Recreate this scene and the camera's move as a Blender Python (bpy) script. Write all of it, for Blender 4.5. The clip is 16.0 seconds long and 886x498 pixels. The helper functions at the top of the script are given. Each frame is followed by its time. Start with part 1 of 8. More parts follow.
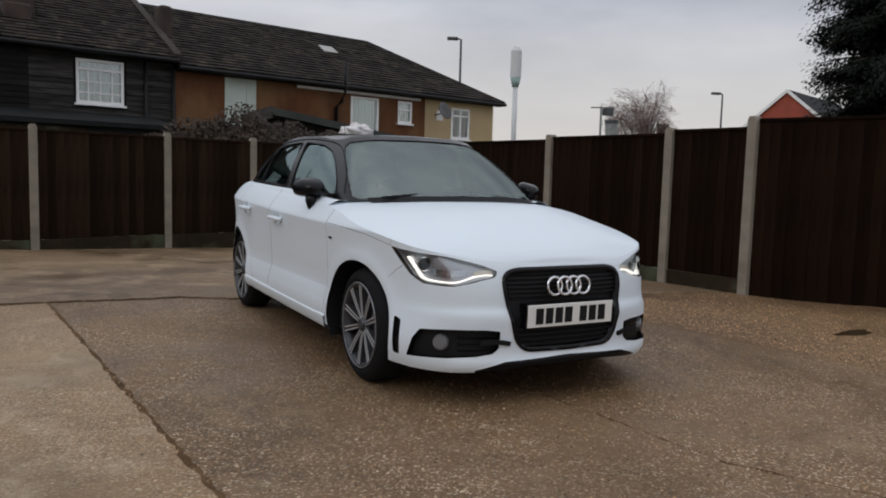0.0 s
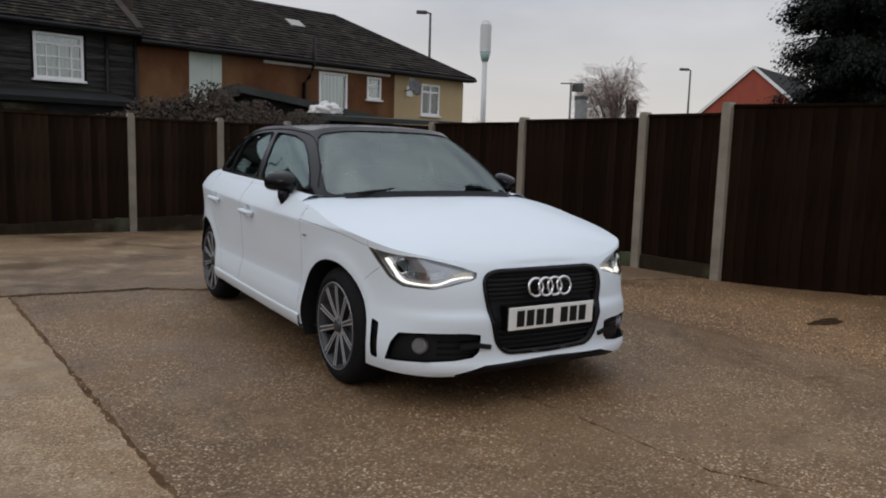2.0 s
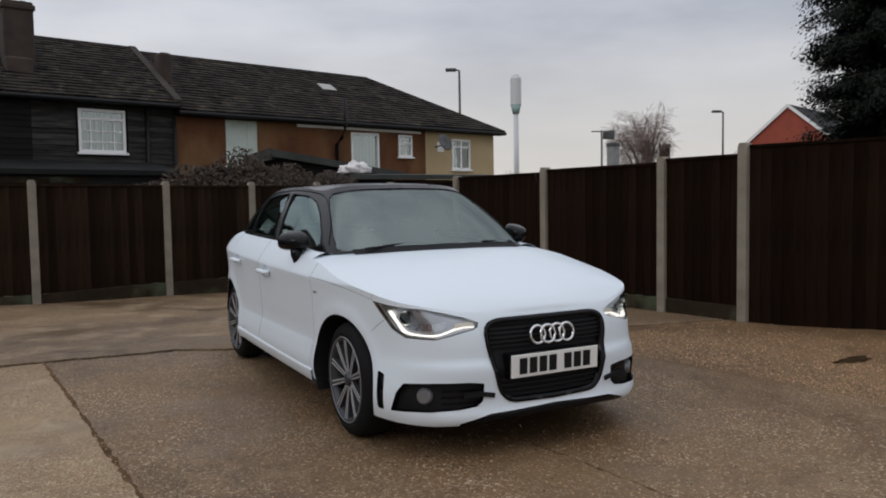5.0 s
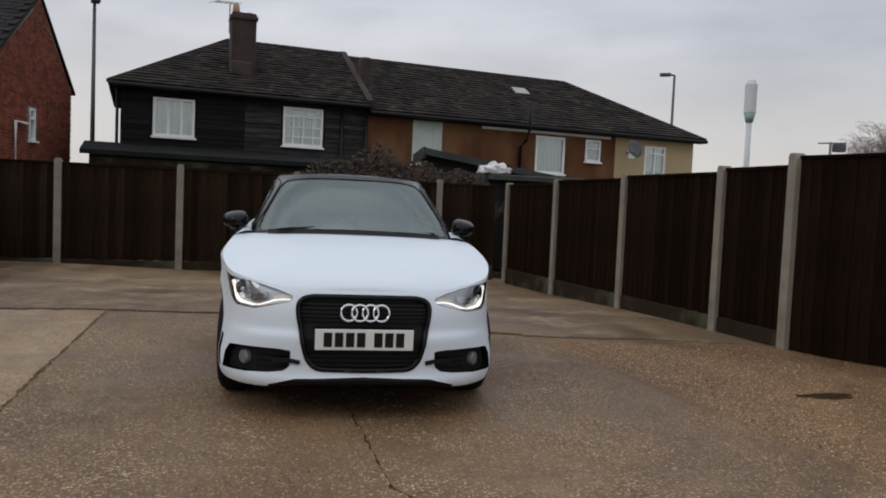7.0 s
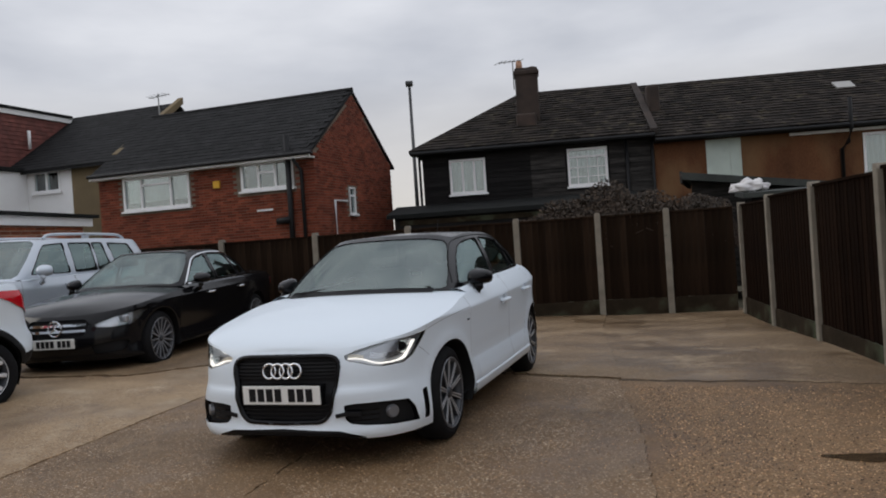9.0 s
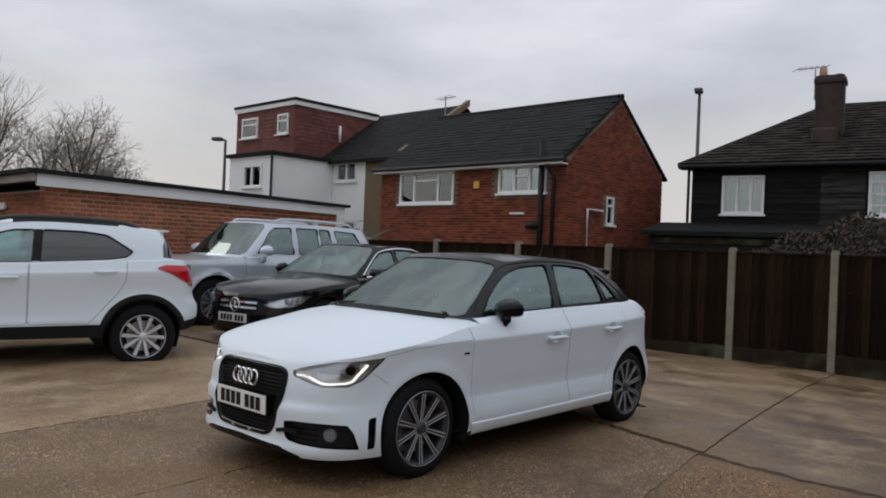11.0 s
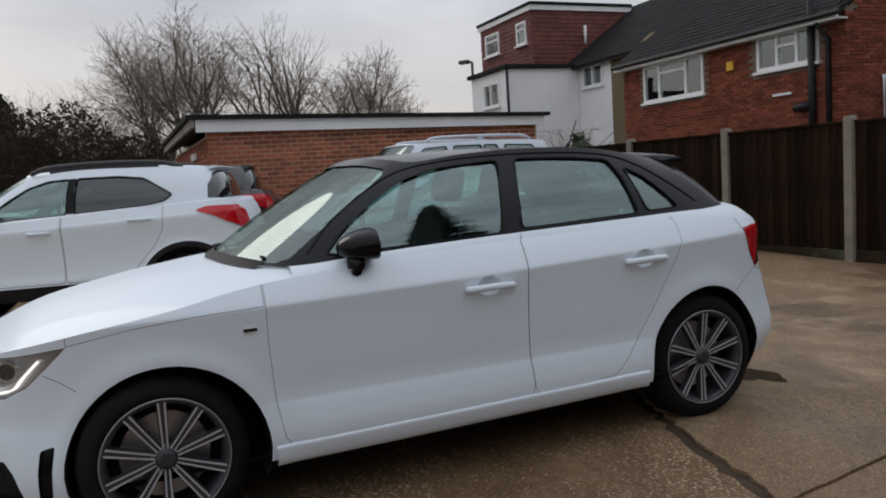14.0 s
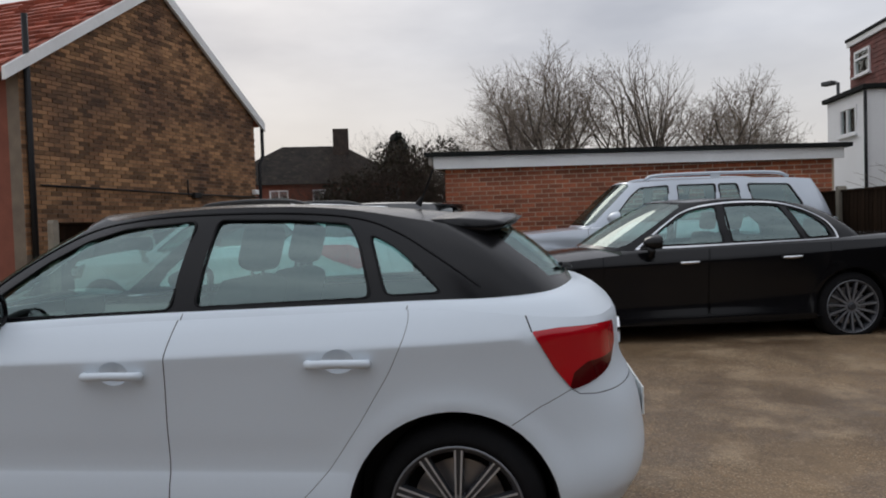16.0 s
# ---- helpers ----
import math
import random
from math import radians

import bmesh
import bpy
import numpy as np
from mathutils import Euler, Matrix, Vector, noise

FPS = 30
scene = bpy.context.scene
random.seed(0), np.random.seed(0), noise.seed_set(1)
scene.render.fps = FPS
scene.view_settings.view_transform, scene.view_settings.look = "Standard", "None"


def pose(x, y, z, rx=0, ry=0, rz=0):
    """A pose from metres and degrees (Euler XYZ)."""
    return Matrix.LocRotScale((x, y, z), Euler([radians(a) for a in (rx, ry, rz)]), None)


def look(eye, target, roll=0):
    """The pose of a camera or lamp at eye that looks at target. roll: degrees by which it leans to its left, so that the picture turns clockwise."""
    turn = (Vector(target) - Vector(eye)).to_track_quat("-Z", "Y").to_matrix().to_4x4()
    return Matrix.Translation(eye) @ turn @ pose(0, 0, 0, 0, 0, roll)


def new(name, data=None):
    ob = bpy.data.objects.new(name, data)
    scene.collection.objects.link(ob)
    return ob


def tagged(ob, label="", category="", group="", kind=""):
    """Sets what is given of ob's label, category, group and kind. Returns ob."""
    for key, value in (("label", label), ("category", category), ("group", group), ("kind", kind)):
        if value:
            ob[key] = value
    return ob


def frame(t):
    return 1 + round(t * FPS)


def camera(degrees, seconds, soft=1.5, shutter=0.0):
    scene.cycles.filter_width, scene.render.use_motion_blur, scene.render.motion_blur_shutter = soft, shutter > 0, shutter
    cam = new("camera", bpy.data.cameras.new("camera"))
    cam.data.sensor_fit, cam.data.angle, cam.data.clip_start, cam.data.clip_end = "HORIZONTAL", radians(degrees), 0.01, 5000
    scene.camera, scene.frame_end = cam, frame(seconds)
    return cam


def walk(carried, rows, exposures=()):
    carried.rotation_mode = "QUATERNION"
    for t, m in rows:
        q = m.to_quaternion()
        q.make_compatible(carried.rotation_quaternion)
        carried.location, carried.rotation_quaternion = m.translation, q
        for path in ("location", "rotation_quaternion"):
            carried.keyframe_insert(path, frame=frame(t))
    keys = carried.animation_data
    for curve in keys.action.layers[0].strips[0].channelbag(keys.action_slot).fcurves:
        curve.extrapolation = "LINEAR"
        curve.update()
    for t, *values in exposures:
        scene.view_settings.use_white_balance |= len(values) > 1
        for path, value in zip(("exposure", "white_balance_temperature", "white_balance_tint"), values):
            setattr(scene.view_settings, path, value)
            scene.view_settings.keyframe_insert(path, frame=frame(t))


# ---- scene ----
cam = camera(60.4, 16.0, 1.9)
PATH = [
    (0, (-2.364, -3.702, 1.1), (-1.398, -1.961, 0.91), 1.6),
    (0.5, (-2.357, -3.591, 1.216), (-1.332, -1.899, 0.92), 0.9),
    (1, (-2.358, -3.58, 1.232), (-1.325, -1.884, 0.998), 2.3),
    (1.5, (-2.367, -3.588, 1.22), (-1.343, -1.89, 0.964), 1.9),
    (2, (-2.355, -3.583, 1.219), (-1.321, -1.891, 0.963), 1.7),
    (2.5, (-2.372, -3.613, 1.228), (-1.313, -1.927, 1.036), 1.4),
    (3, (-2.377, -3.622, 1.23), (-1.307, -1.94, 1.065), 1.3),
    (3.5, (-2.375, -3.619, 1.233), (-1.306, -1.935, 1.094), 1.1),
    (4, (-2.374, -3.611, 1.23), (-1.311, -1.921, 1.107), 1.7),
    (4.2, (-2.378, -3.617, 1.228), (-1.324, -1.922, 1.107), 1.5),
    (6.3, (-1.184, -4.487, 1.184), (-0.533, -2.599, 1.089), -0.7),
    (6.5, (-0.923, -4.64, 1.163), (-0.32, -2.735, 1.069), 0.7),
    (7, (-0.313, -4.764, 1.172), (0.037, -2.798, 1.057), 2.5),
    (7.5, (0.361, -4.845, 1.193), (0.512, -2.853, 1.094), 2.0),
    (8, (1.03, -4.87, 1.215), (0.904, -2.875, 1.152), -0.4),
    (8.5, (1.739, -4.817, 1.244), (1.437, -2.841, 1.188), -0.9),
    (9, (2.405, -4.707, 1.274), (1.765, -2.813, 1.26), -3.9),
    (9.5, (2.991, -4.435, 1.379), (2.083, -2.653, 1.338), -2.8),
    (9.7, (3.243, -4.348, 1.373), (2.267, -2.603, 1.366), -1.2),
    (11.8, (4.053, -2.675, 1.386), (2.514, -1.399, 1.314), -0.3),
    (12, (4.049, -2.538, 1.366), (2.475, -1.31, 1.252), -1.5),
    (12.5, (4.03, -2.035, 1.318), (2.362, -0.945, 1.147), -3.1),
    (13, (3.896, -1.427, 1.28), (2.173, -0.431, 1.08), -3.4),
    (13.5, (3.813, -0.761, 1.265), (2.057, 0.172, 1.051), -4.4),
    (14, (3.665, -0.068, 1.261), (1.829, 0.701, 1.067), -3.7),
    (14.5, (3.477, 0.703, 1.258), (1.611, 1.411, 1.12), -5.1),
    (15, (3.338, 1.4, 1.25), (1.403, 1.884, 1.116), -5.3),
    (15.5, (3.307, 2.086, 1.239), (1.324, 2.285, 1.081), -5.2),
    (16, (3.308, 2.747, 1.269), (1.323, 2.511, 1.205), -1.9),
]
walk(cam, [(t, look(eye, target, roll)) for t, eye, target, roll in PATH])
# ---- light ----
SUN_ELEV, SUN_ROT = radians(22), radians(250)
world = bpy.data.worlds.new("sky")
scene.world = world
world.use_nodes = True
wn, wl = world.node_tree.nodes, world.node_tree.links
wn.clear()
w_out = wn.new("ShaderNodeOutputWorld")
w_bg = wn.new("ShaderNodeBackground")
w_sky = wn.new("ShaderNodeTexSky")
w_sky.sky_type, w_sky.sun_disc = "NISHITA", False
w_sky.sun_elevation, w_sky.sun_rotation = SUN_ELEV, SUN_ROT
w_sky.air_density, w_sky.dust_density, w_sky.ozone_density = 1.0, 3.0, 1.0
# overcast: a grey cloud sheet lies over the clear sky
w_tc = wn.new("ShaderNodeTexCoord")
w_map = wn.new("ShaderNodeMapping")
w_map.inputs["Scale"].default_value = (1.6, 1.6, 5.0)
w_noise = wn.new("ShaderNodeTexNoise")
w_noise.inputs["Scale"].default_value = 1.6
w_noise.inputs["Detail"].default_value = 5.0
w_noise.inputs["Roughness"].default_value = 0.5
w_ramp = wn.new("ShaderNodeValToRGB")
w_ramp.color_ramp.elements[0].position, w_ramp.color_ramp.elements[0].color = 0.32, (5.2, 5.5, 6.25, 1)
w_ramp.color_ramp.elements[1].position, w_ramp.color_ramp.elements[1].color = 0.68, (8.3, 8.5, 9.1, 1)
w_sep = wn.new("ShaderNodeSeparateXYZ")
w_hor = wn.new("ShaderNodeMapRange")
w_hor.inputs["From Min"].default_value, w_hor.inputs["From Max"].default_value = 0.0, 0.22
w_hor.inputs["To Min"].default_value, w_hor.inputs["To Max"].default_value = 1.0, 0.0
w_warm = wn.new("ShaderNodeMixRGB")
w_warm.inputs["Color2"].default_value = (9.4, 8.9, 8.3, 1)
w_mix = wn.new("ShaderNodeMixRGB")
w_mix.inputs["Fac"].default_value = 0.96
# an overcast sky grows brighter towards the zenith
w_lift = wn.new("ShaderNodeMapRange")
for key, v in zip(("From Min", "From Max", "To Min", "To Max"), (0.0, 1.0, 0.92, 1.80)):
    w_lift.inputs[key].default_value = v
w_gain = wn.new("ShaderNodeVectorMath")
w_gain.operation = "SCALE"
wl.new(w_tc.outputs["Generated"], w_map.inputs["Vector"])
wl.new(w_map.outputs["Vector"], w_noise.inputs["Vector"])
wl.new(w_noise.outputs["Fac"], w_ramp.inputs["Fac"])
wl.new(w_tc.outputs["Generated"], w_sep.inputs["Vector"])
wl.new(w_sep.outputs["Z"], w_hor.inputs["Value"])
wl.new(w_hor.outputs["Result"], w_warm.inputs["Fac"])
wl.new(w_ramp.outputs["Color"], w_warm.inputs["Color1"])
wl.new(w_sky.outputs["Color"], w_mix.inputs["Color1"])
wl.new(w_warm.outputs["Color"], w_mix.inputs["Color2"])
wl.new(w_sep.outputs["Z"], w_lift.inputs["Value"])
wl.new(w_mix.outputs["Color"], w_gain.inputs["Vector"])
wl.new(w_lift.outputs["Result"], w_gain.inputs["Scale"])
wl.new(w_gain.outputs["Vector"], w_bg.inputs["Color"])
w_bg.inputs["Strength"].default_value = 0.079
wl.new(w_bg.outputs["Background"], w_out.inputs["Surface"])
sun_data = bpy.data.lights.new("sun", "SUN")
sun_data.energy, sun_data.angle, sun_data.color = 0.4, radians(25), (1.0, 0.95, 0.88)
sun = new("sun", sun_data)
sun.matrix_world = look((math.sin(SUN_ROT) * 60, math.cos(SUN_ROT) * 60, 60 * math.tan(SUN_ELEV) + 15), (0, 0, 0))


# ---- materials ----
def material(name, c1, c2=None, rough=0.6, metal=0.0, scale=8.0, fine=90.0, bump=0.15, stretch=(1, 1, 1), coat=0.0,
             island=0.0, per_object=0.0, spots=None, spec=0.5, rough2=None, bumpdist=0.01, coords="Object"):
    """Two colours mixed by a broad and a fine noise, with fine relief."""
    m = bpy.data.materials.new(name)
    m.use_nodes = True
    n, l = m.node_tree.nodes, m.node_tree.links
    b = n["Principled BSDF"]
    b.inputs["Roughness"].default_value, b.inputs["Metallic"].default_value = rough, metal
    b.inputs["Specular IOR Level"].default_value = spec
    b.inputs["Coat Weight"].default_value, b.inputs["Coat Roughness"].default_value = coat, 0.03
    c2 = c2 or tuple(v * 0.8 for v in c1)
    tc, mp = n.new("ShaderNodeTexCoord"), n.new("ShaderNodeMapping")
    mp.inputs["Scale"].default_value = stretch
    l.new(tc.outputs[coords], mp.inputs["Vector"])
    big, small = n.new("ShaderNodeTexNoise"), n.new("ShaderNodeTexNoise")
    big.inputs["Scale"].default_value, small.inputs["Scale"].default_value = scale, fine
    big.inputs["Detail"].default_value, small.inputs["Detail"].default_value = 4, 3
    l.new(mp.outputs["Vector"], big.inputs["Vector"]), l.new(mp.outputs["Vector"], small.inputs["Vector"])
    add = n.new("ShaderNodeMath")
    add.operation = "MULTIPLY_ADD"
    add.inputs[1].default_value, add.inputs[2].default_value = 0.35, 0.0
    l.new(small.outputs["Fac"], add.inputs[0])
    total = n.new("ShaderNodeMath")
    total.operation = "MULTIPLY_ADD"
    total.inputs[1].default_value = 0.65
    l.new(big.outputs["Fac"], total.inputs[0]), l.new(add.outputs[0], total.inputs[2])
    r = n.new("ShaderNodeValToRGB")
    r.color_ramp.elements[0].position, r.color_ramp.elements[0].color = 0.34, (*c2, 1)
    r.color_ramp.elements[1].position, r.color_ramp.elements[1].color = 0.66, (*c1, 1)
    l.new(total.outputs[0], r.inputs["Fac"])
    colour = r.outputs["Color"]
    if spots:
        sc, col, lo, hi = spots
        sn, sr, sm = n.new("ShaderNodeTexNoise"), n.new("ShaderNodeMapRange"), n.new("ShaderNodeMixRGB")
        sn.inputs["Scale"].default_value, sn.inputs["Detail"].default_value = sc, 6
        sr.inputs["From Min"].default_value, sr.inputs["From Max"].default_value = lo, hi
        sm.inputs["Color2"].default_value = (*col, 1)
        l.new(mp.outputs["Vector"], sn.inputs["Vector"]), l.new(sn.outputs["Fac"], sr.inputs["Value"])
        l.new(sr.outputs["Result"], sm.inputs["Fac"]), l.new(colour, sm.inputs["Color1"])
        colour = sm.outputs["Color"]
    if island or per_object:
        src = n.new("ShaderNodeNewGeometry").outputs["Random Per Island"] if island else n.new("ShaderNodeObjectInfo").outputs["Random"]
        amount = island or per_object
        mr, hv = n.new("ShaderNodeMapRange"), n.new("ShaderNodeHueSaturation")
        mr.inputs["To Min"].default_value, mr.inputs["To Max"].default_value = 1 - amount, 1 + amount
        l.new(src, mr.inputs["Value"]), l.new(mr.outputs["Result"], hv.inputs["Value"])
        l.new(colour, hv.inputs["Color"])
        colour = hv.outputs["Color"]
    l.new(colour, b.inputs["Base Color"])
    if rough2 is not None:
        rr = n.new("ShaderNodeMapRange")
        rr.inputs["From Min"].default_value, rr.inputs["From Max"].default_value = 0.3, 0.7
        rr.inputs["To Min"].default_value, rr.inputs["To Max"].default_value = rough, rough2
        l.new(total.outputs[0], rr.inputs["Value"]), l.new(rr.outputs["Result"], b.inputs["Roughness"])
    if bump:
        bp = n.new("ShaderNodeBump")
        bp.inputs["Strength"].default_value, bp.inputs["Distance"].default_value = bump, bumpdist
        l.new(total.outputs[0], bp.inputs["Height"]), l.new(bp.outputs["Normal"], b.inputs["Normal"])
    return m


def plain(name, colour, rough=0.4, metal=0.0, coat=0.0, spec=0.5, emit=0.0):
    m = bpy.data.materials.new(name)
    m.use_nodes = True
    b = m.node_tree.nodes["Principled BSDF"]
    b.inputs["Base Color"].default_value = (*colour, 1)
    b.inputs["Roughness"].default_value, b.inputs["Metallic"].default_value = rough, metal
    b.inputs["Coat Weight"].default_value, b.inputs["Coat Roughness"].default_value = coat, 0.03
    b.inputs["Specular IOR Level"].default_value = spec
    if emit:
        b.inputs["Emission Color"].default_value, b.inputs["Emission Strength"].default_value = (*colour, 1), emit
    return m


def glass(name, tint, rough=0.0, gloss=0.12, edge=1.5, shine=(0.95, 1.0, 1.0)):
    """Thin pane: tinted see-through with a sharp reflection."""
    m = bpy.data.materials.new(name)
    m.use_nodes = True
    n, l = m.node_tree.nodes, m.node_tree.links
    n.clear()
    out, mix = n.new("ShaderNodeOutputMaterial"), n.new("ShaderNodeMixShader")
    tr, gl, fr = n.new("ShaderNodeBsdfTransparent"), n.new("ShaderNodeBsdfGlossy"), n.new("ShaderNodeFresnel")
    tr.inputs["Color"].default_value = (*tint, 1)
    gl.inputs["Roughness"].default_value = rough
    gl.inputs["Color"].default_value = (*shine, 1)
    fr.inputs["IOR"].default_value = 1.5
    mr = n.new("ShaderNodeMath")
    mr.operation, mr.use_clamp = "MULTIPLY_ADD", True
    mr.inputs[1].default_value, mr.inputs[2].default_value = edge, gloss
    l.new(fr.outputs[0], mr.inputs[0])
    l.new(mr.outputs[0], mix.inputs["Fac"])
    l.new(tr.outputs[0], mix.inputs[1]), l.new(gl.outputs[0], mix.inputs[2])
    l.new(mix.outputs[0], out.inputs["Surface"])
    return m


M_BOARD = material("fence_board", (0.0185, 0.0098, 0.0058), (0.0070, 0.0039, 0.0026), 0.95, spec=0.03, scale=3, fine=60, stretch=(6, 6, 0.6), bump=0.5, per_object=0.28,
                   spots=(1.2, (0.014, 0.011, 0.009), 0.5, 0.75))
M_POST = material("concrete_post", (0.285, 0.25, 0.20), (0.175, 0.152, 0.118), 0.85, scale=5, fine=120, bump=0.3, spots=(3, (0.18, 0.18, 0.14), 0.55, 0.75))
M_GRAVELBOARD = material("gravel_board", (0.042, 0.030, 0.019), (0.017, 0.013, 0.008), 0.95, spec=0.1, scale=4, fine=90, bump=0.4, spots=(2, (0.07, 0.08, 0.05), 0.5, 0.7))
M_EARTH = material("rough_earth", (0.12, 0.105, 0.07), (0.06, 0.06, 0.035), 0.95, scale=0.3, fine=6, bump=0.5)
M_TILE = material("roof_tile", (0.038, 0.031, 0.026), (0.016, 0.014, 0.013), 0.9, spec=0.15, scale=2, fine=40, bump=0.3, island=0.45, spots=(3.5, (0.062, 0.052, 0.036), 0.55, 0.72))
M_TILE_RED = material("red_roof_tile", (0.42, 0.12, 0.075), (0.28, 0.08, 0.05), 0.8, scale=2, fine=40, bump=0.3, island=0.25)
M_TILE_NEW = material("dark_roof_tile", (0.020, 0.020, 0.021), (0.012, 0.012, 0.012), 0.85, spec=0.2, scale=2, fine=40, bump=0.3, island=0.25)
M_MORTAR = material("mortar", (0.22, 0.175, 0.13), (0.14, 0.11, 0.085), 0.95, scale=3, fine=60, bump=0.3)
M_BRICK = material("red_brick", (0.24, 0.070, 0.038), (0.15, 0.042, 0.026), 0.9, spec=0.2, scale=2, fine=50, bump=0.3, island=0.35, spots=(0.5, (0.13, 0.045, 0.03), 0.5, 0.8))
M_BRICK_G = material("orange_brick", (0.38, 0.118, 0.050), (0.22, 0.062, 0.032), 0.88, scale=6, fine=50, bump=0.3, per_object=0.4)
M_MORTAR_G = material("pale_mortar", (0.62, 0.52, 0.41), (0.42, 0.34, 0.26), 0.95, scale=3, fine=60, bump=0.3)
M_BRICK_GI = material("orange_brick_far", (0.38, 0.118, 0.050), (0.22, 0.062, 0.032), 0.88, scale=6, fine=50, bump=0.3, island=0.4)
M_BRICK_TAN = material("tan_stock_brick", (0.36, 0.195, 0.092), (0.15, 0.072, 0.038), 0.9, scale=1.1, fine=40, bump=0.3, island=0.6, spots=(0.7, (0.10, 0.055, 0.035), 0.5, 0.72))
M_CLAD = material("black_boards", (0.018, 0.0165, 0.016), (0.007, 0.0065, 0.0065), 0.8, spec=0.15, scale=2, fine=30, stretch=(0.7, 0.7, 6), bump=0.4, per_object=0.35)
M_CLAD_GREY = material("weathered_boards", (0.060, 0.055, 0.051), (0.010, 0.0095, 0.009), 0.85, spec=0.15, scale=2.4, fine=30, stretch=(0.8, 0.8, 7), bump=0.5, per_object=0.4)
M_RENDER_OR = material("brown_render", (0.165, 0.072, 0.033), (0.085, 0.036, 0.018), 0.9, spec=0.2, scale=1.3, fine=25, stretch=(1.0, 1.0, 0.5), bump=0.3, spots=(0.9, (0.20, 0.12, 0.06), 0.5, 0.75))
M_RENDER_CR = material("cream_render", (0.52, 0.40, 0.23), (0.44, 0.33, 0.19), 0.9, scale=1, fine=25, bump=0.2)
M_WHITE_WALL = material("white_render", (0.88, 0.88, 0.88), (0.80, 0.80, 0.80), 0.8, scale=1, fine=25, bump=0.15)
M_UPVC = plain("white_frame", (0.82, 0.82, 0.82), 0.35)
M_WHITE_TRIM = material("white_trim", (0.85, 0.85, 0.84), (0.74, 0.74, 0.73), 0.5, scale=2, fine=30, bump=0.05)
M_PIPE = plain("black_pipe", (0.012, 0.012, 0.013), 0.5, spec=0.25)
M_FELT = material("roofing_felt", (0.020, 0.021, 0.020), (0.010, 0.011, 0.011), 0.9, spec=0.15, scale=2, fine=50, bump=0.3)
M_FELT_GREEN = material("weathered_felt", (0.052, 0.058, 0.052), (0.022, 0.026, 0.024), 0.85, scale=2, fine=50, bump=0.4)
M_CURTAIN = material("net_curtain", (0.62, 0.66, 0.66), (0.42, 0.46, 0.47), 0.9, scale=5, fine=40, stretch=(14, 14, 1), bump=0.1)
M_STEEL = material("galvanised_steel", (0.30, 0.31, 0.31), (0.22, 0.23, 0.23), 0.5, metal=0.6, scale=4, fine=60, bump=0.05)
M_DARKSTEEL = plain("dark_painted_steel", (0.06, 0.062, 0.065), 0.5)
M_MAST = plain("pale_painted_steel", (0.55, 0.57, 0.58), 0.5)
M_BARK = material("bark", (0.10, 0.085, 0.065), (0.05, 0.043, 0.034), 0.9, scale=4, fine=40, bump=0.4)
M_TWIG = material("twigs", (0.25, 0.20, 0.16), (0.16, 0.13, 0.105), 0.9, scale=4, fine=40, bump=0.0)
M_STEM = material("bramble_stem", (0.075, 0.048, 0.034), (0.035, 0.023, 0.017), 0.8, scale=4, fine=40, bump=0.0)
M_HEDGE = material("hedge_leaf", (0.044, 0.040, 0.020), (0.020, 0.018, 0.010), 0.7, scale=2, fine=20, bump=0.0, island=0.5)
M_LEAF = material("conifer_leaf", (0.009, 0.014, 0.009), (0.004, 0.006, 0.004), 0.7, spec=0.2, scale=2, fine=20, bump=0.0, island=0.4)
M_IVY = material("dry_bramble", (0.060, 0.038, 0.023), (0.024, 0.017, 0.010), 0.8, scale=2, fine=20, bump=0.0, island=0.5)
M_GREEN = material("shrub_leaf", (0.055, 0.075, 0.030), (0.025, 0.035, 0.015), 0.6, scale=2, fine=20, bump=0.0, island=0.5)
M_CHIM = material("chimney_brick", (0.055, 0.036, 0.028), (0.018, 0.015, 0.013), 0.9, scale=2, fine=50, bump=0.3, island=0.4)
M_POT = material("clay_pot", (0.42, 0.24, 0.15), None, 0.8)
M_RED_BRICK_FAR = material("bright_red_brick", (0.34, 0.075, 0.045), (0.25, 0.055, 0.035), 0.88, scale=2, fine=40, bump=0.2)
M_DORMER = material("dormer_tile_hanging", (0.19, 0.062, 0.048), (0.12, 0.04, 0.034), 0.8, scale=2, fine=40, bump=0.3, island=0.25)


# ---- building helpers ----
def finish(ob, bm, mat):
    me = bpy.data.meshes.new(ob if isinstance(ob, str) else ob.name)
    bm.to_mesh(me)
    bm.free()
    if mat:
        for one in mat if isinstance(mat, (list, tuple)) else [mat]:
            me.materials.append(one)
    return me


def part(name, bm, mat, parent, label="", smooth=False):
    me = finish(name, bm, mat)
    if smooth:
        me.shade_smooth()
    ob = new(name, me)
    ob.parent = parent
    if label:
        ob["label"] = label
    return ob


GROUPS = {"bare_tree": "bare trees in the distance", "conifer": "dark conifers", "street_lamp": "street lamps", "fence": "fences round the yard", "flue_stack": "distant flues"}


def thing(name, label, category, at=(0, 0, 0), rz=0.0, group="", kind=""):
    ob, group = new(name), group or GROUPS.get(name, "")
    ob.matrix_world = pose(*at, 0, 0, rz)
    return tagged(ob, label, category, group, kind)


def solid(name, bm, mat, label, category, group="", kind="", smooth=False):
    me = finish(name, bm, mat)
    if smooth:
        me.shade_smooth()
    return tagged(new(name, me), label, category, group, kind)


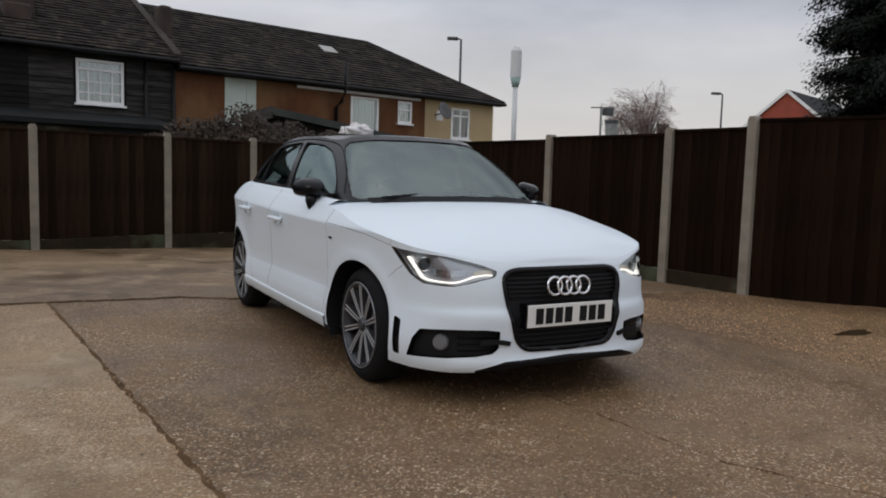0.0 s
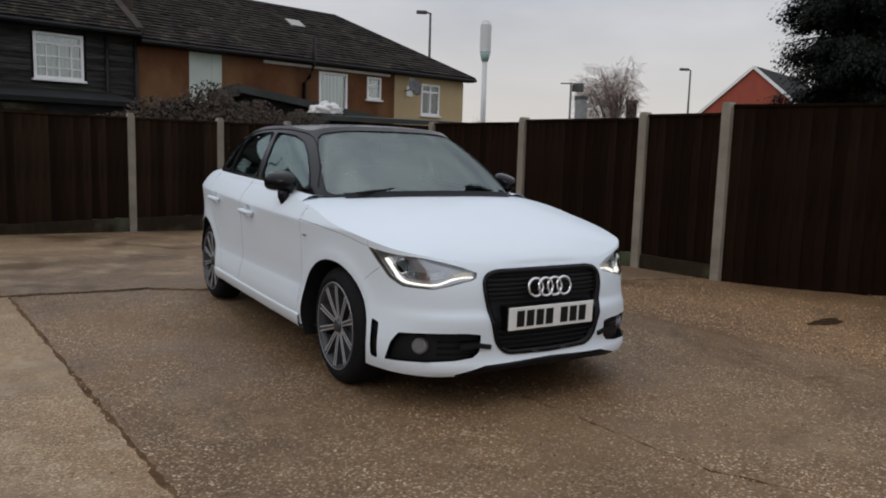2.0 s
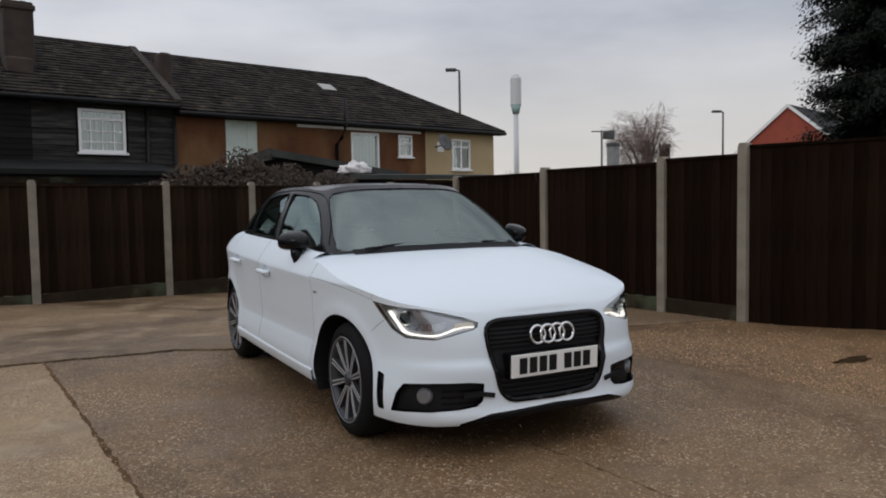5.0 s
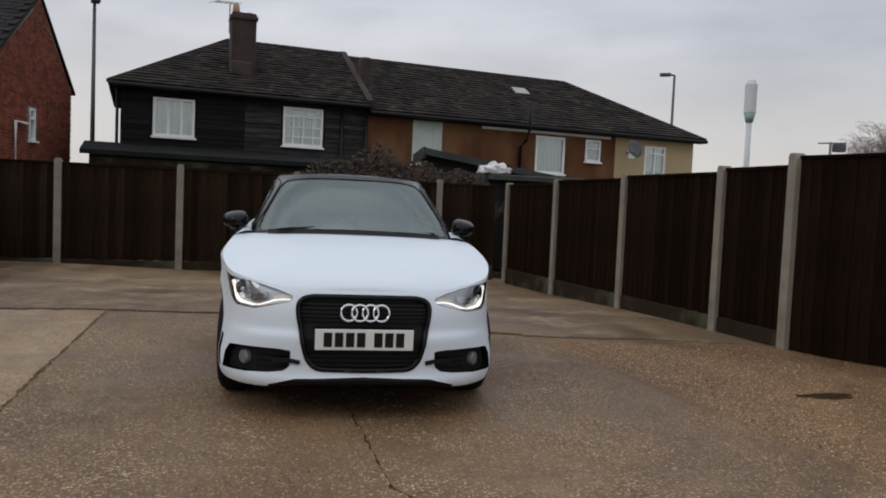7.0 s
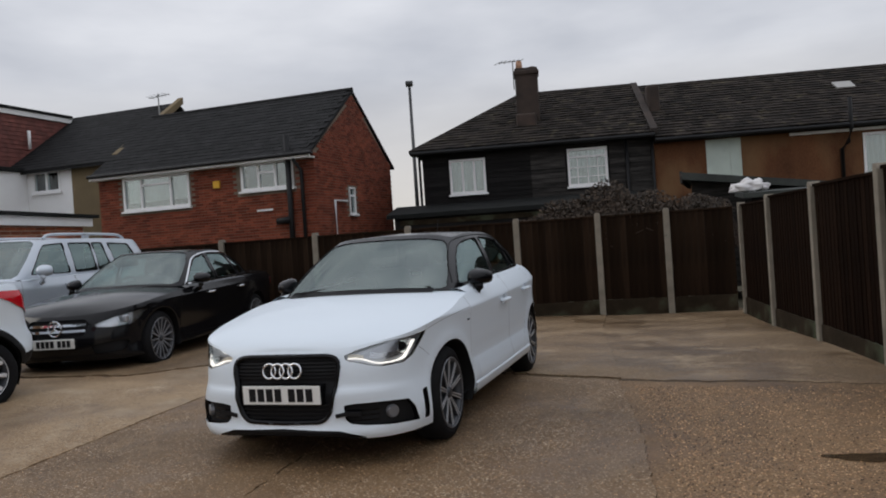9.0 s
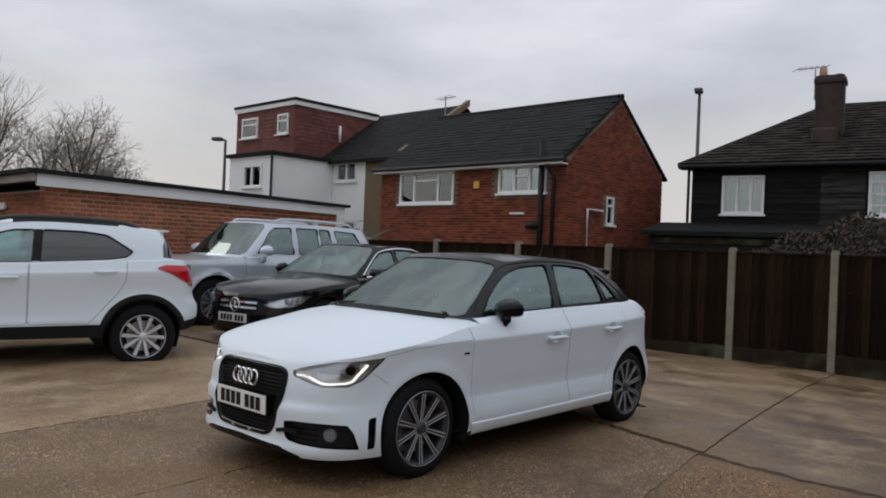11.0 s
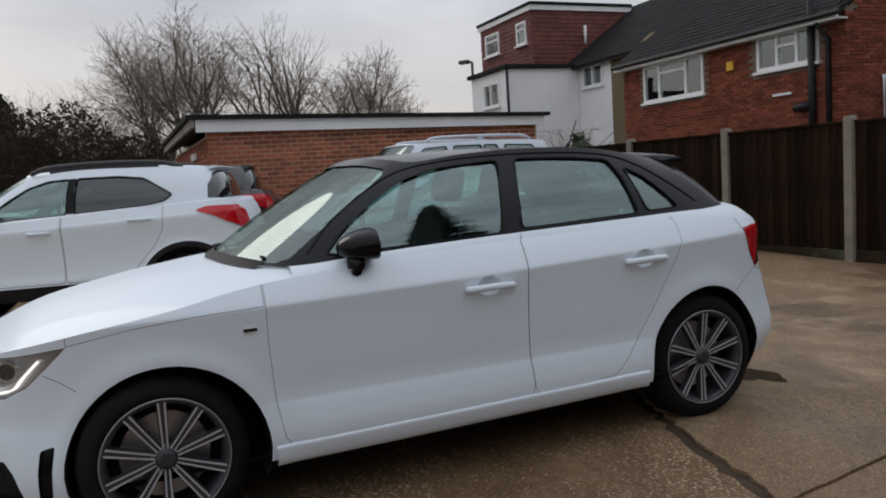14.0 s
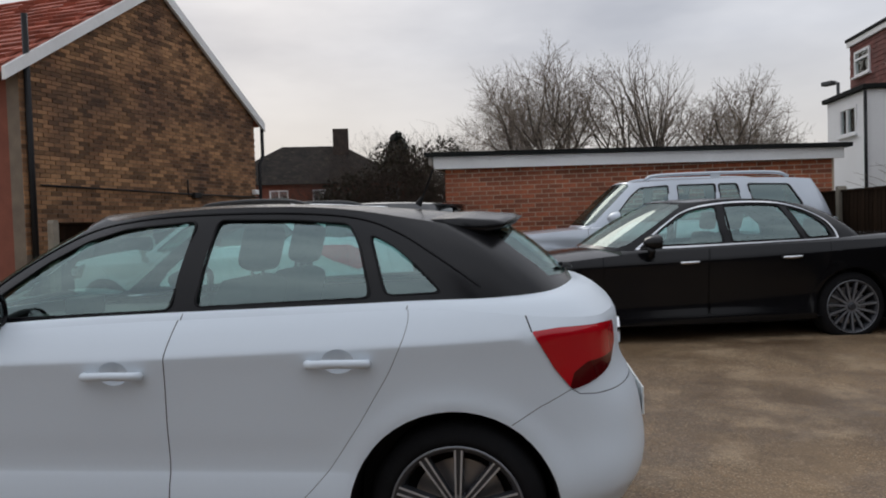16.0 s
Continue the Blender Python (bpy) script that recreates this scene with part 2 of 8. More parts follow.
def box(bm, x0, x1, y0, y1, z0, z1, bevel=0.0, m=None):
    got = bmesh.ops.create_cube(bm, size=1, matrix=Matrix.Translation(((x0 + x1) / 2, (y0 + y1) / 2, (z0 + z1) / 2)) @ Matrix.Diagonal((x1 - x0, y1 - y0, z1 - z0, 1)))
    verts = got["verts"]
    if bevel:
        edges = list({e for v in verts for e in v.link_edges})
        done = bmesh.ops.bevel(bm, geom=edges, offset=bevel, segments=2, profile=0.5, affect="EDGES")
        verts = list({v for f in done["faces"] for v in f.verts} | {v for v in verts if v.is_valid})
    if m is not None:
        bmesh.ops.transform(bm, matrix=m, verts=verts)
    return verts


def bx(*args, **kw):
    bm = bmesh.new()
    box(bm, *args, **kw)
    return bm


def tube(bm, points, r, sides=8, r_end=None, caps=True):
    """A round bar along the points, tapering to r_end."""
    pts = [Vector(p) for p in points]
    rings, n = [], len(pts)
    for i, p in enumerate(pts):
        d = (pts[min(i + 1, n - 1)] - pts[max(i - 1, 0)]).normalized()
        a = d.orthogonal().normalized() if abs(d.z) > 0.95 else d.cross(Vector((0, 0, 1))).normalized()
        b = d.cross(a)
        rad = r if r_end is None else r + (r_end - r) * i / max(n - 1, 1)
        rings.append([bm.verts.new(p + (a * math.cos(2 * math.pi * k / sides) + b * math.sin(2 * math.pi * k / sides)) * rad) for k in range(sides)])
    for q, s in zip(rings, rings[1:]):
        for k in range(sides):
            bm.faces.new((q[k], q[(k + 1) % sides], s[(k + 1) % sides], s[k]))
    if caps:
        bm.faces.new(rings[0][::-1])
        bm.faces.new(rings[-1])
    return bm


def prism(bm, outline, d0, d1, axis="x"):
    """An outline extruded from d0 to d1 along an axis. x: outline in (y, z); y: outline in (x, z); z: outline in (x, y)."""
    def at(p, d):
        return {"x": (d, p[0], p[1]), "y": (p[0], d, p[1]), "z": (p[0], p[1], d)}[axis]
    a, b = [bm.verts.new(at(p, d0)) for p in outline], [bm.verts.new(at(p, d1)) for p in outline]
    bm.faces.new(a), bm.faces.new(b[::-1])
    for k in range(len(outline)):
        j = (k + 1) % len(outline)
        bm.faces.new((a[k], b[k], b[j], a[j]))
    bmesh.ops.recalc_face_normals(bm, faces=bm.faces)
    return bm


def inside(p, poly):
    hit, j = False, len(poly) - 1
    for i in range(len(poly)):
        (xi, yi), (xj, yj) = poly[i], poly[j]
        if (yi > p[1]) != (yj > p[1]) and p[0] < (xj - xi) * (p[1] - yi) / (yj - yi) + xi:
            hit = not hit
        j = i
    return hit


def raw(name, verts, faces, mat):
    me = bpy.data.meshes.new(name)
    me.from_pydata(verts, [], faces)
    me.materials.append(mat)
    me.update()
    return me


QUADS = [(0, 1, 2, 3), (7, 6, 5, 4), (0, 4, 5, 1), (1, 5, 6, 2), (2, 6, 7, 3), (3, 7, 4, 0)]


def brick_skin(name, width, poly, mat, parent, holes=(), bl=0.225, bh=0.075, gap=0.011, depth=0.02, seed=1):
    """Courses of bricks proud of the local plane y=0, facing -y, clipped to poly in (x, z), as one mesh."""
    rnd = random.Random(seed)
    verts, faces = [], []
    zmin, zmax = min(p[1] for p in poly), max(p[1] for p in poly)
    xmin, xmax = min(p[0] for p in poly), max(p[0] for p in poly)
    for row in range(int((zmax - zmin) / bh) + 1):
        z0 = zmin + row * bh
        x = xmin - (bl / 2 if row % 2 else 0)
        while x < xmax:
            x0, x1, z1 = max(x, xmin), min(x + bl - gap, xmax), z0 + bh - gap
            x += bl
            if x1 - x0 < 0.03:
                continue
            c = ((x0 + x1) / 2, (z0 + z1) / 2)
            if not all(inside((q, c[1]), poly) for q in (x0 + 0.01, c[0], x1 - 0.01)) or not inside((c[0], z1), poly):
                continue
            if any(h[0] < x1 and h[1] > x0 and h[2] < z1 and h[3] > z0 for h in holes):
                continue
            d = depth * rnd.uniform(0.5, 1.0)
            base = len(verts)
            verts += [(x0, 0, z0), (x1, 0, z0), (x1, 0, z1), (x0, 0, z1), (x0, -d, z0), (x1, -d, z0), (x1, -d, z1), (x0, -d, z1)]
            faces += [tuple(base + k for k in f) for f in ((4, 5, 6, 7), (0, 1, 5, 4), (1, 2, 6, 5), (2, 3, 7, 6), (3, 0, 4, 7))]
    ob = new(name, raw(name, verts, faces, mat))
    ob.parent = parent
    ob["kind"] = "stuff"
    return ob


def tile_skin(name, corners, mat, parent, tw=0.28, th=0.24, thick=0.025, seed=1):
    """Rows of lapped tiles over a sloping quad: corners eave_left, eave_right, ridge_right, ridge_left."""
    rnd = random.Random(seed)
    a, b, c, d = (Vector(p) for p in corners)
    nrm = (b - a).cross(d - a).normalized()
    rows = max(int(((d - a).length + (c - b).length) / 2 / th), 2)
    verts, faces = [], []
    for r in range(rows):
        f0, f1 = r / rows, min((r + 1.12) / rows, 1.0)
        l0, r0, l1, r1 = a.lerp(d, f0), b.lerp(c, f0), a.lerp(d, f1), b.lerp(c, f1)
        count = max(int((r0 - l0).length / tw), 1)
        for k in range(count):
            s = 0.5 * (r % 2) / count
            q0, q1 = max(k / count - s, 0) + 0.003 / count, min((k + 0.96) / count - s, 1)
            if q1 <= q0:
                continue
            up0, up1 = thick * rnd.uniform(0.8, 1.5), 0.004
            low = [l0.lerp(r0, q0), l0.lerp(r0, q1)]
            top = [l1.lerp(r1, q1), l1.lerp(r1, q0)]
            base = len(verts)
            verts += [tuple(p) for p in (*low, *top)]
            verts += [tuple(low[0] + nrm * up0), tuple(low[1] + nrm * up0), tuple(top[0] + nrm * up1), tuple(top[1] + nrm * up1)]
            faces += [tuple(base + i for i in f) for f in ((4, 5, 6, 7), (0, 1, 5, 4), (1, 2, 6, 5), (3, 0, 4, 7))]
    ob = new(name, raw(name, verts, faces, mat))
    ob.parent = parent
    ob["kind"] = "stuff"
    return ob


def window(parent, x0, x1, z0, z1, y=0.0, mullions=(0.5,), transom=None, curtain=0.0, georgian=None, frame_w=0.07, name="window"):
    """A white-framed window in the local plane y, facing -y: frame, sill, panes, bars."""
    w = new(name)
    w.parent = parent
    w["label"] = "white-framed window with bright panes"
    bm = bmesh.new()
    for a in ((x0, x1, z0, z0 + frame_w), (x0, x1, z1 - frame_w, z1), (x0, x0 + frame_w, z0 + frame_w, z1 - frame_w), (x1 - frame_w, x1, z0 + frame_w, z1 - frame_w)):
        box(bm, a[0], a[1], y - 0.05, y + 0.05, a[2], a[3])
    part("window_frame", bm, M_UPVC, w)
    part("window_sill", bx(x0 - 0.05, x1 + 0.05, y - 0.12, y + 0.02, z0 - 0.06, z0 - 0.002, bevel=0.008), M_UPVC, w)
    for f in mullions:
        xc = x0 + (x1 - x0) * f
        part("mullion", bx(xc - 0.035, xc + 0.035, y - 0.045, y + 0.04, z0 + frame_w, z1 - frame_w), M_UPVC, w)
    if transom:
        f, a, b = transom
        zc = z0 + (z1 - z0) * f
        part("transom", bx(x0 + (x1 - x0) * a, x0 + (x1 - x0) * b, y - 0.048, y + 0.04, zc - 0.03, zc + 0.03), M_UPVC, w)
    if georgian:
        bm = bmesh.new()
        nx, nz, top = georgian
        ze = z0 + (z1 - z0) * top
        for k in range(1, nx):
            xc = x0 + (x1 - x0) * k / nx
            box(bm, xc - 0.014, xc + 0.014, y - 0.042, y + 0.02, z0 + frame_w, ze)
        for k in range(1, nz):
            zc = z0 + (ze - z0) * k / nz
            box(bm, x0 + frame_w, x1 - frame_w, y - 0.04, y + 0.02, zc - 0.014, zc + 0.014)
        part("glazing_bar", bm, M_UPVC, w)
    pane = part("pane", bx(x0 + frame_w, x1 - frame_w, y - 0.006, y + 0.006, z0 + frame_w, z1 - frame_w), M_PANE, w)
    pane.visible_shadow = False
    # added sheet behind the glass; the room's dimness is put into its colour
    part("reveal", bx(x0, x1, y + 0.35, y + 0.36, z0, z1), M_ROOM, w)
    if curtain:
        bm = bmesh.new()
        n = 24
        top = z1 - frame_w
        low = z1 - (z1 - z0) * curtain
        rows = [[bm.verts.new((x0 + 0.05 + (x1 - x0 - 0.1) * k / n, y + 0.12 + 0.02 * math.sin(k * 1.9), z)) for k in range(n + 1)] for z in (max(low, z0 + 0.03), top)]
        for k in range(n):
            bm.faces.new((rows[0][k], rows[0][k + 1], rows[1][k + 1], rows[1][k]))
        part("curtain", bm, M_CURTAIN, w)
    return w


M_PANE = glass("house_pane", (0.85, 0.9, 0.9), 0.0, 0.10)
# flat dark grey that stands in for unlit rooms behind the windows
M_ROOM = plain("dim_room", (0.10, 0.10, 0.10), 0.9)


def wall_with_holes(name, poly, holes, mat, parent, thick=0.25):
    """A wall in the local plane y=0 to y=thick, outline poly in (x, z), with rectangular openings (x0, x1, z0, z1)."""
    bm = bmesh.new()
    bm.faces.new([bm.verts.new((p[0], 0, p[1])) for p in poly])
    for h in holes:
        for co, no in (((h[0], 0, 0), (1, 0, 0)), ((h[1], 0, 0), (1, 0, 0)), ((0, 0, h[2]), (0, 0, 1)), ((0, 0, h[3]), (0, 0, 1))):
            bmesh.ops.bisect_plane(bm, geom=bm.verts[:] + bm.edges[:] + bm.faces[:], plane_co=co, plane_no=no, dist=1e-5)
    gone = [f for f in bm.faces if any(h[0] < f.calc_center_median().x < h[1] and h[2] < f.calc_center_median().z < h[3] for h in holes)]
    bmesh.ops.delete(bm, geom=gone, context="FACES")
    got = bmesh.ops.extrude_face_region(bm, geom=bm.faces[:])
    bmesh.ops.translate(bm, verts=[v for v in got["geom"] if isinstance(v, bmesh.types.BMVert)], vec=(0, thick, 0))
    bmesh.ops.recalc_face_normals(bm, faces=bm.faces)
    return part(name, bm, mat, parent)


def soft_box(x0, x1, y0, y1, z0, z1, r, m=None):
    bm = bmesh.new()
    got = bmesh.ops.create_cube(bm, size=1, matrix=Matrix.Translation(((x0 + x1) / 2, (y0 + y1) / 2, (z0 + z1) / 2)) @ Matrix.Diagonal((x1 - x0, y1 - y0, z1 - z0, 1)))
    bmesh.ops.bevel(bm, geom=bm.edges[:], offset=r, segments=4, profile=0.6, affect="EDGES")
    if m is not None:
        bmesh.ops.transform(bm, matrix=m, verts=bm.verts)
    return bm




# ---- ground ----
def ease(t):
    t = min(max(t, 0.0), 1.0)
    return t * t * (3 - 2 * t)


def lie(x, y):
    """The lie of the yard: it rises gently to the west and falls away into the far corner."""
    return 0.09 * ease((-x - 1.2) / 3.2) * ease((y + 2.5) / 3.0) - 0.11 * ease((y - 2.6) / 5.2) * ease((x + 2.5) / 4.0)


def draped(bm, x0, x1, y0, y1, step=0.6):
    """Cut into small facets and laid on the lie of the yard."""
    for k in range(1, int((y1 - y0) / step) + 1):
        bmesh.ops.bisect_plane(bm, geom=bm.verts[:] + bm.edges[:] + bm.faces[:], plane_co=(0, y0 + k * step, 0), plane_no=(0, 1, 0))
    for k in range(1, int((x1 - x0) / step) + 1):
        bmesh.ops.bisect_plane(bm, geom=bm.verts[:] + bm.edges[:] + bm.faces[:], plane_co=(x0 + k * step, 0, 0), plane_no=(1, 0, 0))
    for v in bm.verts:
        v.co.z += lie(v.co.x, v.co.y)
    return bm


def ground_material(name, pale, dark, stone, stone_scale, stone_amount, wet=0.5, patch=0.5, patch_col=(0.36, 0.31, 0.25)):
    m = bpy.data.materials.new(name)
    m.use_nodes = True
    n, l = m.node_tree.nodes, m.node_tree.links
    b = n["Principled BSDF"]
    geo = n.new("ShaderNodeNewGeometry")

    def noise_tex(scale, detail=5, rough=0.55):
        t = n.new("ShaderNodeTexNoise")
        t.inputs["Scale"].default_value, t.inputs["Detail"].default_value, t.inputs["Roughness"].default_value = scale, detail, rough
        l.new(geo.outputs["Position"], t.inputs["Vector"])
        return t.outputs["Fac"]

    def ranged(src, lo, hi, a=0.0, c=1.0):
        t = n.new("ShaderNodeMapRange")
        for key, v in zip(("From Min", "From Max", "To Min", "To Max"), (lo, hi, a, c)):
            t.inputs[key].default_value = v
        l.new(src, t.inputs["Value"])
        return t.outputs["Result"]

    def mixed(fac, c1, c2, kind="MIX"):
        t = n.new("ShaderNodeMixRGB")
        t.blend_type = kind
        for key, v in (("Fac", fac), ("Color1", c1), ("Color2", c2)):
            if isinstance(v, (float, int)):
                t.inputs[key].default_value = v
            elif isinstance(v, tuple):
                t.inputs[key].default_value = (*v, 1)
            else:
                l.new(v, t.inputs[key])
        return t.outputs["Color"]

    broad, mid, fine = noise_tex(0.45), noise_tex(1.5, 8, 0.66), noise_tex(45, 4)
    col = mixed(ranged(broad, 0.40, 0.60), dark, pale)
    col = mixed(ranged(mid, 0.50, 0.66, 0.0, patch), col, patch_col)
    col = mixed(ranged(noise_tex(9, 6, 0.65), 0.52, 0.74, 0.0, 0.55), col, tuple(v * 0.55 for v in dark))

    def stones(scale, lo, hi):
        """Grains of many tones, each one cell."""
        v = n.new("ShaderNodeTexVoronoi")
        v.inputs["Scale"].default_value = scale
        l.new(geo.outputs["Position"], v.inputs["Vector"])
        c = n.new("ShaderNodeSeparateColor")
        l.new(v.outputs["Color"], c.inputs["Color"])
        r = n.new("ShaderNodeValToRGB")
        e = r.color_ramp.elements
        e[0].position, e[0].color = 0.0, (*[w * 0.42 for w in dark], 1)
        e[1].position, e[1].color = 1.0, (*stone, 1)
        for at, tint in ((0.16, [w * 0.9 for w in dark]), (0.55, pale), (0.80, (pale[0] * 1.25, pale[1] * 1.08, pale[2] * 0.95)), (0.93, [w * 0.8 for w in stone])):
            x = r.color_ramp.elements.new(at)
            x.color = (*tint, 1)
        l.new(c.outputs["Red"], r.inputs["Fac"])
        return r.outputs["Color"], ranged(c.outputs["Green"], lo, hi), v.outputs["Distance"]

    s1, _, _ = stones(stone_scale * 2.6, 0.0, 1.0)
    s2, f2, d2 = stones(stone_scale * 1.5, 1 - stone_amount, 1.1 - stone_amount)
    shown = ranged(noise_tex(1.1, 5, 0.6), 0.34, 0.60, 0.22, 1.0)
    col = mixed(shown, col, mixed(0.55, col, s1))
    edge = ranged(d2, 0.30, 0.5, 1.0, 0.0)
    f3 = n.new("ShaderNodeMath")
    f3.operation = "MULTIPLY"
    l.new(f2, f3.inputs[0]), l.new(edge, f3.inputs[1])
    both = n.new("ShaderNodeMath")
    both.operation = "MULTIPLY"
    l.new(f3.outputs[0], both.inputs[0]), l.new(shown, both.inputs[1])
    col = mixed(both.outputs[0], col, s2)
    wetf = ranged(noise_tex(0.8, 8, 0.66), 0.46, 0.62)
    col = mixed(wetf, col, mixed(1.0, col, (0.66, 0.62, 0.58), "MULTIPLY"))
    l.new(col, b.inputs["Base Color"])
    l.new(ranged(wetf, 0.0, 1.0, 0.72, 0.72 - wet), b.inputs["Roughness"])
    height = n.new("ShaderNodeMath")
    height.operation = "MULTIPLY_ADD"
    height.inputs[1].default_value = 0.6
    l.new(both.outputs[0], height.inputs[0]), l.new(fine, height.inputs[2])
    bp = n.new("ShaderNodeBump")
    bp.inputs["Strength"].default_value, bp.inputs["Distance"].default_value = 0.5, 0.003
    l.new(height.outputs[0], bp.inputs["Height"]), l.new(bp.outputs["Normal"], b.inputs["Normal"])
    return m


M_SLAB = ground_material("worn_concrete", (0.208, 0.125, 0.058), (0.094, 0.054, 0.024), (0.86, 0.70, 0.50), 44, 0.30, 0.24, 0.6, (0.335, 0.232, 0.130))
M_SLAB_PALE = ground_material("pale_concrete", (0.350, 0.240, 0.132), (0.185, 0.115, 0.058), (0.80, 0.66, 0.46), 50, 0.16, 0.20, 1.0, (0.47, 0.375, 0.255))
M_SLAB_FAR = ground_material("stained_concrete", (0.250, 0.166, 0.088), (0.104, 0.064, 0.033), (0.58, 0.45, 0.29), 50, 0.18, 0.36, 0.9, (0.41, 0.305, 0.19))
M_GRAVEL = ground_material("gravel", (0.212, 0.120, 0.049), (0.082, 0.046, 0.019), (0.66, 0.47, 0.28), 46, 0.28, 0.14, 0.5, (0.31, 0.185, 0.09))

bm = bmesh.new()
bmesh.ops.create_grid(bm, x_segments=24, y_segments=24, size=400)
bmesh.ops.translate(bm, verts=bm.verts, vec=(0, 0, -0.30))
solid("ground", bm, M_EARTH, "damp earth and rough grass reaching to the horizon", "ground", kind="structure")

CRACK = [(-10.5, 2.2), (-6.5, 1.9), (-4.6, 1.85), (-3.57, 1.98), (-3.09, 2.66), (-2.55, 2.9), (-2.15, 3.0), (-1.2, 3.05), (-0.8, 2.82), (0.0, 2.5), (0.70, 2.29), (1.05, 2.17), (1.62, 2.02),
         (2.05, 1.93), (2.4, 1.90), (2.9, 1.89), (3.35, 1.79), (4.3, 1.6)]


def roughened(line, amount, seed, step=0.07):
    rnd, out = random.Random(seed), []
    for (x0, y0), (x1, y1) in zip(line, line[1:]):
        n = max(int(math.hypot(x1 - x0, y1 - y0) / step), 1)
        for k in range(n):
            f = k / n
            out.append((x0 + (x1 - x0) * f + rnd.uniform(-amount, amount), y0 + (y1 - y0) * f + rnd.uniform(-amount, amount)))
    return out + [line[-1]]


def slab(outline, mat, seed, top=0.0, step=0.5):
    """A slab with slightly worn, uneven edges, in small facets so that it undulates."""
    bm = bmesh.new()
    prism(bm, outline, -0.12, top, "z")
    xs, ys = [p[0] for p in outline], [p[1] for p in outline]
    return draped(bm, min(xs), max(xs), max(min(ys), -3.0), max(ys))


pavement = tagged(new("pavement"), "worn brown concrete yard slabs, damp, with cracked joints", "pavement", kind="structure")
crack = roughened(CRACK, 0.026, 3)


def between(x0, x1, dy):
    return [(x, y + dy) for x, y in crack if x0 < x < x1]


def crack_y(x):
    for (xa, ya), (xb, yb) in zip(CRACK, CRACK[1:]):
        if xa <= x <= xb:
            return ya + (yb - ya) * (x - xa) / (xb - xa)
    return CRACK[-1][1]


J1, J2, J3 = [(-2.2, None), (-1.80, -1.18), (-1.45, -5.0), (-0.9, -12)], [(-0.30, None), (-0.05, -0.5), (0.06, -1.7), (0.30, -2.15), (0.9, -4.0), (2.0, -12)], [(1.66, None), (1.97, 0.3), (2.14, -1.06), (2.5, -3.5), (3.4, -12)]


def seam(line, shift, seed):
    pts = [(x + shift, crack_y(x) - 0.034 if y is None else y) for x, y in line]
    return roughened(pts, 0.011, seed, 0.05)


def south(left, right, seed, gl=0.006, gr=0.006):
    """The slab between two joints, south of the crack."""
    a = seam(left, gl, seed) if left else [(-10.5, crack_y(-10.5)), (-10.5, -12)]
    b = seam(right, -gr, seed + 1)
    return a[::-1] + between(a[0][0] + 0.03, b[0][0] - 0.03, -0.034) + b


for outline, mat, seed in ((south(None, J1, 1, 0.006, 0.012), M_SLAB_PALE, 1), (south(J1, J2, 3, 0.012), M_SLAB, 2), (south(J2, J3, 5, 0.006, 0.0), M_SLAB, 3)):
    part("concrete_slab", slab(outline, mat, seed), mat, pavement)
N1 = [(1.68, 2.04), (1.25, 4.8), (1.0, 6.4), (0.8, 8.7)]
e_line = roughened(N1, 0.004, 12)
part("concrete_slab", slab([(-10.5, 8.7), (-10.5, crack_y(-10.5) + 0.022)] + between(-10.4, 1.66, 0.03) + [(x - 0.0015, y) for x, y in e_line], M_SLAB_FAR, 2, 0.008), M_SLAB_FAR, pavement)
part("concrete_slab", slab([(x + 0.0015, y) for x, y in e_line[::-1]] + between(1.72, 4.2, 0.03) + [(4.3, 8.7)], M_SLAB_FAR, 3, -0.004), M_SLAB_FAR, pavement)
bm = bmesh.new()
prism(bm, [(-10.4, -11.9), (3.36, -11.9), (2.47, -3.5), (2.11, -1.06), (1.94, 0.3), (1.63, 1.99), (2.05, 1.90), (2.9, 1.86), (3.35, 1.76), (4.2, 1.59), (4.2, 8.6), (-10.4, 8.6)], -0.055, -0.008, "z")
draped(bm, -10.4, 4.2, -3.0, 8.6)
part("joint_dirt", bm, material("black_dirt", (0.085, 0.054, 0.030), (0.032, 0.021, 0.012), 0.95, scale=8), pavement)

bm = bmesh.new()
prism(bm, seam(J1, -0.026, 31) + seam(J1, 0.026, 32)[::-1], -0.030, -0.0022, "z")
draped(bm, -2.3, -0.9, -3.0, 3.0)
part("joint_sediment", bm, material("packed_grit", (0.165, 0.098, 0.048), (0.052, 0.030, 0.015), 0.95, spec=0.15, scale=9, fine=120, bump=0.5), pavement)

def gravel_z(x, y):
    """The gravelled strip along the fence, slightly uneven and banked a little against the boards."""
    near = ease(1 - (4.01 + (1.49 - y) * 0.395 - x) / 0.45) * ease((1.3 - y) / 1.2)
    return lie(x, y) - 0.006 + near * (0.035 + 0.03 * noise.noise(Vector((x * 5, y * 5, 1.0)))) + 0.016 * noise.noise(Vector((x * 0.7, y * 0.7, 3.0)))


bm = bmesh.new()
edge = seam(J3, 0.001, 6)
bm.faces.new([bm.verts.new((x, y, 0)) for x, y in edge[::-1] + between(edge[0][0] + 0.02, 4.25, -0.012) + [(7.5, 1.2), (7.5, -12)]])
for k in range(1, 48):
    bmesh.ops.bisect_plane(bm, geom=bm.verts[:] + bm.edges[:] + bm.faces[:], plane_co=(0, -6 + k * 0.16, 0), plane_no=(0, 1, 0))
for k in range(0, 32):
    bmesh.ops.bisect_plane(bm, geom=bm.verts[:] + bm.edges[:] + bm.faces[:], plane_co=(1.7 + k * 0.16, 0, 0), plane_no=(1, 0, 0))
for v in bm.verts:
    v.co.z = gravel_z(v.co.x, v.co.y)
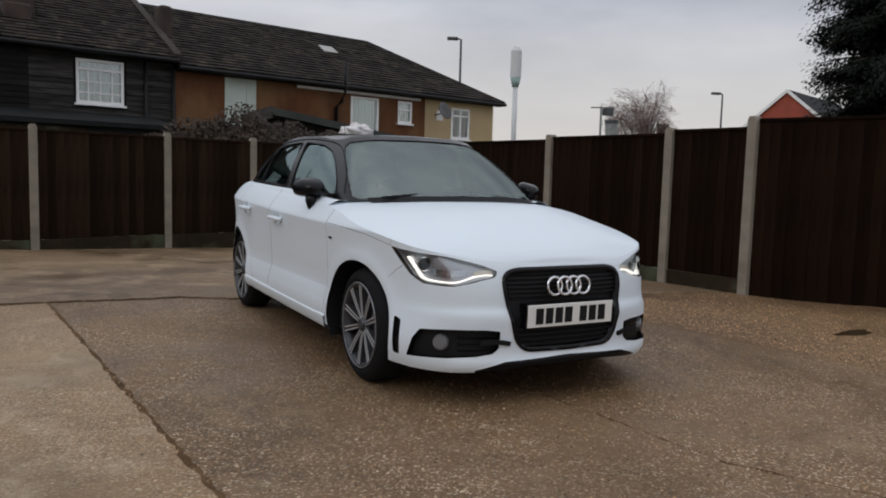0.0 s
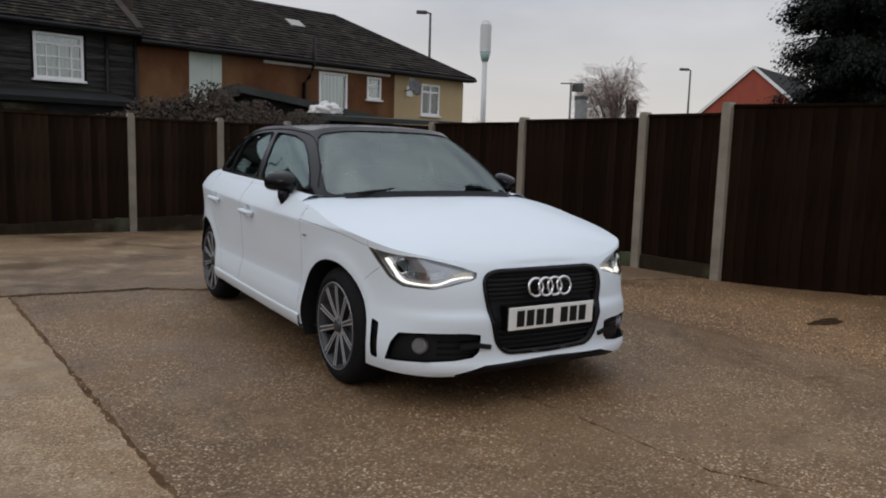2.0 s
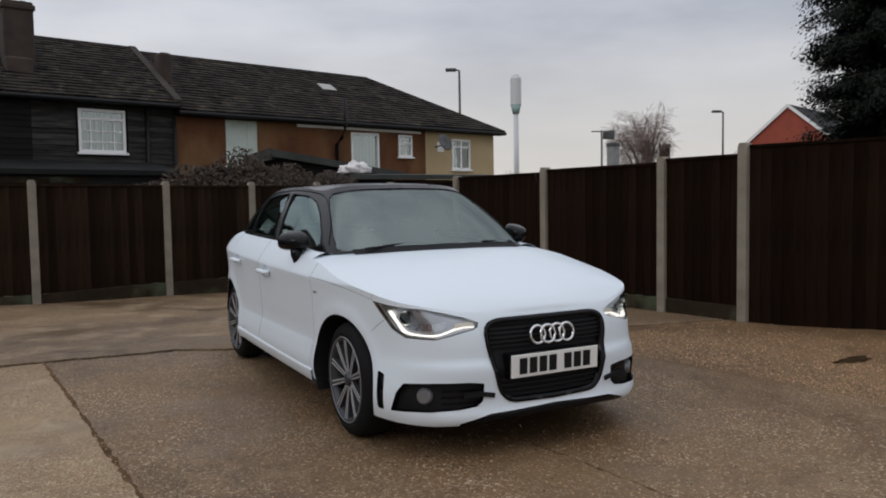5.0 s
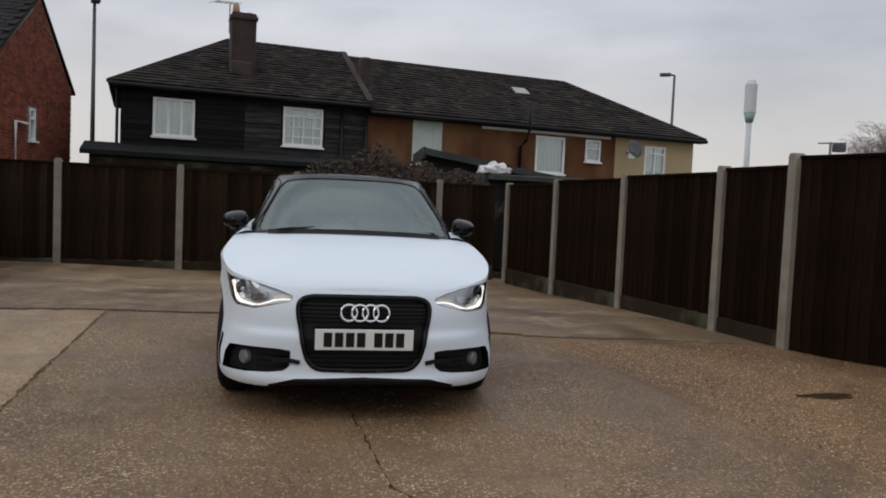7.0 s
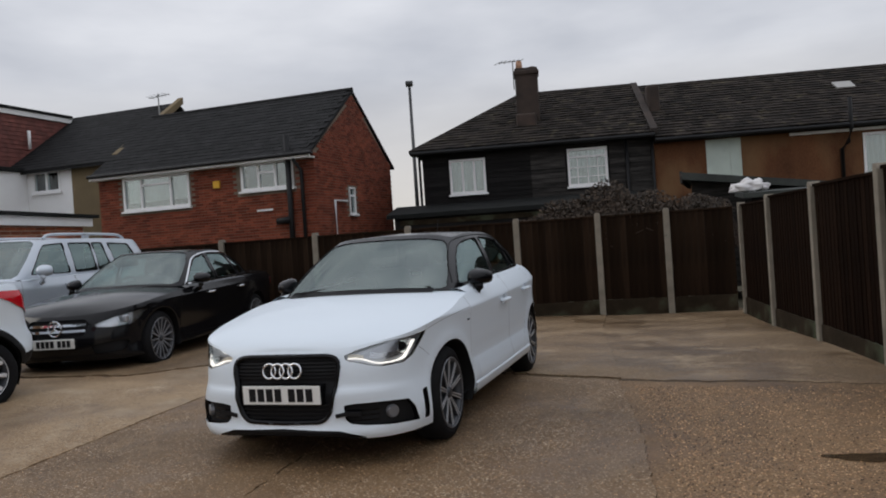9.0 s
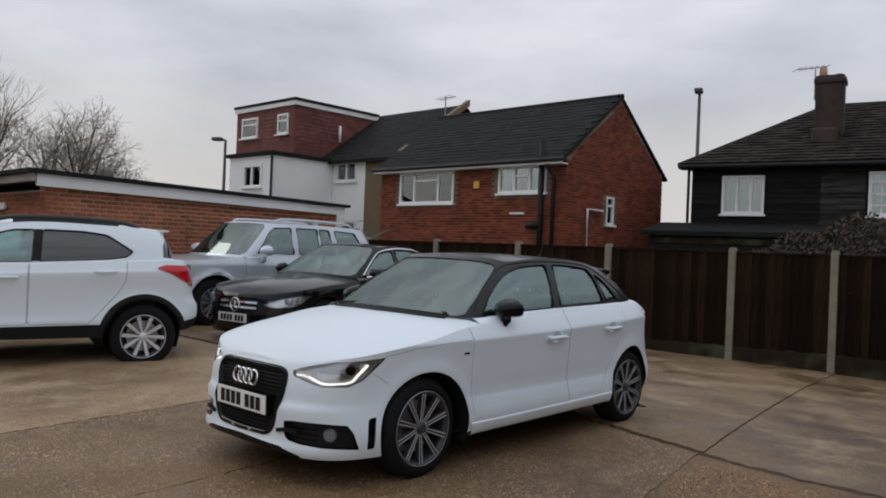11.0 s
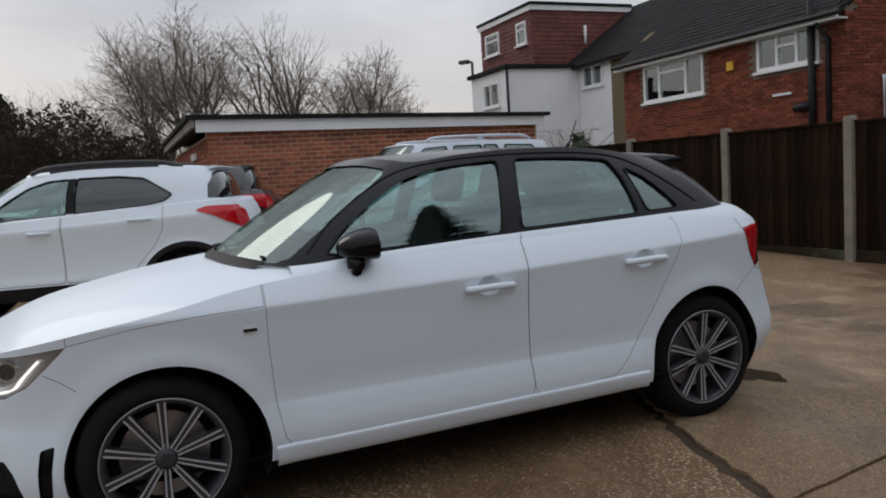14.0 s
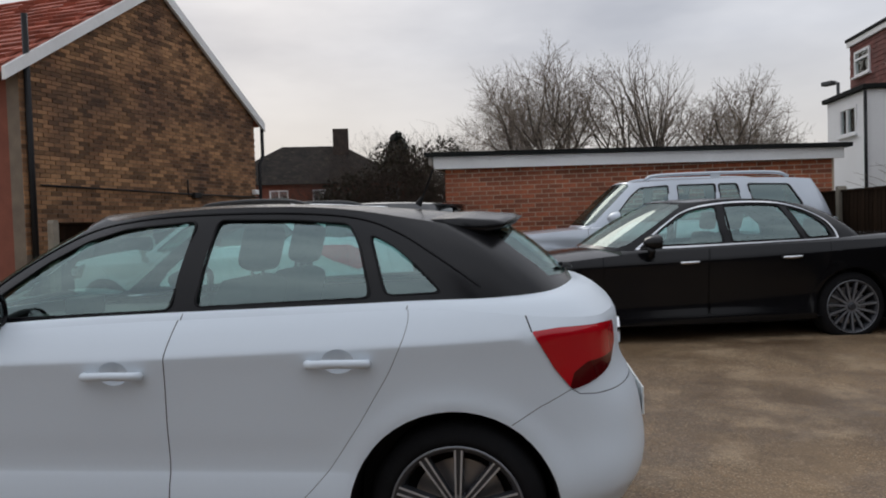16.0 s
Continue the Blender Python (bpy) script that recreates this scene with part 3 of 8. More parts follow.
solid("gravel", bm, M_GRAVEL, "loose brown gravel pressed into damp earth", "gravel", kind="structure", smooth=True)
rnd = random.Random(5)
verts, faces = [], []
for k in range(30000):
    y = rnd.uniform(-4.5, 1.7)
    x = 2.0 - y * 0.16 + abs(rnd.gauss(0, 1.1)) + 0.1
    if k % 3 == 0:
        x, y = rnd.uniform(-2.0, 2.2), rnd.uniform(-4.5, 1.6)
    if x > 5.6 or (k % 3 and y > crack_y(min(x, 4.2)) - 0.05):
        continue
    r = rnd.uniform(0.0025, 0.0075) if k % 3 else rnd.uniform(0.002, 0.0055)
    a, base = rnd.uniform(0, 6.3), len(verts)
    ex, ey = r * rnd.uniform(0.9, 1.6), r * rnd.uniform(0.7, 1.1)
    ring = [(x + ex * math.cos(q) * math.cos(a) - ey * math.sin(q) * math.sin(a), y + ex * math.cos(q) * math.sin(a) + ey * math.sin(q) * math.cos(a)) for q in (0, 1.1, 2.2, 3.3, 4.3, 5.3)]
    z = lie(x, y) if x < 2.0 - y * 0.16 else gravel_z(x, y)
    verts += [(p, q, z - 0.002) for p, q in ring] + [(x + (p - x) * 0.6, y + (q - y) * 0.6, z + r * 0.55) for p, q in ring]
    faces += [(base + i, base + (i + 1) % 6, base + 6 + (i + 1) % 6, base + 6 + i) for i in range(6)] + [tuple(base + 6 + i for i in range(6))]
M_PEBBLE = material("pebbles", (0.46, 0.31, 0.175), (0.16, 0.080, 0.042), 0.75, scale=60, fine=200, bump=0.1, island=0.9)
tagged(new("pebbles", raw("pebbles", verts, faces, M_PEBBLE)), "small loose brown pebbles scattered over the yard", "pebbles", kind="stuff")



def puddle(cx, cy, rx, ry, seed, label, z=0.0085):
    rnd = random.Random(seed)
    ph = [rnd.uniform(0, 6.3) for _ in range(3)]
    bm = bmesh.new()
    ring = []
    for k in range(72):
        a = 2 * math.pi * k / 72
        f = 1 + .08 * math.sin(7 * a + ph[1]) + .18 * math.sin(2 * a + ph[0]) + .12 * math.sin(3 * a + ph[1]) + .08 * math.sin(5 * a + ph[2])
        ring.append((cx + rx * f * math.cos(a), cy + ry * f * math.sin(a)))
    z += lie(cx, cy)
    prism(bm, ring, z - 0.004, z + 0.0015, "z")
    solid("puddle", bm, M_PUDDLE, label, "puddle", kind="structure")


M_PUDDLE = material("muddy_water", (0.085, 0.055, 0.030), (0.050, 0.032, 0.018), 0.10, spec=0.5, scale=9, fine=60, bump=0.03)
puddle(3.18, -0.22, 0.17, 0.085, 1, "small dark puddle in the gravel", -0.001)
puddle(0.36, 3.16, 0.20, 0.13, 2, "shallow puddle on the concrete")

M_SHEET = material("painted_sheet", (0.56, 0.63, 0.57), (0.44, 0.50, 0.45), 0.7, scale=2, fine=30, bump=0.1)
M_SKYLIGHT = plain("old_roof_light", (0.33, 0.32, 0.30), 0.4)
M_BOARD_N = material("weathered_fence_board", (0.029, 0.0172, 0.0105), (0.0105, 0.0066, 0.0044), 0.95, spec=0.03, scale=3, fine=60, stretch=(6, 6, 0.6), bump=0.5, per_object=0.35,
                       spots=(1.2, (0.022, 0.018, 0.014), 0.5, 0.75))

# ---- fences ----
POSTS_N = [(-9.40, 6.80), (-7.57, 6.90), (-5.73, 7.00), (-3.90, 7.10), (-2.23, 7.24), (-0.52, 7.88), (0.80, 8.19), (1.90, 8.27), (2.97, 8.36)]
POSTS_E = [(3.03, 7.82), (3.28, 6.00), (3.58, 4.24), (3.862, 2.45), (4.01, 1.49), (4.69, -0.22), (5.37, -1.94), (6.05, -3.66), (6.73, -5.39), (7.41, -7.1)]
TOP_E = [1.585, 1.615, 1.655, 1.685, 1.765, 1.80, 1.80, 1.80, 1.80, 1.80]


def fence_post(x, y, h, turn, fence):
    bm = bmesh.new()
    box(bm, -0.05, 0.05, -0.055, 0.055, -0.25, h - 0.03, bevel=0.008)
    prism(bm, [(-0.05, h - 0.032), (0.05, h - 0.032), (0.03, h + 0.012), (-0.03, h + 0.012)], -0.055, 0.055, "y")
    p = part("fence_post", bm, M_POST, fence, "pale grey concrete post")
    p.matrix_local = pose(x, y, 0, 0, 0, turn)
    return p


board_meshes = {}


def fence_panel(a, b, h, seed, fence, wood=M_BOARD, foot=0.152):
    """Dark feather-edge boards on rails, over a concrete gravel board where they stop short of the ground."""
    (x0, y0), (x1, y1) = a, b
    length, turn = math.hypot(x1 - x0, y1 - y0) - 0.10, math.degrees(math.atan2(y1 - y0, x1 - x0))
    p = new("fence_panel")
    p.parent = fence
    p.matrix_local = pose((x0 + x1) / 2, (y0 + y1) / 2, 0, 0, 0, turn)
    rnd = random.Random(seed)
    if foot > 0.1:
        part("gravel_board", bx(-length / 2, length / 2, -0.025, 0.025, -0.25, 0.15, bevel=0.006), M_GRAVELBOARD, p)
    n = max(int(round(length / 0.105)), 3)
    pitch = length / n
    key = (round(pitch, 3), round(h, 2), wood.name, foot)
    if key not in board_meshes:
        bm = bmesh.new()
        prism(bm, [(-pitch / 2 - 0.008, 0.0), (pitch / 2 + 0.004, -0.007), (pitch / 2 + 0.004, 0.0), (-pitch / 2 - 0.008, 0.004)], foot, h - 0.05, "z")
        board_meshes[key] = finish("board", bm, wood)
    for k in range(n):
        ob = new("board", board_meshes[key])
        ob.parent = p
        ob.matrix_local = pose(-length / 2 + pitch * (k + 0.5), -0.006 - rnd.uniform(0, 0.004), rnd.uniform(-0.006, 0.004), 0, rnd.uniform(-0.25, 0.25), 0)
    part("top_rail", bx(-length / 2, length / 2, -0.03, 0.025, h - 0.055, h - 0.025, bevel=0.004), wood, p)
    for z in (0.35, 0.9, h - 0.3):
        part("back_rail", bx(-length / 2, length / 2, 0.006, 0.044, z - 0.035, z + 0.035), wood, p)


FENCE_LABEL = "dark brown feather-edge timber fence with concrete posts and gravel boards"
fence_far = thing("fence", FENCE_LABEL, "fence")
for x, y in POSTS_N[:-1]:
    fence_post(x, y, 1.60, 5, fence_far)
for k, (a, b) in enumerate(zip(POSTS_N, POSTS_N[1:])):
    fence_panel(a, b, 1.585, 100 + k, fence_far, M_BOARD_N)
fence_side = thing("fence", FENCE_LABEL, "fence")
for (x, y), h in zip(POSTS_E, TOP_E):
    fence_post(x, y, h, -82, fence_side)
for k, (a, b) in enumerate(zip(POSTS_E, POSTS_E[1:])):
    fence_panel(a, b, TOP_E[k + 1] - 0.02 if k != 3 else 1.70, 200 + k, fence_side, M_BOARD, 0.152 if k < 4 else -0.05)


# ---- the old terrace behind the far fence ----
def pipe(parent, pts, r=0.04, name="downpipe", mat=None):
    return part(name, tube(bmesh.new(), pts, r, 8), mat or M_PIPE, parent, smooth=True)


def terrace():
    t = thing("terraced_house", "old two-storey terrace, black boarding, brown and cream render, dark tiled roof", "house", (-5.30, 16.71, 0), 12.0)
    L, E, R, depth = 18.82, 4.06, 6.05, 6.4       # length, eave, ridge, depth
    E2 = 3.90                                    # the eave of the rendered part lies lower
    s1, s2, s3 = 3.2, 6.75, 15.53                # section lines along the facade
    wins_b = [(.80, 1.87, 2.70, 3.73)]
    wins_c = [(4.27, 5.42, 2.68, 3.78)]
    wins_o = [(8.2, 9.17, 2.4, 3.72), (12.45, 13.54, 2.36, 3.57), (14.34, 14.93, 2.84, 3.57)]
    wins_k = [(16.73, 17.61, 2.45, 3.53)]
    wall_with_holes("wall", [(0, 0), (s1, 0), (s1, E), (0, E)], wins_b, M_CLAD, t)
    wall_with_holes("wall", [(s1, 0), (s2, 0), (s2, E), (s1, E)], wins_c, M_CLAD, t)
    wall_with_holes("wall", [(s2, 0), (s3, 0), (s3, E2), (s2, E2)], wins_o, M_RENDER_OR, t)
    wall_with_holes("wall", [(s3, 0), (L, 0), (L, E2), (s3, E2)], wins_k, M_RENDER_CR, t)
    # side walls and back close the house
    for x in (0.0, L - 0.25):
        part("wall", bx(x, x + 0.25, 0.25, depth, 0, E if x == 0 else E2), M_CLAD if x == 0 else M_RENDER_CR, t)
    part("wall", bx(0, L, depth, depth + 0.25, 0, E2), M_RENDER_OR, t)
    # lapped boards of the two boarded fronts
    rnd = random.Random(8)
    for a, b, wins, mat in ((0.0, s1, wins_b, M_CLAD), (s1, s2, wins_c, M_CLAD_GREY)):
        z = 2.0
        while z < E - 0.02:
            spans, w = [(a, b)], wins[0]
            if w[2] - 0.06 < z + 0.14 and w[3] > z:
                spans = [(a, w[0] - 0.06), (w[1] + 0.06, b)]
            for p, q in spans:
                bm = bmesh.new()
                prism(bm, [(-0.03, z), (-0.002, z), (-0.002, z + 0.15), (-0.012, z + 0.15)], p + 0.005, q - 0.005, "x")
                ob = part("board", bm, mat, t)
                ob.location.y = rnd.uniform(-0.006, 0.0)
            z += 0.14
    window(t, *wins_b[0], y=0.02, mullions=(0.36, 0.68), transom=None, curtain=1.0, georgian=None)
    window(t, *wins_c[0], y=0.02, mullions=(), curtain=1.0, georgian=(4, 3, 0.74), transom=(0.77, 0, 1))
    # one opening is boarded over with two pale sheets
    x0, x1, z0, z1 = wins_o[0]
    covered = new("boarded_window")
    covered.parent = t
    for a, b in ((x0, x0 + 0.66), (x0 + 0.668, x1)):
        part("board", bx(a, b, 0.0, 0.03, z0, z1, bevel=0.004), M_SHEET, covered, "pale greenish painted sheet")
    part("sill", bx(x0 - 0.05, x1 + 0.05, -0.05, -0.002, z0 - 0.05, z0 - 0.004), M_WHITE_TRIM, covered)
    window(t, *wins_o[1], y=0.02, mullions=(), curtain=1.0)
    window(t, *wins_o[2], y=0.02, mullions=(), transom=(0.62, 0, 1))
    window(t, *wins_k[0], y=0.02, mullions=(0.5,), transom=(0.75, 0, 1), curtain=0.8)
    # roof: hipped at both ends, the ridge stepping down at the party wall
    ov, W, R2, mid = 0.30, L, 5.95, depth / 2
    eave, eave2 = E - 0.05, E2 - 0.05
    A, B, C, D = (-ov, -ov, eave), (W + ov, -ov, eave2), (15.3, mid, R2), (3.0, mid, R)
    Am, Am2, Dm, Cm = (s2, -ov, eave), (s2, -ov, eave2), (s2, mid, R), (s2, mid, R2)
    Bk, Ak, Mk, Mk2 = (W + ov, depth + ov, eave2), (-ov, depth + ov, eave), (s2, depth + ov, eave), (s2, depth + ov, eave2)
    bm = bmesh.new()
    for f in ((A, Am, Dm, D), (Am2, B, C, Cm), (B, Bk, C), (Bk, Mk2, Cm, C), (Mk, Ak, D, Dm), (Ak, A, D)):
        bm.faces.new([bm.verts.new(p) for p in f])
    roof = part("roof", bm, M_TILE, t, "dark weathered clay tile roof, hipped ends")
    up = Vector((0, -0.02, 0.03))
    tile_skin("roof_tiles", [Vector(p) + up for p in (A, Am, Dm, D)], M_TILE, roof, 0.26, 0.22, 0.03)
    tile_skin("roof_tiles", [Vector(p) + up for p in (Am2, B, C, Cm)], M_TILE, roof, 0.26, 0.22, 0.03, 2)
    tile_skin("roof_tiles", [Vector(p) + Vector((-0.02, 0, 0.03)) for p in (Ak, A, D, (D[0], D[1] + 0.01, D[2]))], M_TILE, roof, 0.26, 0.22, 0.03)
    tile_skin("roof_tiles", [Vector(p) + Vector((0.02, 0, 0.03)) for p in (B, Bk, (C[0], C[1] + 0.01, C[2]), C)], M_TILE, roof, 0.26, 0.22, 0.03)
    for a, b in ((D, Dm), (Cm, C)):
        part("ridge_capping", tube(bmesh.new(), [a, b], 0.08, 8), M_TILE, roof)
    for a, b in ((A, D), (B, C)):
        part("hip_capping", tube(bmesh.new(), [a, b], 0.07, 8), M_TILE, roof)
    part("gutter", tube(bmesh.new(), [(-ov, -ov - 0.05, E - 0.1), (s2, -ov - 0.05, E - 0.1)], 0.06, 8), M_PIPE, roof)
    part("gutter", tube(bmesh.new(), [(s2, -ov - 0.05, E2 - 0.1), (W + ov, -ov - 0.05, E2 - 0.1)], 0.06, 8), M_PIPE, roof)
    part("soffit", bx(-ov + 0.02, s2, -ov + 0.02, 0.0, E - 0.16, E - 0.1), M_CLAD, roof)
    part("soffit", bx(s2 + 0.002, W + ov - 0.02, -ov + 0.02, 0.0, E2 - 0.16, E2 - 0.1), M_CLAD, roof)
    # white fascia over the rendered part, stepping
    part("fascia", bx(10.5, 15.3, -0.05, -0.004, 3.64, 3.72), M_WHITE_TRIM, t)
    # party wall upstand with a low chimney at the join
    bm = bmesh.new()
    prism(bm, [(-ov, eave - 0.02), (-ov, eave + 0.14), (mid, R + 0.10), (mid, R - 0.1)], s2 - 0.10, s2 + 0.10, "x")
    part("party_wall", bm, M_CHIM, roof)
    part("low_chimney", bx(s2 + 0.12, s2 + 0.50, 1.3, 1.8, 4.5, 5.70, bevel=0.09), M_CHIM, roof)
    # tall chimney with pots and an aerial, and a buttress below
    chimney = new("chimney")
    chimney.parent = t
    chimney["label"] = "tall blackened brick chimney stack with clay pots"
    bm = bmesh.new()
    box(bm, 2.90, 3.60, 1.0, 1.6, E + 0.2, 6.50, bevel=0.04)
    box(bm, 2.86, 3.48, 0.7, 1.5, E + 0.1, 5.05, bevel=0.06)
    box(bm, 2.86, 3.64, 0.96, 1.64, 6.28, 6.42, bevel=0.03)
    part("chimney_shaft", bm, M_CHIM, chimney)
    for x in (3.05, 3.43):
        part("chimney_pot", tube(bmesh.new(), [(x, 1.4, 6.45), (x, 1.4, 6.78 if x < 3.2 else 6.58)], 0.12, 12, 0.09), M_POT if x < 3.2 else M_CHIM, chimney, smooth=True)
    bm = bmesh.new()
    tube(bm, [(2.86, 1.3, 5.9), (2.86, 1.3, 6.8)], 0.018, 6)
    tube(bm, [(2.42, 1.1, 6.72), (3.12, 1.5, 6.84)], 0.012, 6)
    for k in range(6):
        f = k / 5
        p = Vector((2.42, 1.1, 6.72)).lerp(Vector((3.12, 1.5, 6.84)), f)
        tube(bm, [p + Vector((0.12, -0.2, 0)) * (1.2 - f * 0.5), p - Vector((0.12, -0.2, 0)) * (1.2 - f * 0.5)], 0.008, 5)
    part("aerial", bm, M_STEEL, chimney)
    # downpipes, skylight, dish, low outhouse roofs
    pipe(t, [(5.97, -0.08, 0), (5.97, -0.08, E - 0.1)], 0.05)
    pipe(t, [(s2 - 0.05, -0.1, 0), (s2 - 0.05, -0.1, E - 0.1)], 0.045)
    pipe(t, [(11.85, -0.1, 2.0), (11.85, -0.1, 3.15), (12.03, -0.12, 3.35), (12.03, -0.36, 3.7), (12.03, -0.36, 4.55)], 0.06)
    pipe(t, [(-0.08, -0.05, 0), (-0.08, -0.05, E - 0.1)], 0.04)
    slope = math.degrees(math.atan2(R2 - eave2, mid + ov))
    sky_at = Vector((12.8, 1.95, eave2 + (1.95 + ov) * math.tan(radians(slope))))
    bm = bmesh.new()
    box(bm, -0.27, 0.27, -0.24, 0.24, 0.0, 0.08, bevel=0.01)
    bmesh.ops.transform(bm, matrix=Matrix.Translation(sky_at + Vector((0, 0, 0.02))) @ pose(0, 0, 0, slope), verts=bm.verts)
    part("skylight", bm, M_SKYLIGHT, roof, "small white-framed roof light")
    dish = new("satellite_dish")
    dish.parent = t
    bm = bmesh.new()
    bmesh.ops.create_uvsphere(bm, u_segments=24, v_segments=12, radius=1.0)
    bmesh.ops.delete(bm, geom=[v for v in bm.verts if v.co.z > -0.78], context="VERTS")
    bmesh.ops.transform(bm, matrix=Matrix.Translation((15.78, -0.75, 3.32)) @ pose(0, 0, 0, 70, 0, 10) @ Matrix.Diagonal((0.62, 0.62, 0.5, 1)) @ Matrix.Translation((0, 0, 0.9)), verts=bm.verts)
    ob = part("dish", bm, M_DARKSTEEL, dish, smooth=True)
    md = ob.modifiers.new("thick", "SOLIDIFY")
    md.thickness = 0.012
    part("arm", tube(bmesh.new(), [(15.98, 0.0, 3.22), (15.93, -0.5, 3.27), (15.63, -0.95, 3.17)], 0.02, 6), M_DARKSTEEL, dish)
    part("sign_plate", bx(16.05, 16.33, -0.03, -0.003, 3.05, 3.4), M_WHITE_TRIM, t)
    # lean-to at the foot of the boarded fronts
    bm = bmesh.new()
    prism(bm, [(-1.7, 0.0), (-0.01, 0.0), (-0.01, 2.33), (-1.7, 2.03)], -0.65, 6.0, "x")
    lean = part("lean_to", bm, M_CLAD, t, "black lean-to with a low felt roof")
    bm = bmesh.new()
    prism(bm, [(-1.85, 2.035), (-0.012, 2.35), (-0.012, 2.45), (-1.85, 2.15)], -0.85, 6.1, "x")
    part("lean_to_roof", bm, M_FELT, lean)
    part("light_strip", bx(-0.5, 4.0, -1.74, -1.702, 1.84, 1.98), M_GRAVELBOARD, lean)
    return t


terrace()


# ---- brick house behind the parked cars ----
def brick_house():
    h = thing("brick_house", "red brick two-storey house with a dark tiled gable roof", "house", (-13.92, 13.02, .13), 0)
    L, depth, E, R = 6.95, 5.2, 3.86, 5.80
    wins = [(.85, 3.10, 2.66, 3.60), (4.75, 6.35, 2.90, 3.64)]
    wall_with_holes("wall", [(0, -.5), (L, -.5), (L, E), (0, E)], wins, M_MORTAR, h)
    brick_skin("bricks", L, [(0, 1.2), (L, 1.2), (L, E), (0, E)], M_BRICK, h, [(a - .05, b + .05, c - .07, d) for a, b, c, d in wins], seed=4)
    window(h, *wins[0], y=0.02, mullions=(.28, .72), transom=(.74, .28, .72), curtain=.75)
    window(h, *wins[1], y=0.02, mullions=(.34, .66), transom=(.62, .34, .66), curtain=.0)
    # gable
    g = new("gable_wall")
    g.parent = h
    g.matrix_local = pose(L + .001, 0, 0, 0, 0, 90)
    gp = [(0, -.5), (depth, -.5), (depth, E - .1), (depth / 2, R - .1), (0, E - .1)]
    wall_with_holes("gable", gp, [(2.0, 2.38, 2.17, 2.94)], M_MORTAR, g)
    brick_skin("bricks", depth, [(0, 1.2), (depth, 1.2), (depth, E - .1), (depth / 2, R - .1), (0, E - .1)], M_BRICK, g, [(1.96, 2.42, 2.12, 2.94)], seed=5)
    window(g, 2.0, 2.38, 2.17, 2.94, y=.02, mullions=(), transom=(.68, 0, 1), frame_w=.05)
    part("wall", bx(0, L, depth - .2, depth, 0, E), M_MORTAR, h)
    part("wall", bx(0, .2, .25, depth - .2, 0, E), M_RENDER_OR, h)
    ov = .25
    a, b, c, d = (-.05, -ov, E - .12), (L + .05, -ov, E - .12), (L + .05, depth / 2, R), (-.05, depth / 2, R)
    bm = bmesh.new()
    prism(bm, [(-ov, E - .12), (depth / 2, R), (depth + ov, E - .12), (depth + ov, E - .19), (depth / 2, R - .08), (-ov, E - .19)], -.05, L + .05, "x")
    roof = part("roof", bm, M_TILE_NEW, h, "dark interlocking tile roof")
    tile_skin("roof_tiles", [Vector(p) + Vector((0, -.01, .02)) for p in (a, b, c, d)], M_TILE_NEW, roof, .26, .19, .014, 7)
    part("ridge_capping", tube(bmesh.new(), [c, d], .08, 8), M_TILE_NEW, roof)
    part("fascia", bx(-.1, L + .05, -ov - .03, -ov, E - .26, E - .15), M_WHITE_TRIM, h)
    part("soffit", bx(-.1, L + .05, -ov, -.003, E - .26, E - .23), M_WHITE_TRIM, h)
    part("gutter", tube(bmesh.new(), [(-.1, -ov - .08, E - .15), (L + .15, -ov - .08, E - .15)], .05, 8), M_PIPE, h)
    pipe(h, [(6.62, -.08, .5), (6.62, -.08, 3.3), (6.5, -.28, 3.6)], .05)
    pipe(h, [(5.95 + .3, -.10, 1.0), (6.25, -.10, 2.2), (6.25, -.1, 4.25)], .075, "soil_pipe")
    pipe(h, [(5.85, -.12, 2.02), (6.25, -.12, 2.05)], .09, "pipe_joint")
    part("alarm_box", bx(3.9, 4.1, -.08, -.022, 3.06, 3.26, bevel=.01), plain("yellow_box", (.75, .42, .03), .5), h, "small yellow alarm box")
    part("air_vent", bx(5.2, 5.68, -.05, -.022, 2.33, 2.38), M_WHITE_TRIM, h)
    pipe(g, [(.95, -.08, 1.2), (.95, -.08, 2.52), (1.7, -.08, 2.52)], .035, "white_waste_pipe", M_UPVC)
    bm = bmesh.new()
    tube(bm, [(.2, depth / 2, R - .1), (.2, depth / 2, R + .75)], .02, 6)
    tube(bm, [(-.15, depth / 2, R + .65), (.55, depth / 2 + .1, R + .72)], .012, 6)
    for k in range(5):
        tube(bm, [(-.1 + k * .15, depth / 2 - .22, R + .66 + k * .012), (-.1 + k * .15, depth / 2 + .22, R + .66 + k * .012)], .008, 5)
    part("aerial", bm, M_STEEL, roof)
    return h


brick_house()


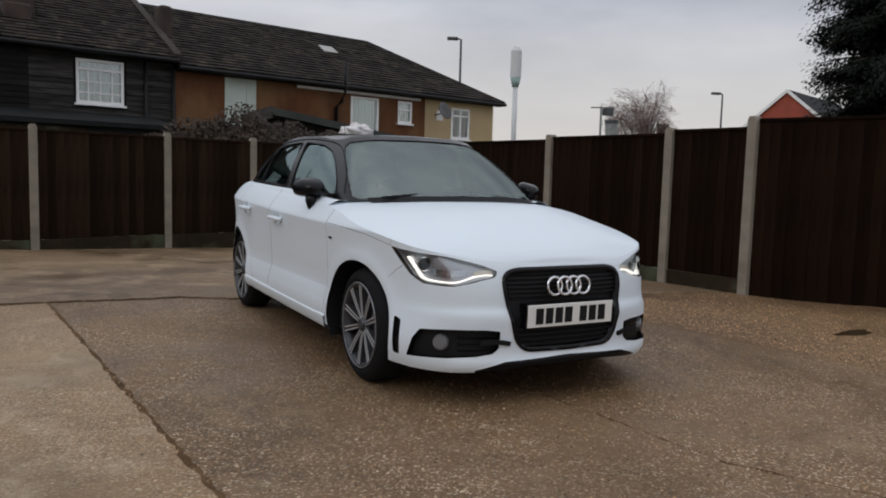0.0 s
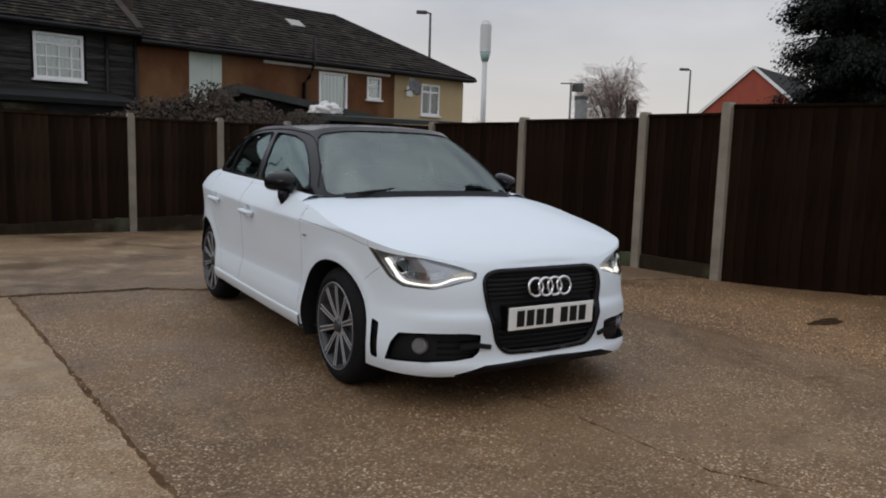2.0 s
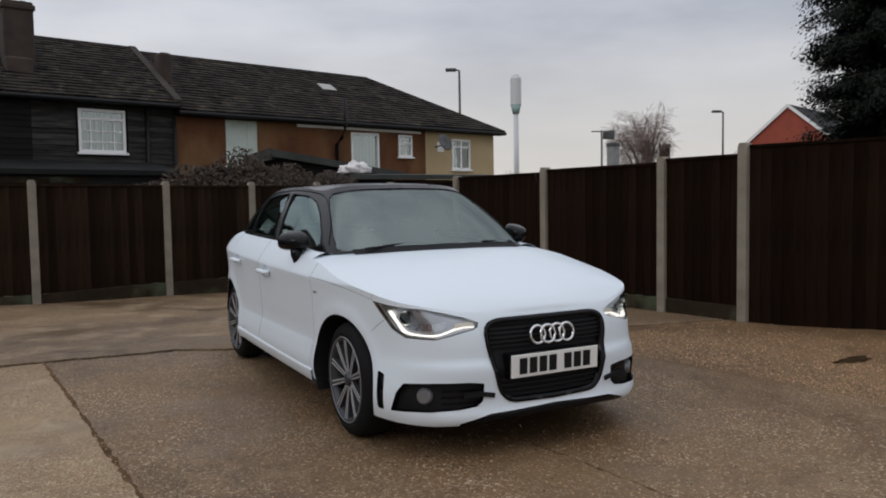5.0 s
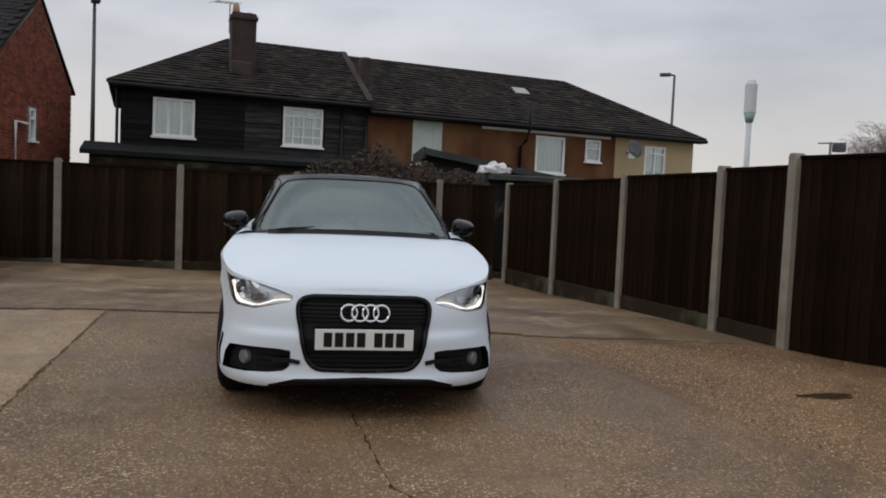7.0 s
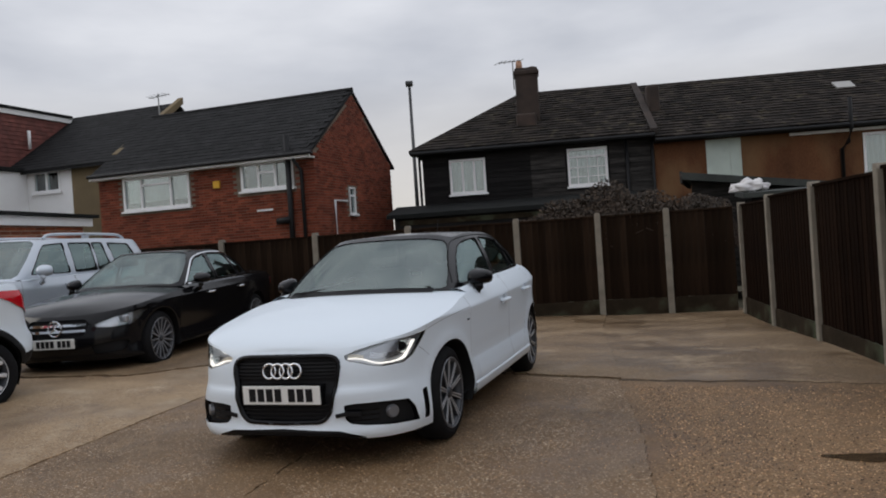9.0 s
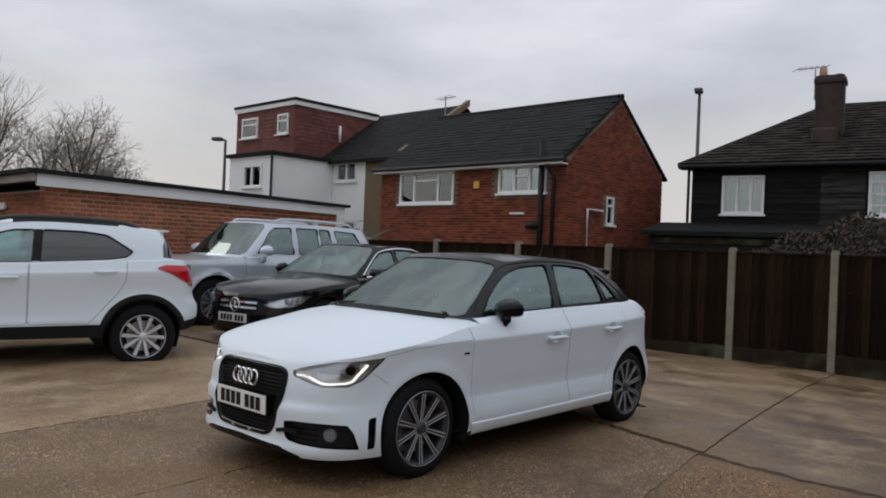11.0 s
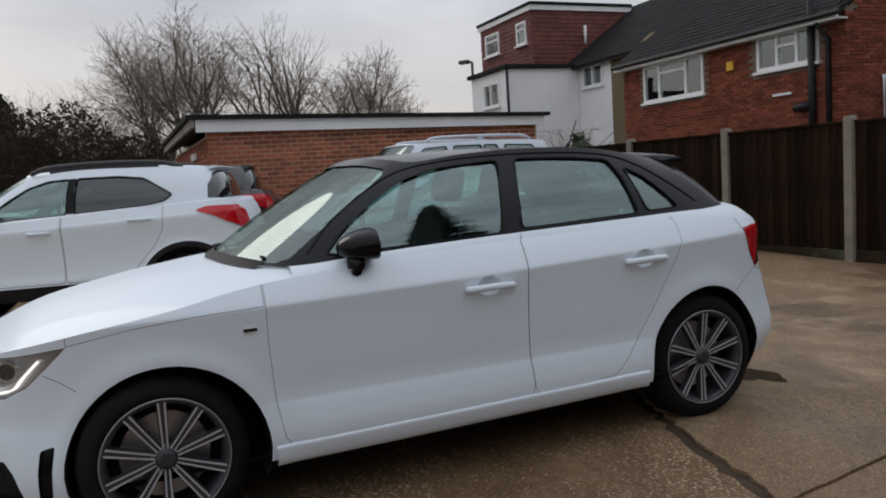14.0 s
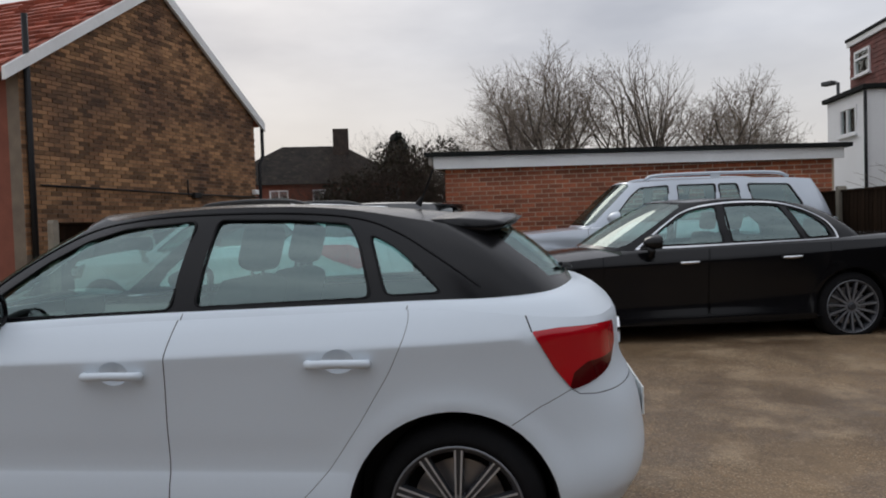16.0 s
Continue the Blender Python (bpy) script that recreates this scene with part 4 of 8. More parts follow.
def white_house():
    h = thing("white_house", "white rendered house with a brown dormer and flat-roofed extension", "house", (0, -.42, .38), 0)
    E, y0 = 4.05, 14.4
    f = new("front_wall")
    f.parent = h
    f.matrix_local = pose(-22.5, y0, 0)
    wins = [(5.14, 6.22, 3.33, 4.0)]
    wall_with_holes("wall", [(0, -.8), (6.66, -.8), (6.66, E), (0, E)], wins, M_WHITE_WALL, f)
    window(f, *wins[0], y=.02, mullions=(.5,), curtain=.9)
    wall_with_holes("wall", [(6.66, -.8), (8.58, -.8), (8.58, E), (6.66, E)], [], M_MORTAR_TAN, f)
    # extension
    e = new("extension")
    e.parent = h
    e.matrix_local = pose(-20.2, 11.8, 0)
    ew = [(.92, 2.02, 2.95, 3.72)]
    wall_with_holes("wall", [(0, -.8), (2.6, -.8), (2.6, 4.02), (0, 4.02)], ew, M_WHITE_WALL, e)
    window(e, *ew[0], y=.02, mullions=(.45,), curtain=.9)
    part("side_wall", bx(2.35, 2.6, .25, 2.59, 0, 4.02), M_WHITE_WALL, e)
    part("side_wall", bx(0, .25, .25, 2.59, 0, 4.02), M_WHITE_WALL, e)
    part("flat_roof", bx(-.12, 2.72, -.12, 2.595, 4.022, 4.15, bevel=.02), M_FELT, e)
    pipe(e, [(2.66, -.05, 0), (2.66, -.05, 4.0)], .045)
    # main roof
    bm = bmesh.new()
    prism(bm, [(14.15, 4.02), (17.4, 6.25), (20.6, 4.02), (20.6, 3.94), (17.4, 6.15), (14.15, 3.94)], -22.6, -14.0, "x")
    roof = part("roof", bm, M_TILE_NEW, h, "dark tile roof")
    tile_skin("roof_tiles", [(-22.6, 14.14, 4.04), (-14.0, 14.14, 4.04), (-14.0, 17.4, 6.27), (-22.6, 17.4, 6.27)], M_TILE_NEW, roof, .26, .19, .014, 9)
    bm = bmesh.new()
    prism(bm, [(14.12, 3.96), (17.4, 6.2), (17.4, 6.42), (14.12, 4.22)], -13.99, -13.80, "x")
    part("verge", bm, M_MORTAR_TAN, roof, "pale mortared verge")
    # dormer
    d = new("dormer")
    d.parent = h
    d.matrix_local = pose(-22.1, 13.2, 0)
    d["label"] = "boxy dormer hung with red-brown tiles under a white fascia"
    dw = [(.40, 1.46, 5.0, 5.76), (2.74, 3.40, 5.0, 5.74)]
    wall_with_holes("wall", [(0, 4.16), (3.75, 4.16), (3.75, 6.05), (0, 6.05)], dw, M_DORMER, d, .15)
    for w in dw:
        window(d, *w, y=.0, mullions=() if w[0] > 2 else (), transom=(.66, 0, 1), curtain=.5)
    part("side_wall", bx(3.6, 3.75, .151, 3.9, 4.16, 6.05), M_DORMER, d)
    part("fascia", bx(-.06, 3.82, -.08, -.02, 6.0, 6.16), M_WHITE_TRIM, d)
    part("fascia", bx(3.76, 3.83, -.015, 3.9, 6.0, 6.16), M_WHITE_TRIM, d)
    part("flat_roof", bx(-.1, 3.88, -.12, 3.9, 6.162, 6.26, bevel=.02), M_FELT, d)
    # tile hanging courses
    verts, faces, rnd = [], [], random.Random(2)
    for r in range(13):
        z = 4.2 + r * .14
        for k in range(23):
            x = .01 + k * .162 + (.08 if r % 2 else 0)
            if x + .155 > 3.75 or any(a - .05 < x + .155 and b + .05 > x and c - .05 < z + .14 and q > z for a, b, c, q in dw):
                continue
            i, o = len(verts), rnd.uniform(.015, .024)
            verts += [(x, -o, z), (x + .155, -o, z), (x + .155, -.004, z + .15), (x, -.004, z + .15), (x, -.001, z), (x + .155, -.001, z)]
            faces += [(i, i + 1, i + 2, i + 3), (i + 4, i + 5, i + 1, i)]
        for k in range(23):
            y = .01 + k * .162 + (.08 if r % 2 else 0)
            i, o = len(verts), rnd.uniform(.015, .024)
            verts += [(3.75 + o, y, z), (3.75 + o, y + .155, z), (3.754, y + .155, z + .15), (3.754, y, z + .15), (3.751, y, z), (3.751, y + .155, z)]
            faces += [(i, i + 1, i + 2, i + 3), (i + 4, i + 5, i + 1, i)]
    ob = new("tile_hanging", raw("tile_hanging", verts, faces, M_DORMER))
    ob.parent, ob["kind"] = d, "stuff"
    pipe(d, [(3.95, 1.9, 4.9), (3.95, 1.9, 5.5)], .05, "vent_pipe", M_UPVC)


M_MORTAR_TAN = material("tan_render", (.20, .15, .08), (.14, .105, .06), .9, scale=1, fine=30, bump=.2)
white_house()


# ---- brick garage ----
def garage():
    g = thing("garage", "low orange-brick garage with a white fascia and flat felt roof", "garage", (-9.24, 1.34, .08), 90)
    L, W, E = 6.1, 7.2, 2.05
    # local x runs along the long wall, which faces -y of this frame
    wall = wall_with_holes("wall", [(0, -.3), (L, -.3), (L, E + .1), (0, E + .1)], [], M_MORTAR_G, g)
    rnd = random.Random(12)
    bl, bh, gap = .225, .075, .014
    bm = bmesh.new()
    box(bm, 0, bl - gap, -.007, .004, 0, bh - gap)
    full = finish("brick", bm, M_BRICK_G)
    bm = bmesh.new()
    box(bm, 0, bl / 2 - gap, -.007, .004, 0, bh - gap)
    halfb = finish("brick", bm, M_BRICK_G)
    verts, faces, count = [], [], 0
    for row in range(29):
        z = row * bh
        if z + bh > E + .10:
            break
        k, x = 0, 0.0
        while x < L - .05:
            mesh, w = (halfb, bl / 2) if (row % 2 and x == 0) else (full, bl)
            if x + w > L:
                mesh, w = halfb, bl / 2
            if row >= 13 and x < 4.9 and count < 300:
                ob = new("brick", mesh)
                ob.parent = wall
                ob.location = (x, -rnd.uniform(0, .003), z)
                count += 1
            else:
                i, d = len(verts), .006 + rnd.uniform(0, .003)
                x1, z1 = x + w - gap, z + bh - gap
                verts += [(x, 0, z), (x1, 0, z), (x1, 0, z1), (x, 0, z1), (x, -d, z), (x1, -d, z), (x1, -d, z1), (x, -d, z1)]
                faces += [tuple(i + q for q in f) for f in ((4, 5, 6, 7), (0, 1, 5, 4), (1, 2, 6, 5), (2, 3, 7, 6), (3, 0, 4, 7))]
            x += w
    ob = new("bricks", raw("bricks", verts, faces, M_BRICK_GI))
    ob.parent, ob["kind"] = wall, "stuff"
    # end wall with the garage doors, seen end on, and the far walls
    end = new("door_wall")
    end.parent = g
    end.matrix_local = pose(.001, W, 0, 0, 0, -90)
    openings = [(.5, 2.9, 0, 1.72), (3.2, 4.75, 0, 1.72)]
    wall_with_holes("end_wall", [(0, 0), (W, 0), (W, E), (0, E)], openings, M_MORTAR_G, end, .2)
    brick_skin("bricks", W, [(0, 0), (W, 0), (W, E), (0, E)], M_BRICK_GI, end, openings, seed=8)
    for a, b, c, d in openings:
        part("garage_door", bx(a, b, .10, .15, c, d), M_FELT, end, "dark garage door, closed")
    part("lintel", bx(4.6, 5.44, -.06, -.024, 1.74, 1.86), M_WHITE_TRIM, end)
    part("back_wall", bx(.2, L, W - .2, W, 0, E), M_MORTAR, g)
    part("far_wall", bx(L - .2, L, .26, W - .21, 0, E), M_MORTAR, g)
    # fascia sloping slightly, felt roof over it
    bm = bmesh.new()
    prism(bm, [(-.18, 2.10), (L + .1, 2.015), (L + .1, 2.18), (-.18, 2.30)], -.14, -.08, "y")
    part("fascia", bm, M_WHITE_TRIM, g, "white painted fascia board")
    # end fascia, greyer than the one on the long wall
    bm = bmesh.new()
    prism(bm, [(-.26, 2.17), (-.20, 2.17), (-.20, 2.30), (-.26, 2.30)], -.14, W + .1, "y")
    part("fascia", bm, material("weathered_fascia", (.42, .39, .35), (.26, .24, .21), .8, scale=2, fine=30, bump=.1), g, "weathered grey fascia over the doors")
    part("soffit", bx(-.198, -.022, -.078, W + .1, 2.16, 2.18), M_CLAD_GREY, g)
    bm = bmesh.new()
    prism(bm, [(-.32, 2.305), (L + .2, 2.185), (L + .2, 2.245), (-.32, 2.375)], -.22, W + .2, "y")
    part("felt_roof", bm, M_FELT, g, "black felt roof with a thick edge")
    return g


garage()


# ---- tan brick house by the entrance ----
def tan_house():
    h = thing("gable_house", "tan stock-brick house gable with white barge boards and red tiles", "house", (-8.13, -5.40, 0), 169.0)
    W, D, E, R = 7.0, 8.0, 4.10, 6.30
    gp = [(0, 0), (W, 0), (W, E), (W / 2, R), (0, E)]
    # local: gable runs along +x away from the near corner, facing -y
    wall_with_holes("gable", gp, [], M_MORTAR, h)
    brick_skin("bricks", W, [(0, 1.0), (W, 1.0), (W, E), (W / 2, R), (0, E)], M_BRICK_TAN, h, seed=21)
    for x in (0, W - .25):
        part("side_wall", bx(x, x + .25, .251, D, 0, E), M_BRICK_RED_FAR, h)
    part("back_wall", bx(.25, W - .25, D - .25, D, 0, E), M_BRICK_RED_FAR, h)
    sl = (R - E) / (W / 2)
    ov = .35
    bm = bmesh.new()
    prism(bm, [(-ov, E - ov * sl + .10), (W / 2, R + .10), (W + ov, E - ov * sl + .10), (W + ov, E - ov * sl + .0), (W / 2, R - .0), (-ov, E - ov * sl)], -.05, D, "y")
    roof = part("roof", bm, M_TILE_RED, h, "red pantile roof")
    tile_skin("roof_tiles", [(-ov, D, E - ov * sl + .12), (-ov, -.05, E - ov * sl + .12), (W / 2, -.05, R + .12), (W / 2, D, R + .12)], M_TILE_RED, roof, .30, .30, .05, 3)
    for s in (0, 1):
        x0, x1 = (-ov, W / 2) if s == 0 else (W + ov, W / 2)
        bm = bmesh.new()
        prism(bm, [(x0, E - ov * sl - .12), (x0, E - ov * sl + .09), (x1, R + .09), (x1, R - .12)], -.12, -.052, "y")
        part("barge_board", bm, M_WHITE_TRIM, roof, "white barge board")
    pipe(h, [(W + .12, -.05, 0), (W + .12, -.05, 2.9), (W + .3, -.05, 3.15), (W + .3, -.05, E - .2)], .045)
    pipe(h, [(.12, -.07, 0), (.12, -.07, E + .8)], .05)
    pipe(h, [(.3, -.06, 2.14), (4.2, -.06, 2.1), (7.0, -.06, 2.1)], .018, "cable")
    pipe(h, [(4.2, -.06, 2.1), (4.2, -.06, 2.4)], .018, "cable")
    part("lamp_box", soft_box(4.35, 4.6, -.12, -.03, 2.02, 2.14, .02), M_PIPE, h)
    part("security_light", soft_box(6.75, 6.92, -.14, -.03, 2.16, 2.28, .02), M_UPVC, h)


M_BRICK_RED_FAR = material("plain_brick", (.24, .08, .05), (.17, .055, .035), .9, scale=3, fine=40, bump=.2)
tan_house()
fence_gate = thing("fence", FENCE_LABEL, "fence")
for k, (a, b) in enumerate((((-6.6, -3.85), (-8.35, -3.42)), ((-8.35, -3.42), (-10.1, -3.0)), ((-10.1, -3.0), (-11.85, -2.6)))):
    fence_panel(b, a, 1.50, 300 + k, fence_gate)
for x, y in ((-6.55, -3.86), (-8.35, -3.42), (-10.1, -3.0), (-11.85, -2.6)):
    fence_post(x, y, 1.5, -14, fence_gate)


# ---- distant buildings ----
def far_house(name, label, at, rz, W, D, E, R, wall_mat, roof_mat, hip=True, chimney=None, wins=(), white_barge=False):
    h = thing(name, label, "house", at, rz)
    holes = [(a, b, c, d) for a, b, c, d in wins]
    wall_with_holes("wall", [(0, 0), (W, 0), (W, E), (0, E)] if hip else [(0, 0), (W, 0), (W, E), (W / 2, R), (0, E)], holes, wall_mat, h)
    for w in holes:
        window(h, *w, y=.02, mullions=(.5,), curtain=.8)
    for x in (0, W - .25):
        part("side_wall", bx(x, x + .25, .251, D, 0, E), wall_mat, h)
    part("back_wall", bx(.25, W - .25, D - .25, D, 0, E), wall_mat, h)
    ov, bm = .3, bmesh.new()
    if hip:
        k = min(W, D) / 2
        lo = [(-ov, -ov, E), (W + ov, -ov, E), (W + ov, D + ov, E), (-ov, D + ov, E)]
        hi = [(k, D / 2, R), (W - k, D / 2, R)] if W > D else [(W / 2, k, R), (W / 2, D - k, R)]
        vs = [bm.verts.new(p) for p in lo + hi]
        for f in ((0, 1, 5, 4), (1, 2, 5), (2, 3, 4, 5), (3, 0, 4)) if W > D else ((0, 1, 4), (1, 2, 5, 4), (2, 3, 5), (3, 0, 4, 5)):
            bm.faces.new([vs[i] for i in f])
        roof = part("roof", bm, roof_mat, h)
    else:
        sl = (R - E) / (W / 2)
        prism(bm, [(-ov, E - ov * sl + .08), (W / 2, R + .08), (W + ov, E - ov * sl + .08), (W + ov, E - ov * sl), (W / 2, R), (-ov, E - ov * sl)], -.1, D, "y")
        roof = part("roof", bm, roof_mat, h)
        for s in (0, 1):
            x0, x1 = (-ov, W / 2) if s == 0 else (W + ov, W / 2)
            bm = bmesh.new()
            prism(bm, [(x0, E - ov * sl - .12), (x0, E - ov * sl + .12), (x1, R + .12), (x1, R - .12)], -.16, -.101, "y")
            part("barge_board", bm, M_WHITE_TRIM, roof, "white barge board")
    if chimney:
        x, y, z, w = chimney
        part("chimney", bx(x - w, x + w, y - w, y + w, R - 1.6, z), M_CHIM, roof)
    return h


far_house("far_house", "distant brick house with a hipped dark roof and chimney", (-35.7, -14.2, 0), 104, 10.5, 7, 3.7, 6.1, M_BRICK_RED_FAR, M_TILE, True, (6.9, 3.0, 7.0, .45), ((3.0, 4.0, 2.5, 3.4), (5.3, 6.4, 2.5, 3.4), (9.2, 10.0, 2.5, 3.4)))
far_house("red_gable_house", "bright red brick gable with white barge boards", (39.1, 32.2, 0), -72, 7.4, 10, 3.95, 7.1, M_RED_BRICK_FAR, M_TILE_NEW, False)
far_house("distant_shed", "distant grey-white gabled outbuilding", (-34.5, 3.2, 0), 100, 3.6, 6, 1.5, 2.6, M_WHITE_WALL, M_TILE, False)
for x, y, z, r in ((22.7, 25.0, 3.85, .30), (26.55, 25.5, 3.9, .28)):
    fl = thing("flue_stack", "distant pale cylindrical flue", "flue", (x, y, 0))
    bm = bmesh.new()
    tube(bm, [(0, 0, 0), (0, 0, z)], r, 14)
    part("flue_body", bm, M_STEEL if x < 25 else M_CHIM, fl, smooth=False)
    part("flue_cap", tube(bmesh.new(), [(0, 0, z), (0, 0, z + .18)], r * 1.15, 14), M_DARKSTEEL, fl)

# ---- shed and brambles behind the far fence ----
shed = thing("garden_shed", "low garden shed with a mossy felt roof", "shed", (2.3, 11.9, 0), -3)
bm = bmesh.new()
prism(bm, [(0.0, 0.0), (2.6, 0.0), (2.6, 1.78), (0.0, 2.22)], 0.05, 2.4, "y")
part("shed_wall", bm, M_CLAD_GREY, shed)
bm = bmesh.new()
prism(bm, [(-.15, 2.25), (2.8, 1.80), (2.8, 1.93), (-.15, 2.40)], -.25, 2.6, "y")
part("shed_roof", bm, M_FELT_GREEN, shed)
part("verge_board", bx(-.2, -.155, -.25, 2.6, 2.18, 2.42), M_CLAD_GREY, shed)
low = thing("low_shed", "low black felt-roofed lean-to shed behind the fence", "shed", (3.3, 9.5, 0), 1)
part("shed_wall", bx(0, 3.6, .1, 2.0, 0, 1.70), M_CLAD, low)
bm = bmesh.new()
prism(bm, [(-.1, 1.702), (2.1, 1.82), (2.1, 1.90), (-.1, 1.79)], -.15, 3.75, "x")
part("shed_roof", bm, M_FELT_GREEN, low)
bm = bmesh.new()
bmesh.ops.create_icosphere(bm, subdivisions=4, radius=1.0)
for v in bm.verts:
    d = .85 + .35 * noise.noise(v.co * 2.1) + .12 * noise.noise(v.co * 6)
    v.co = Vector((v.co.x * .36 * d, v.co.y * .22 * d, max(v.co.z, -.35) * .18 * d))
bmesh.ops.translate(bm, verts=bm.verts, vec=(3.30, 10.05, 1.90))
solid("plastic_bag", bm, material("white_plastic", (.75, .73, .72), (.6, .58, .58), .45, scale=6, fine=40, bump=.2), "crumpled white plastic bag lying on the shed roof", "bag", smooth=True)


def bramble(name, label, boxes, count, seed, leaf, stem, size=(.03, .07)):
    b = thing(name, label, "shrub", (0, 0, 0))
    rnd = random.Random(seed)
    bm = bmesh.new()
    for k in range(count // 5):
        (cx, cy, cz), (rx, ry, rz) = boxes[k % len(boxes)]
        p = Vector((cx + rnd.uniform(-rx, rx), cy + rnd.uniform(-ry, ry), 0.9))
        d = Vector((rnd.uniform(-.5, .5), rnd.uniform(-.5, .5), 1)).normalized()
        pts = [p.copy()]
        for _ in range(6):
            d = (d + Vector((rnd.uniform(-.35, .35), rnd.uniform(-.35, .35), rnd.uniform(-.35, .12)))).normalized()
            p = p + d * rnd.uniform(.12, .28) * rz * 1.5
            p.z = min(p.z, cz + rz * 1.15)
            pts.append(p.copy())
        tube(bm, pts, .009, 4, .003)
    part("stem_tangle", bm, stem, b)
    verts, faces = [], []
    for k in range(count):
        (cx, cy, cz), (rx, ry, rz) = boxes[k % len(boxes)]
        while True:
            q = Vector((rnd.uniform(-1, 1), rnd.uniform(-1, 1), rnd.uniform(-1, 1)))
            if q.length < 1:
                break
        c = Vector((cx + q.x * rx, cy + q.y * ry, cz + q.z * rz))
        c.z += .12 * noise.noise(c * 2.2)
        e = Vector((rnd.uniform(-1, 1), rnd.uniform(-1, 1), rnd.uniform(-1, 1))).normalized()
        f = e.orthogonal().normalized()
        r, i = rnd.uniform(*size), len(verts)
        verts += [tuple(c + e * r), tuple(c + f * r * .5), tuple(c - e * r), tuple(c - f * r * .5)]
        faces.append((i, i + 1, i + 2, i + 3))
    ob = new("foliage", raw("foliage", verts, faces, leaf))
    ob.parent, ob["kind"] = b, "stuff"
    return b


bramble("bramble_bush", "tangled brown bramble bush spilling over the fence", [((.3, 9.2, 1.55), (.8, .45, .42)), ((.85, 9.15, 1.72), (.55, .4, .50)), ((1.5, 9.1, 1.58), (.8, .45, .40)), ((2.3, 8.95, 1.55), (.7, .35, .26)), ((-.4, 9.3, 1.45), (.6, .4, .25)), ((.9, 8.75, 1.50), (.9, .35, .22)), ((.75, 9.3, 1.66), (.62, .4, .36))], 17000, 3, M_IVY, M_STEM, (.018, .046))
bramble("spiky_shrub", "small spiky green shrub beside the garage", [((-12.6, 10.6, .95), (.28, .28, 1.05))], 260, 5, M_GREEN, M_TWIG, (.12, .26))


# ---- street furniture on the skyline ----
def street_lamp(at, h, head_turn, long=.7, name="street_lamp", arm=True):
    s = thing(name, "dark steel street lamp column with a flat head", "street lamp", (*at, 0), head_turn)
    part("column", tube(bmesh.new(), [(0, 0, 0), (0, 0, h * .5), (0, 0, h)], .085, 10, .05), M_DARKSTEEL, s, smooth=True)
    bm = bmesh.new()
    tube(bm, [(0, 0, h - .02), (0, -.12, h + .02), (0, -.25, h + .03)], .04, 8)
    part("bracket", bm, M_DARKSTEEL, s)
    part("lamp_head", soft_box(-.13, .13, -.2 - long, -.15, h - .04, h + .10, .04), M_DARKSTEEL, s, smooth=True)


street_lamp((-7.08, 20.85), 6.95, 20, .35)
street_lamp((15.8, 27.85), 7.5, -120, .45)
street_lamp((35.2, 29.4), 6.55, -110, .5)
street_lamp((-22.6, 12.6), 5.4, -60, .35)
mast = thing("phone_mast", "pale grey telephone mast with a cylindrical head", "mast", (26.3, 38.75, 0))
part("pole", tube(bmesh.new(), [(0, 0, 0), (0, 0, 7.5)], .18, 14, .16), M_MAST, mast, smooth=True)
part("collar", tube(bmesh.new(), [(0, 0, 7.1), (0, 0, 7.7)], .21, 14, .36), plain("green_grey_steel", (.25, .36, .34), .5), mast, smooth=True)
bm = bmesh.new()
tube(bm, [(0, 0, 7.7), (0, 0, 9.42)], .36, 18)
tube(bm, [(0, 0, 9.42), (0, 0, 9.68)], .36, 18, .2)
part("head", bm, M_MAST, mast)
cam_pole = thing("camera_pole", "slim pole carrying a floodlight and cross arm", "pole", (20.35, 23.05, 0))
part("pole", tube(bmesh.new(), [(0, 0, 0), (0, 0, 4.4)], .05, 8), M_STEEL, cam_pole)
part("cross_arm", tube(bmesh.new(), [(-.35, .3, 4.35), (.45, -.35, 4.35)], .03, 6), M_DARKSTEEL, cam_pole)
part("floodlight", soft_box(.1, .5, -.3, .05, 4.0, 4.32, .04), M_DARKSTEEL, cam_pole)


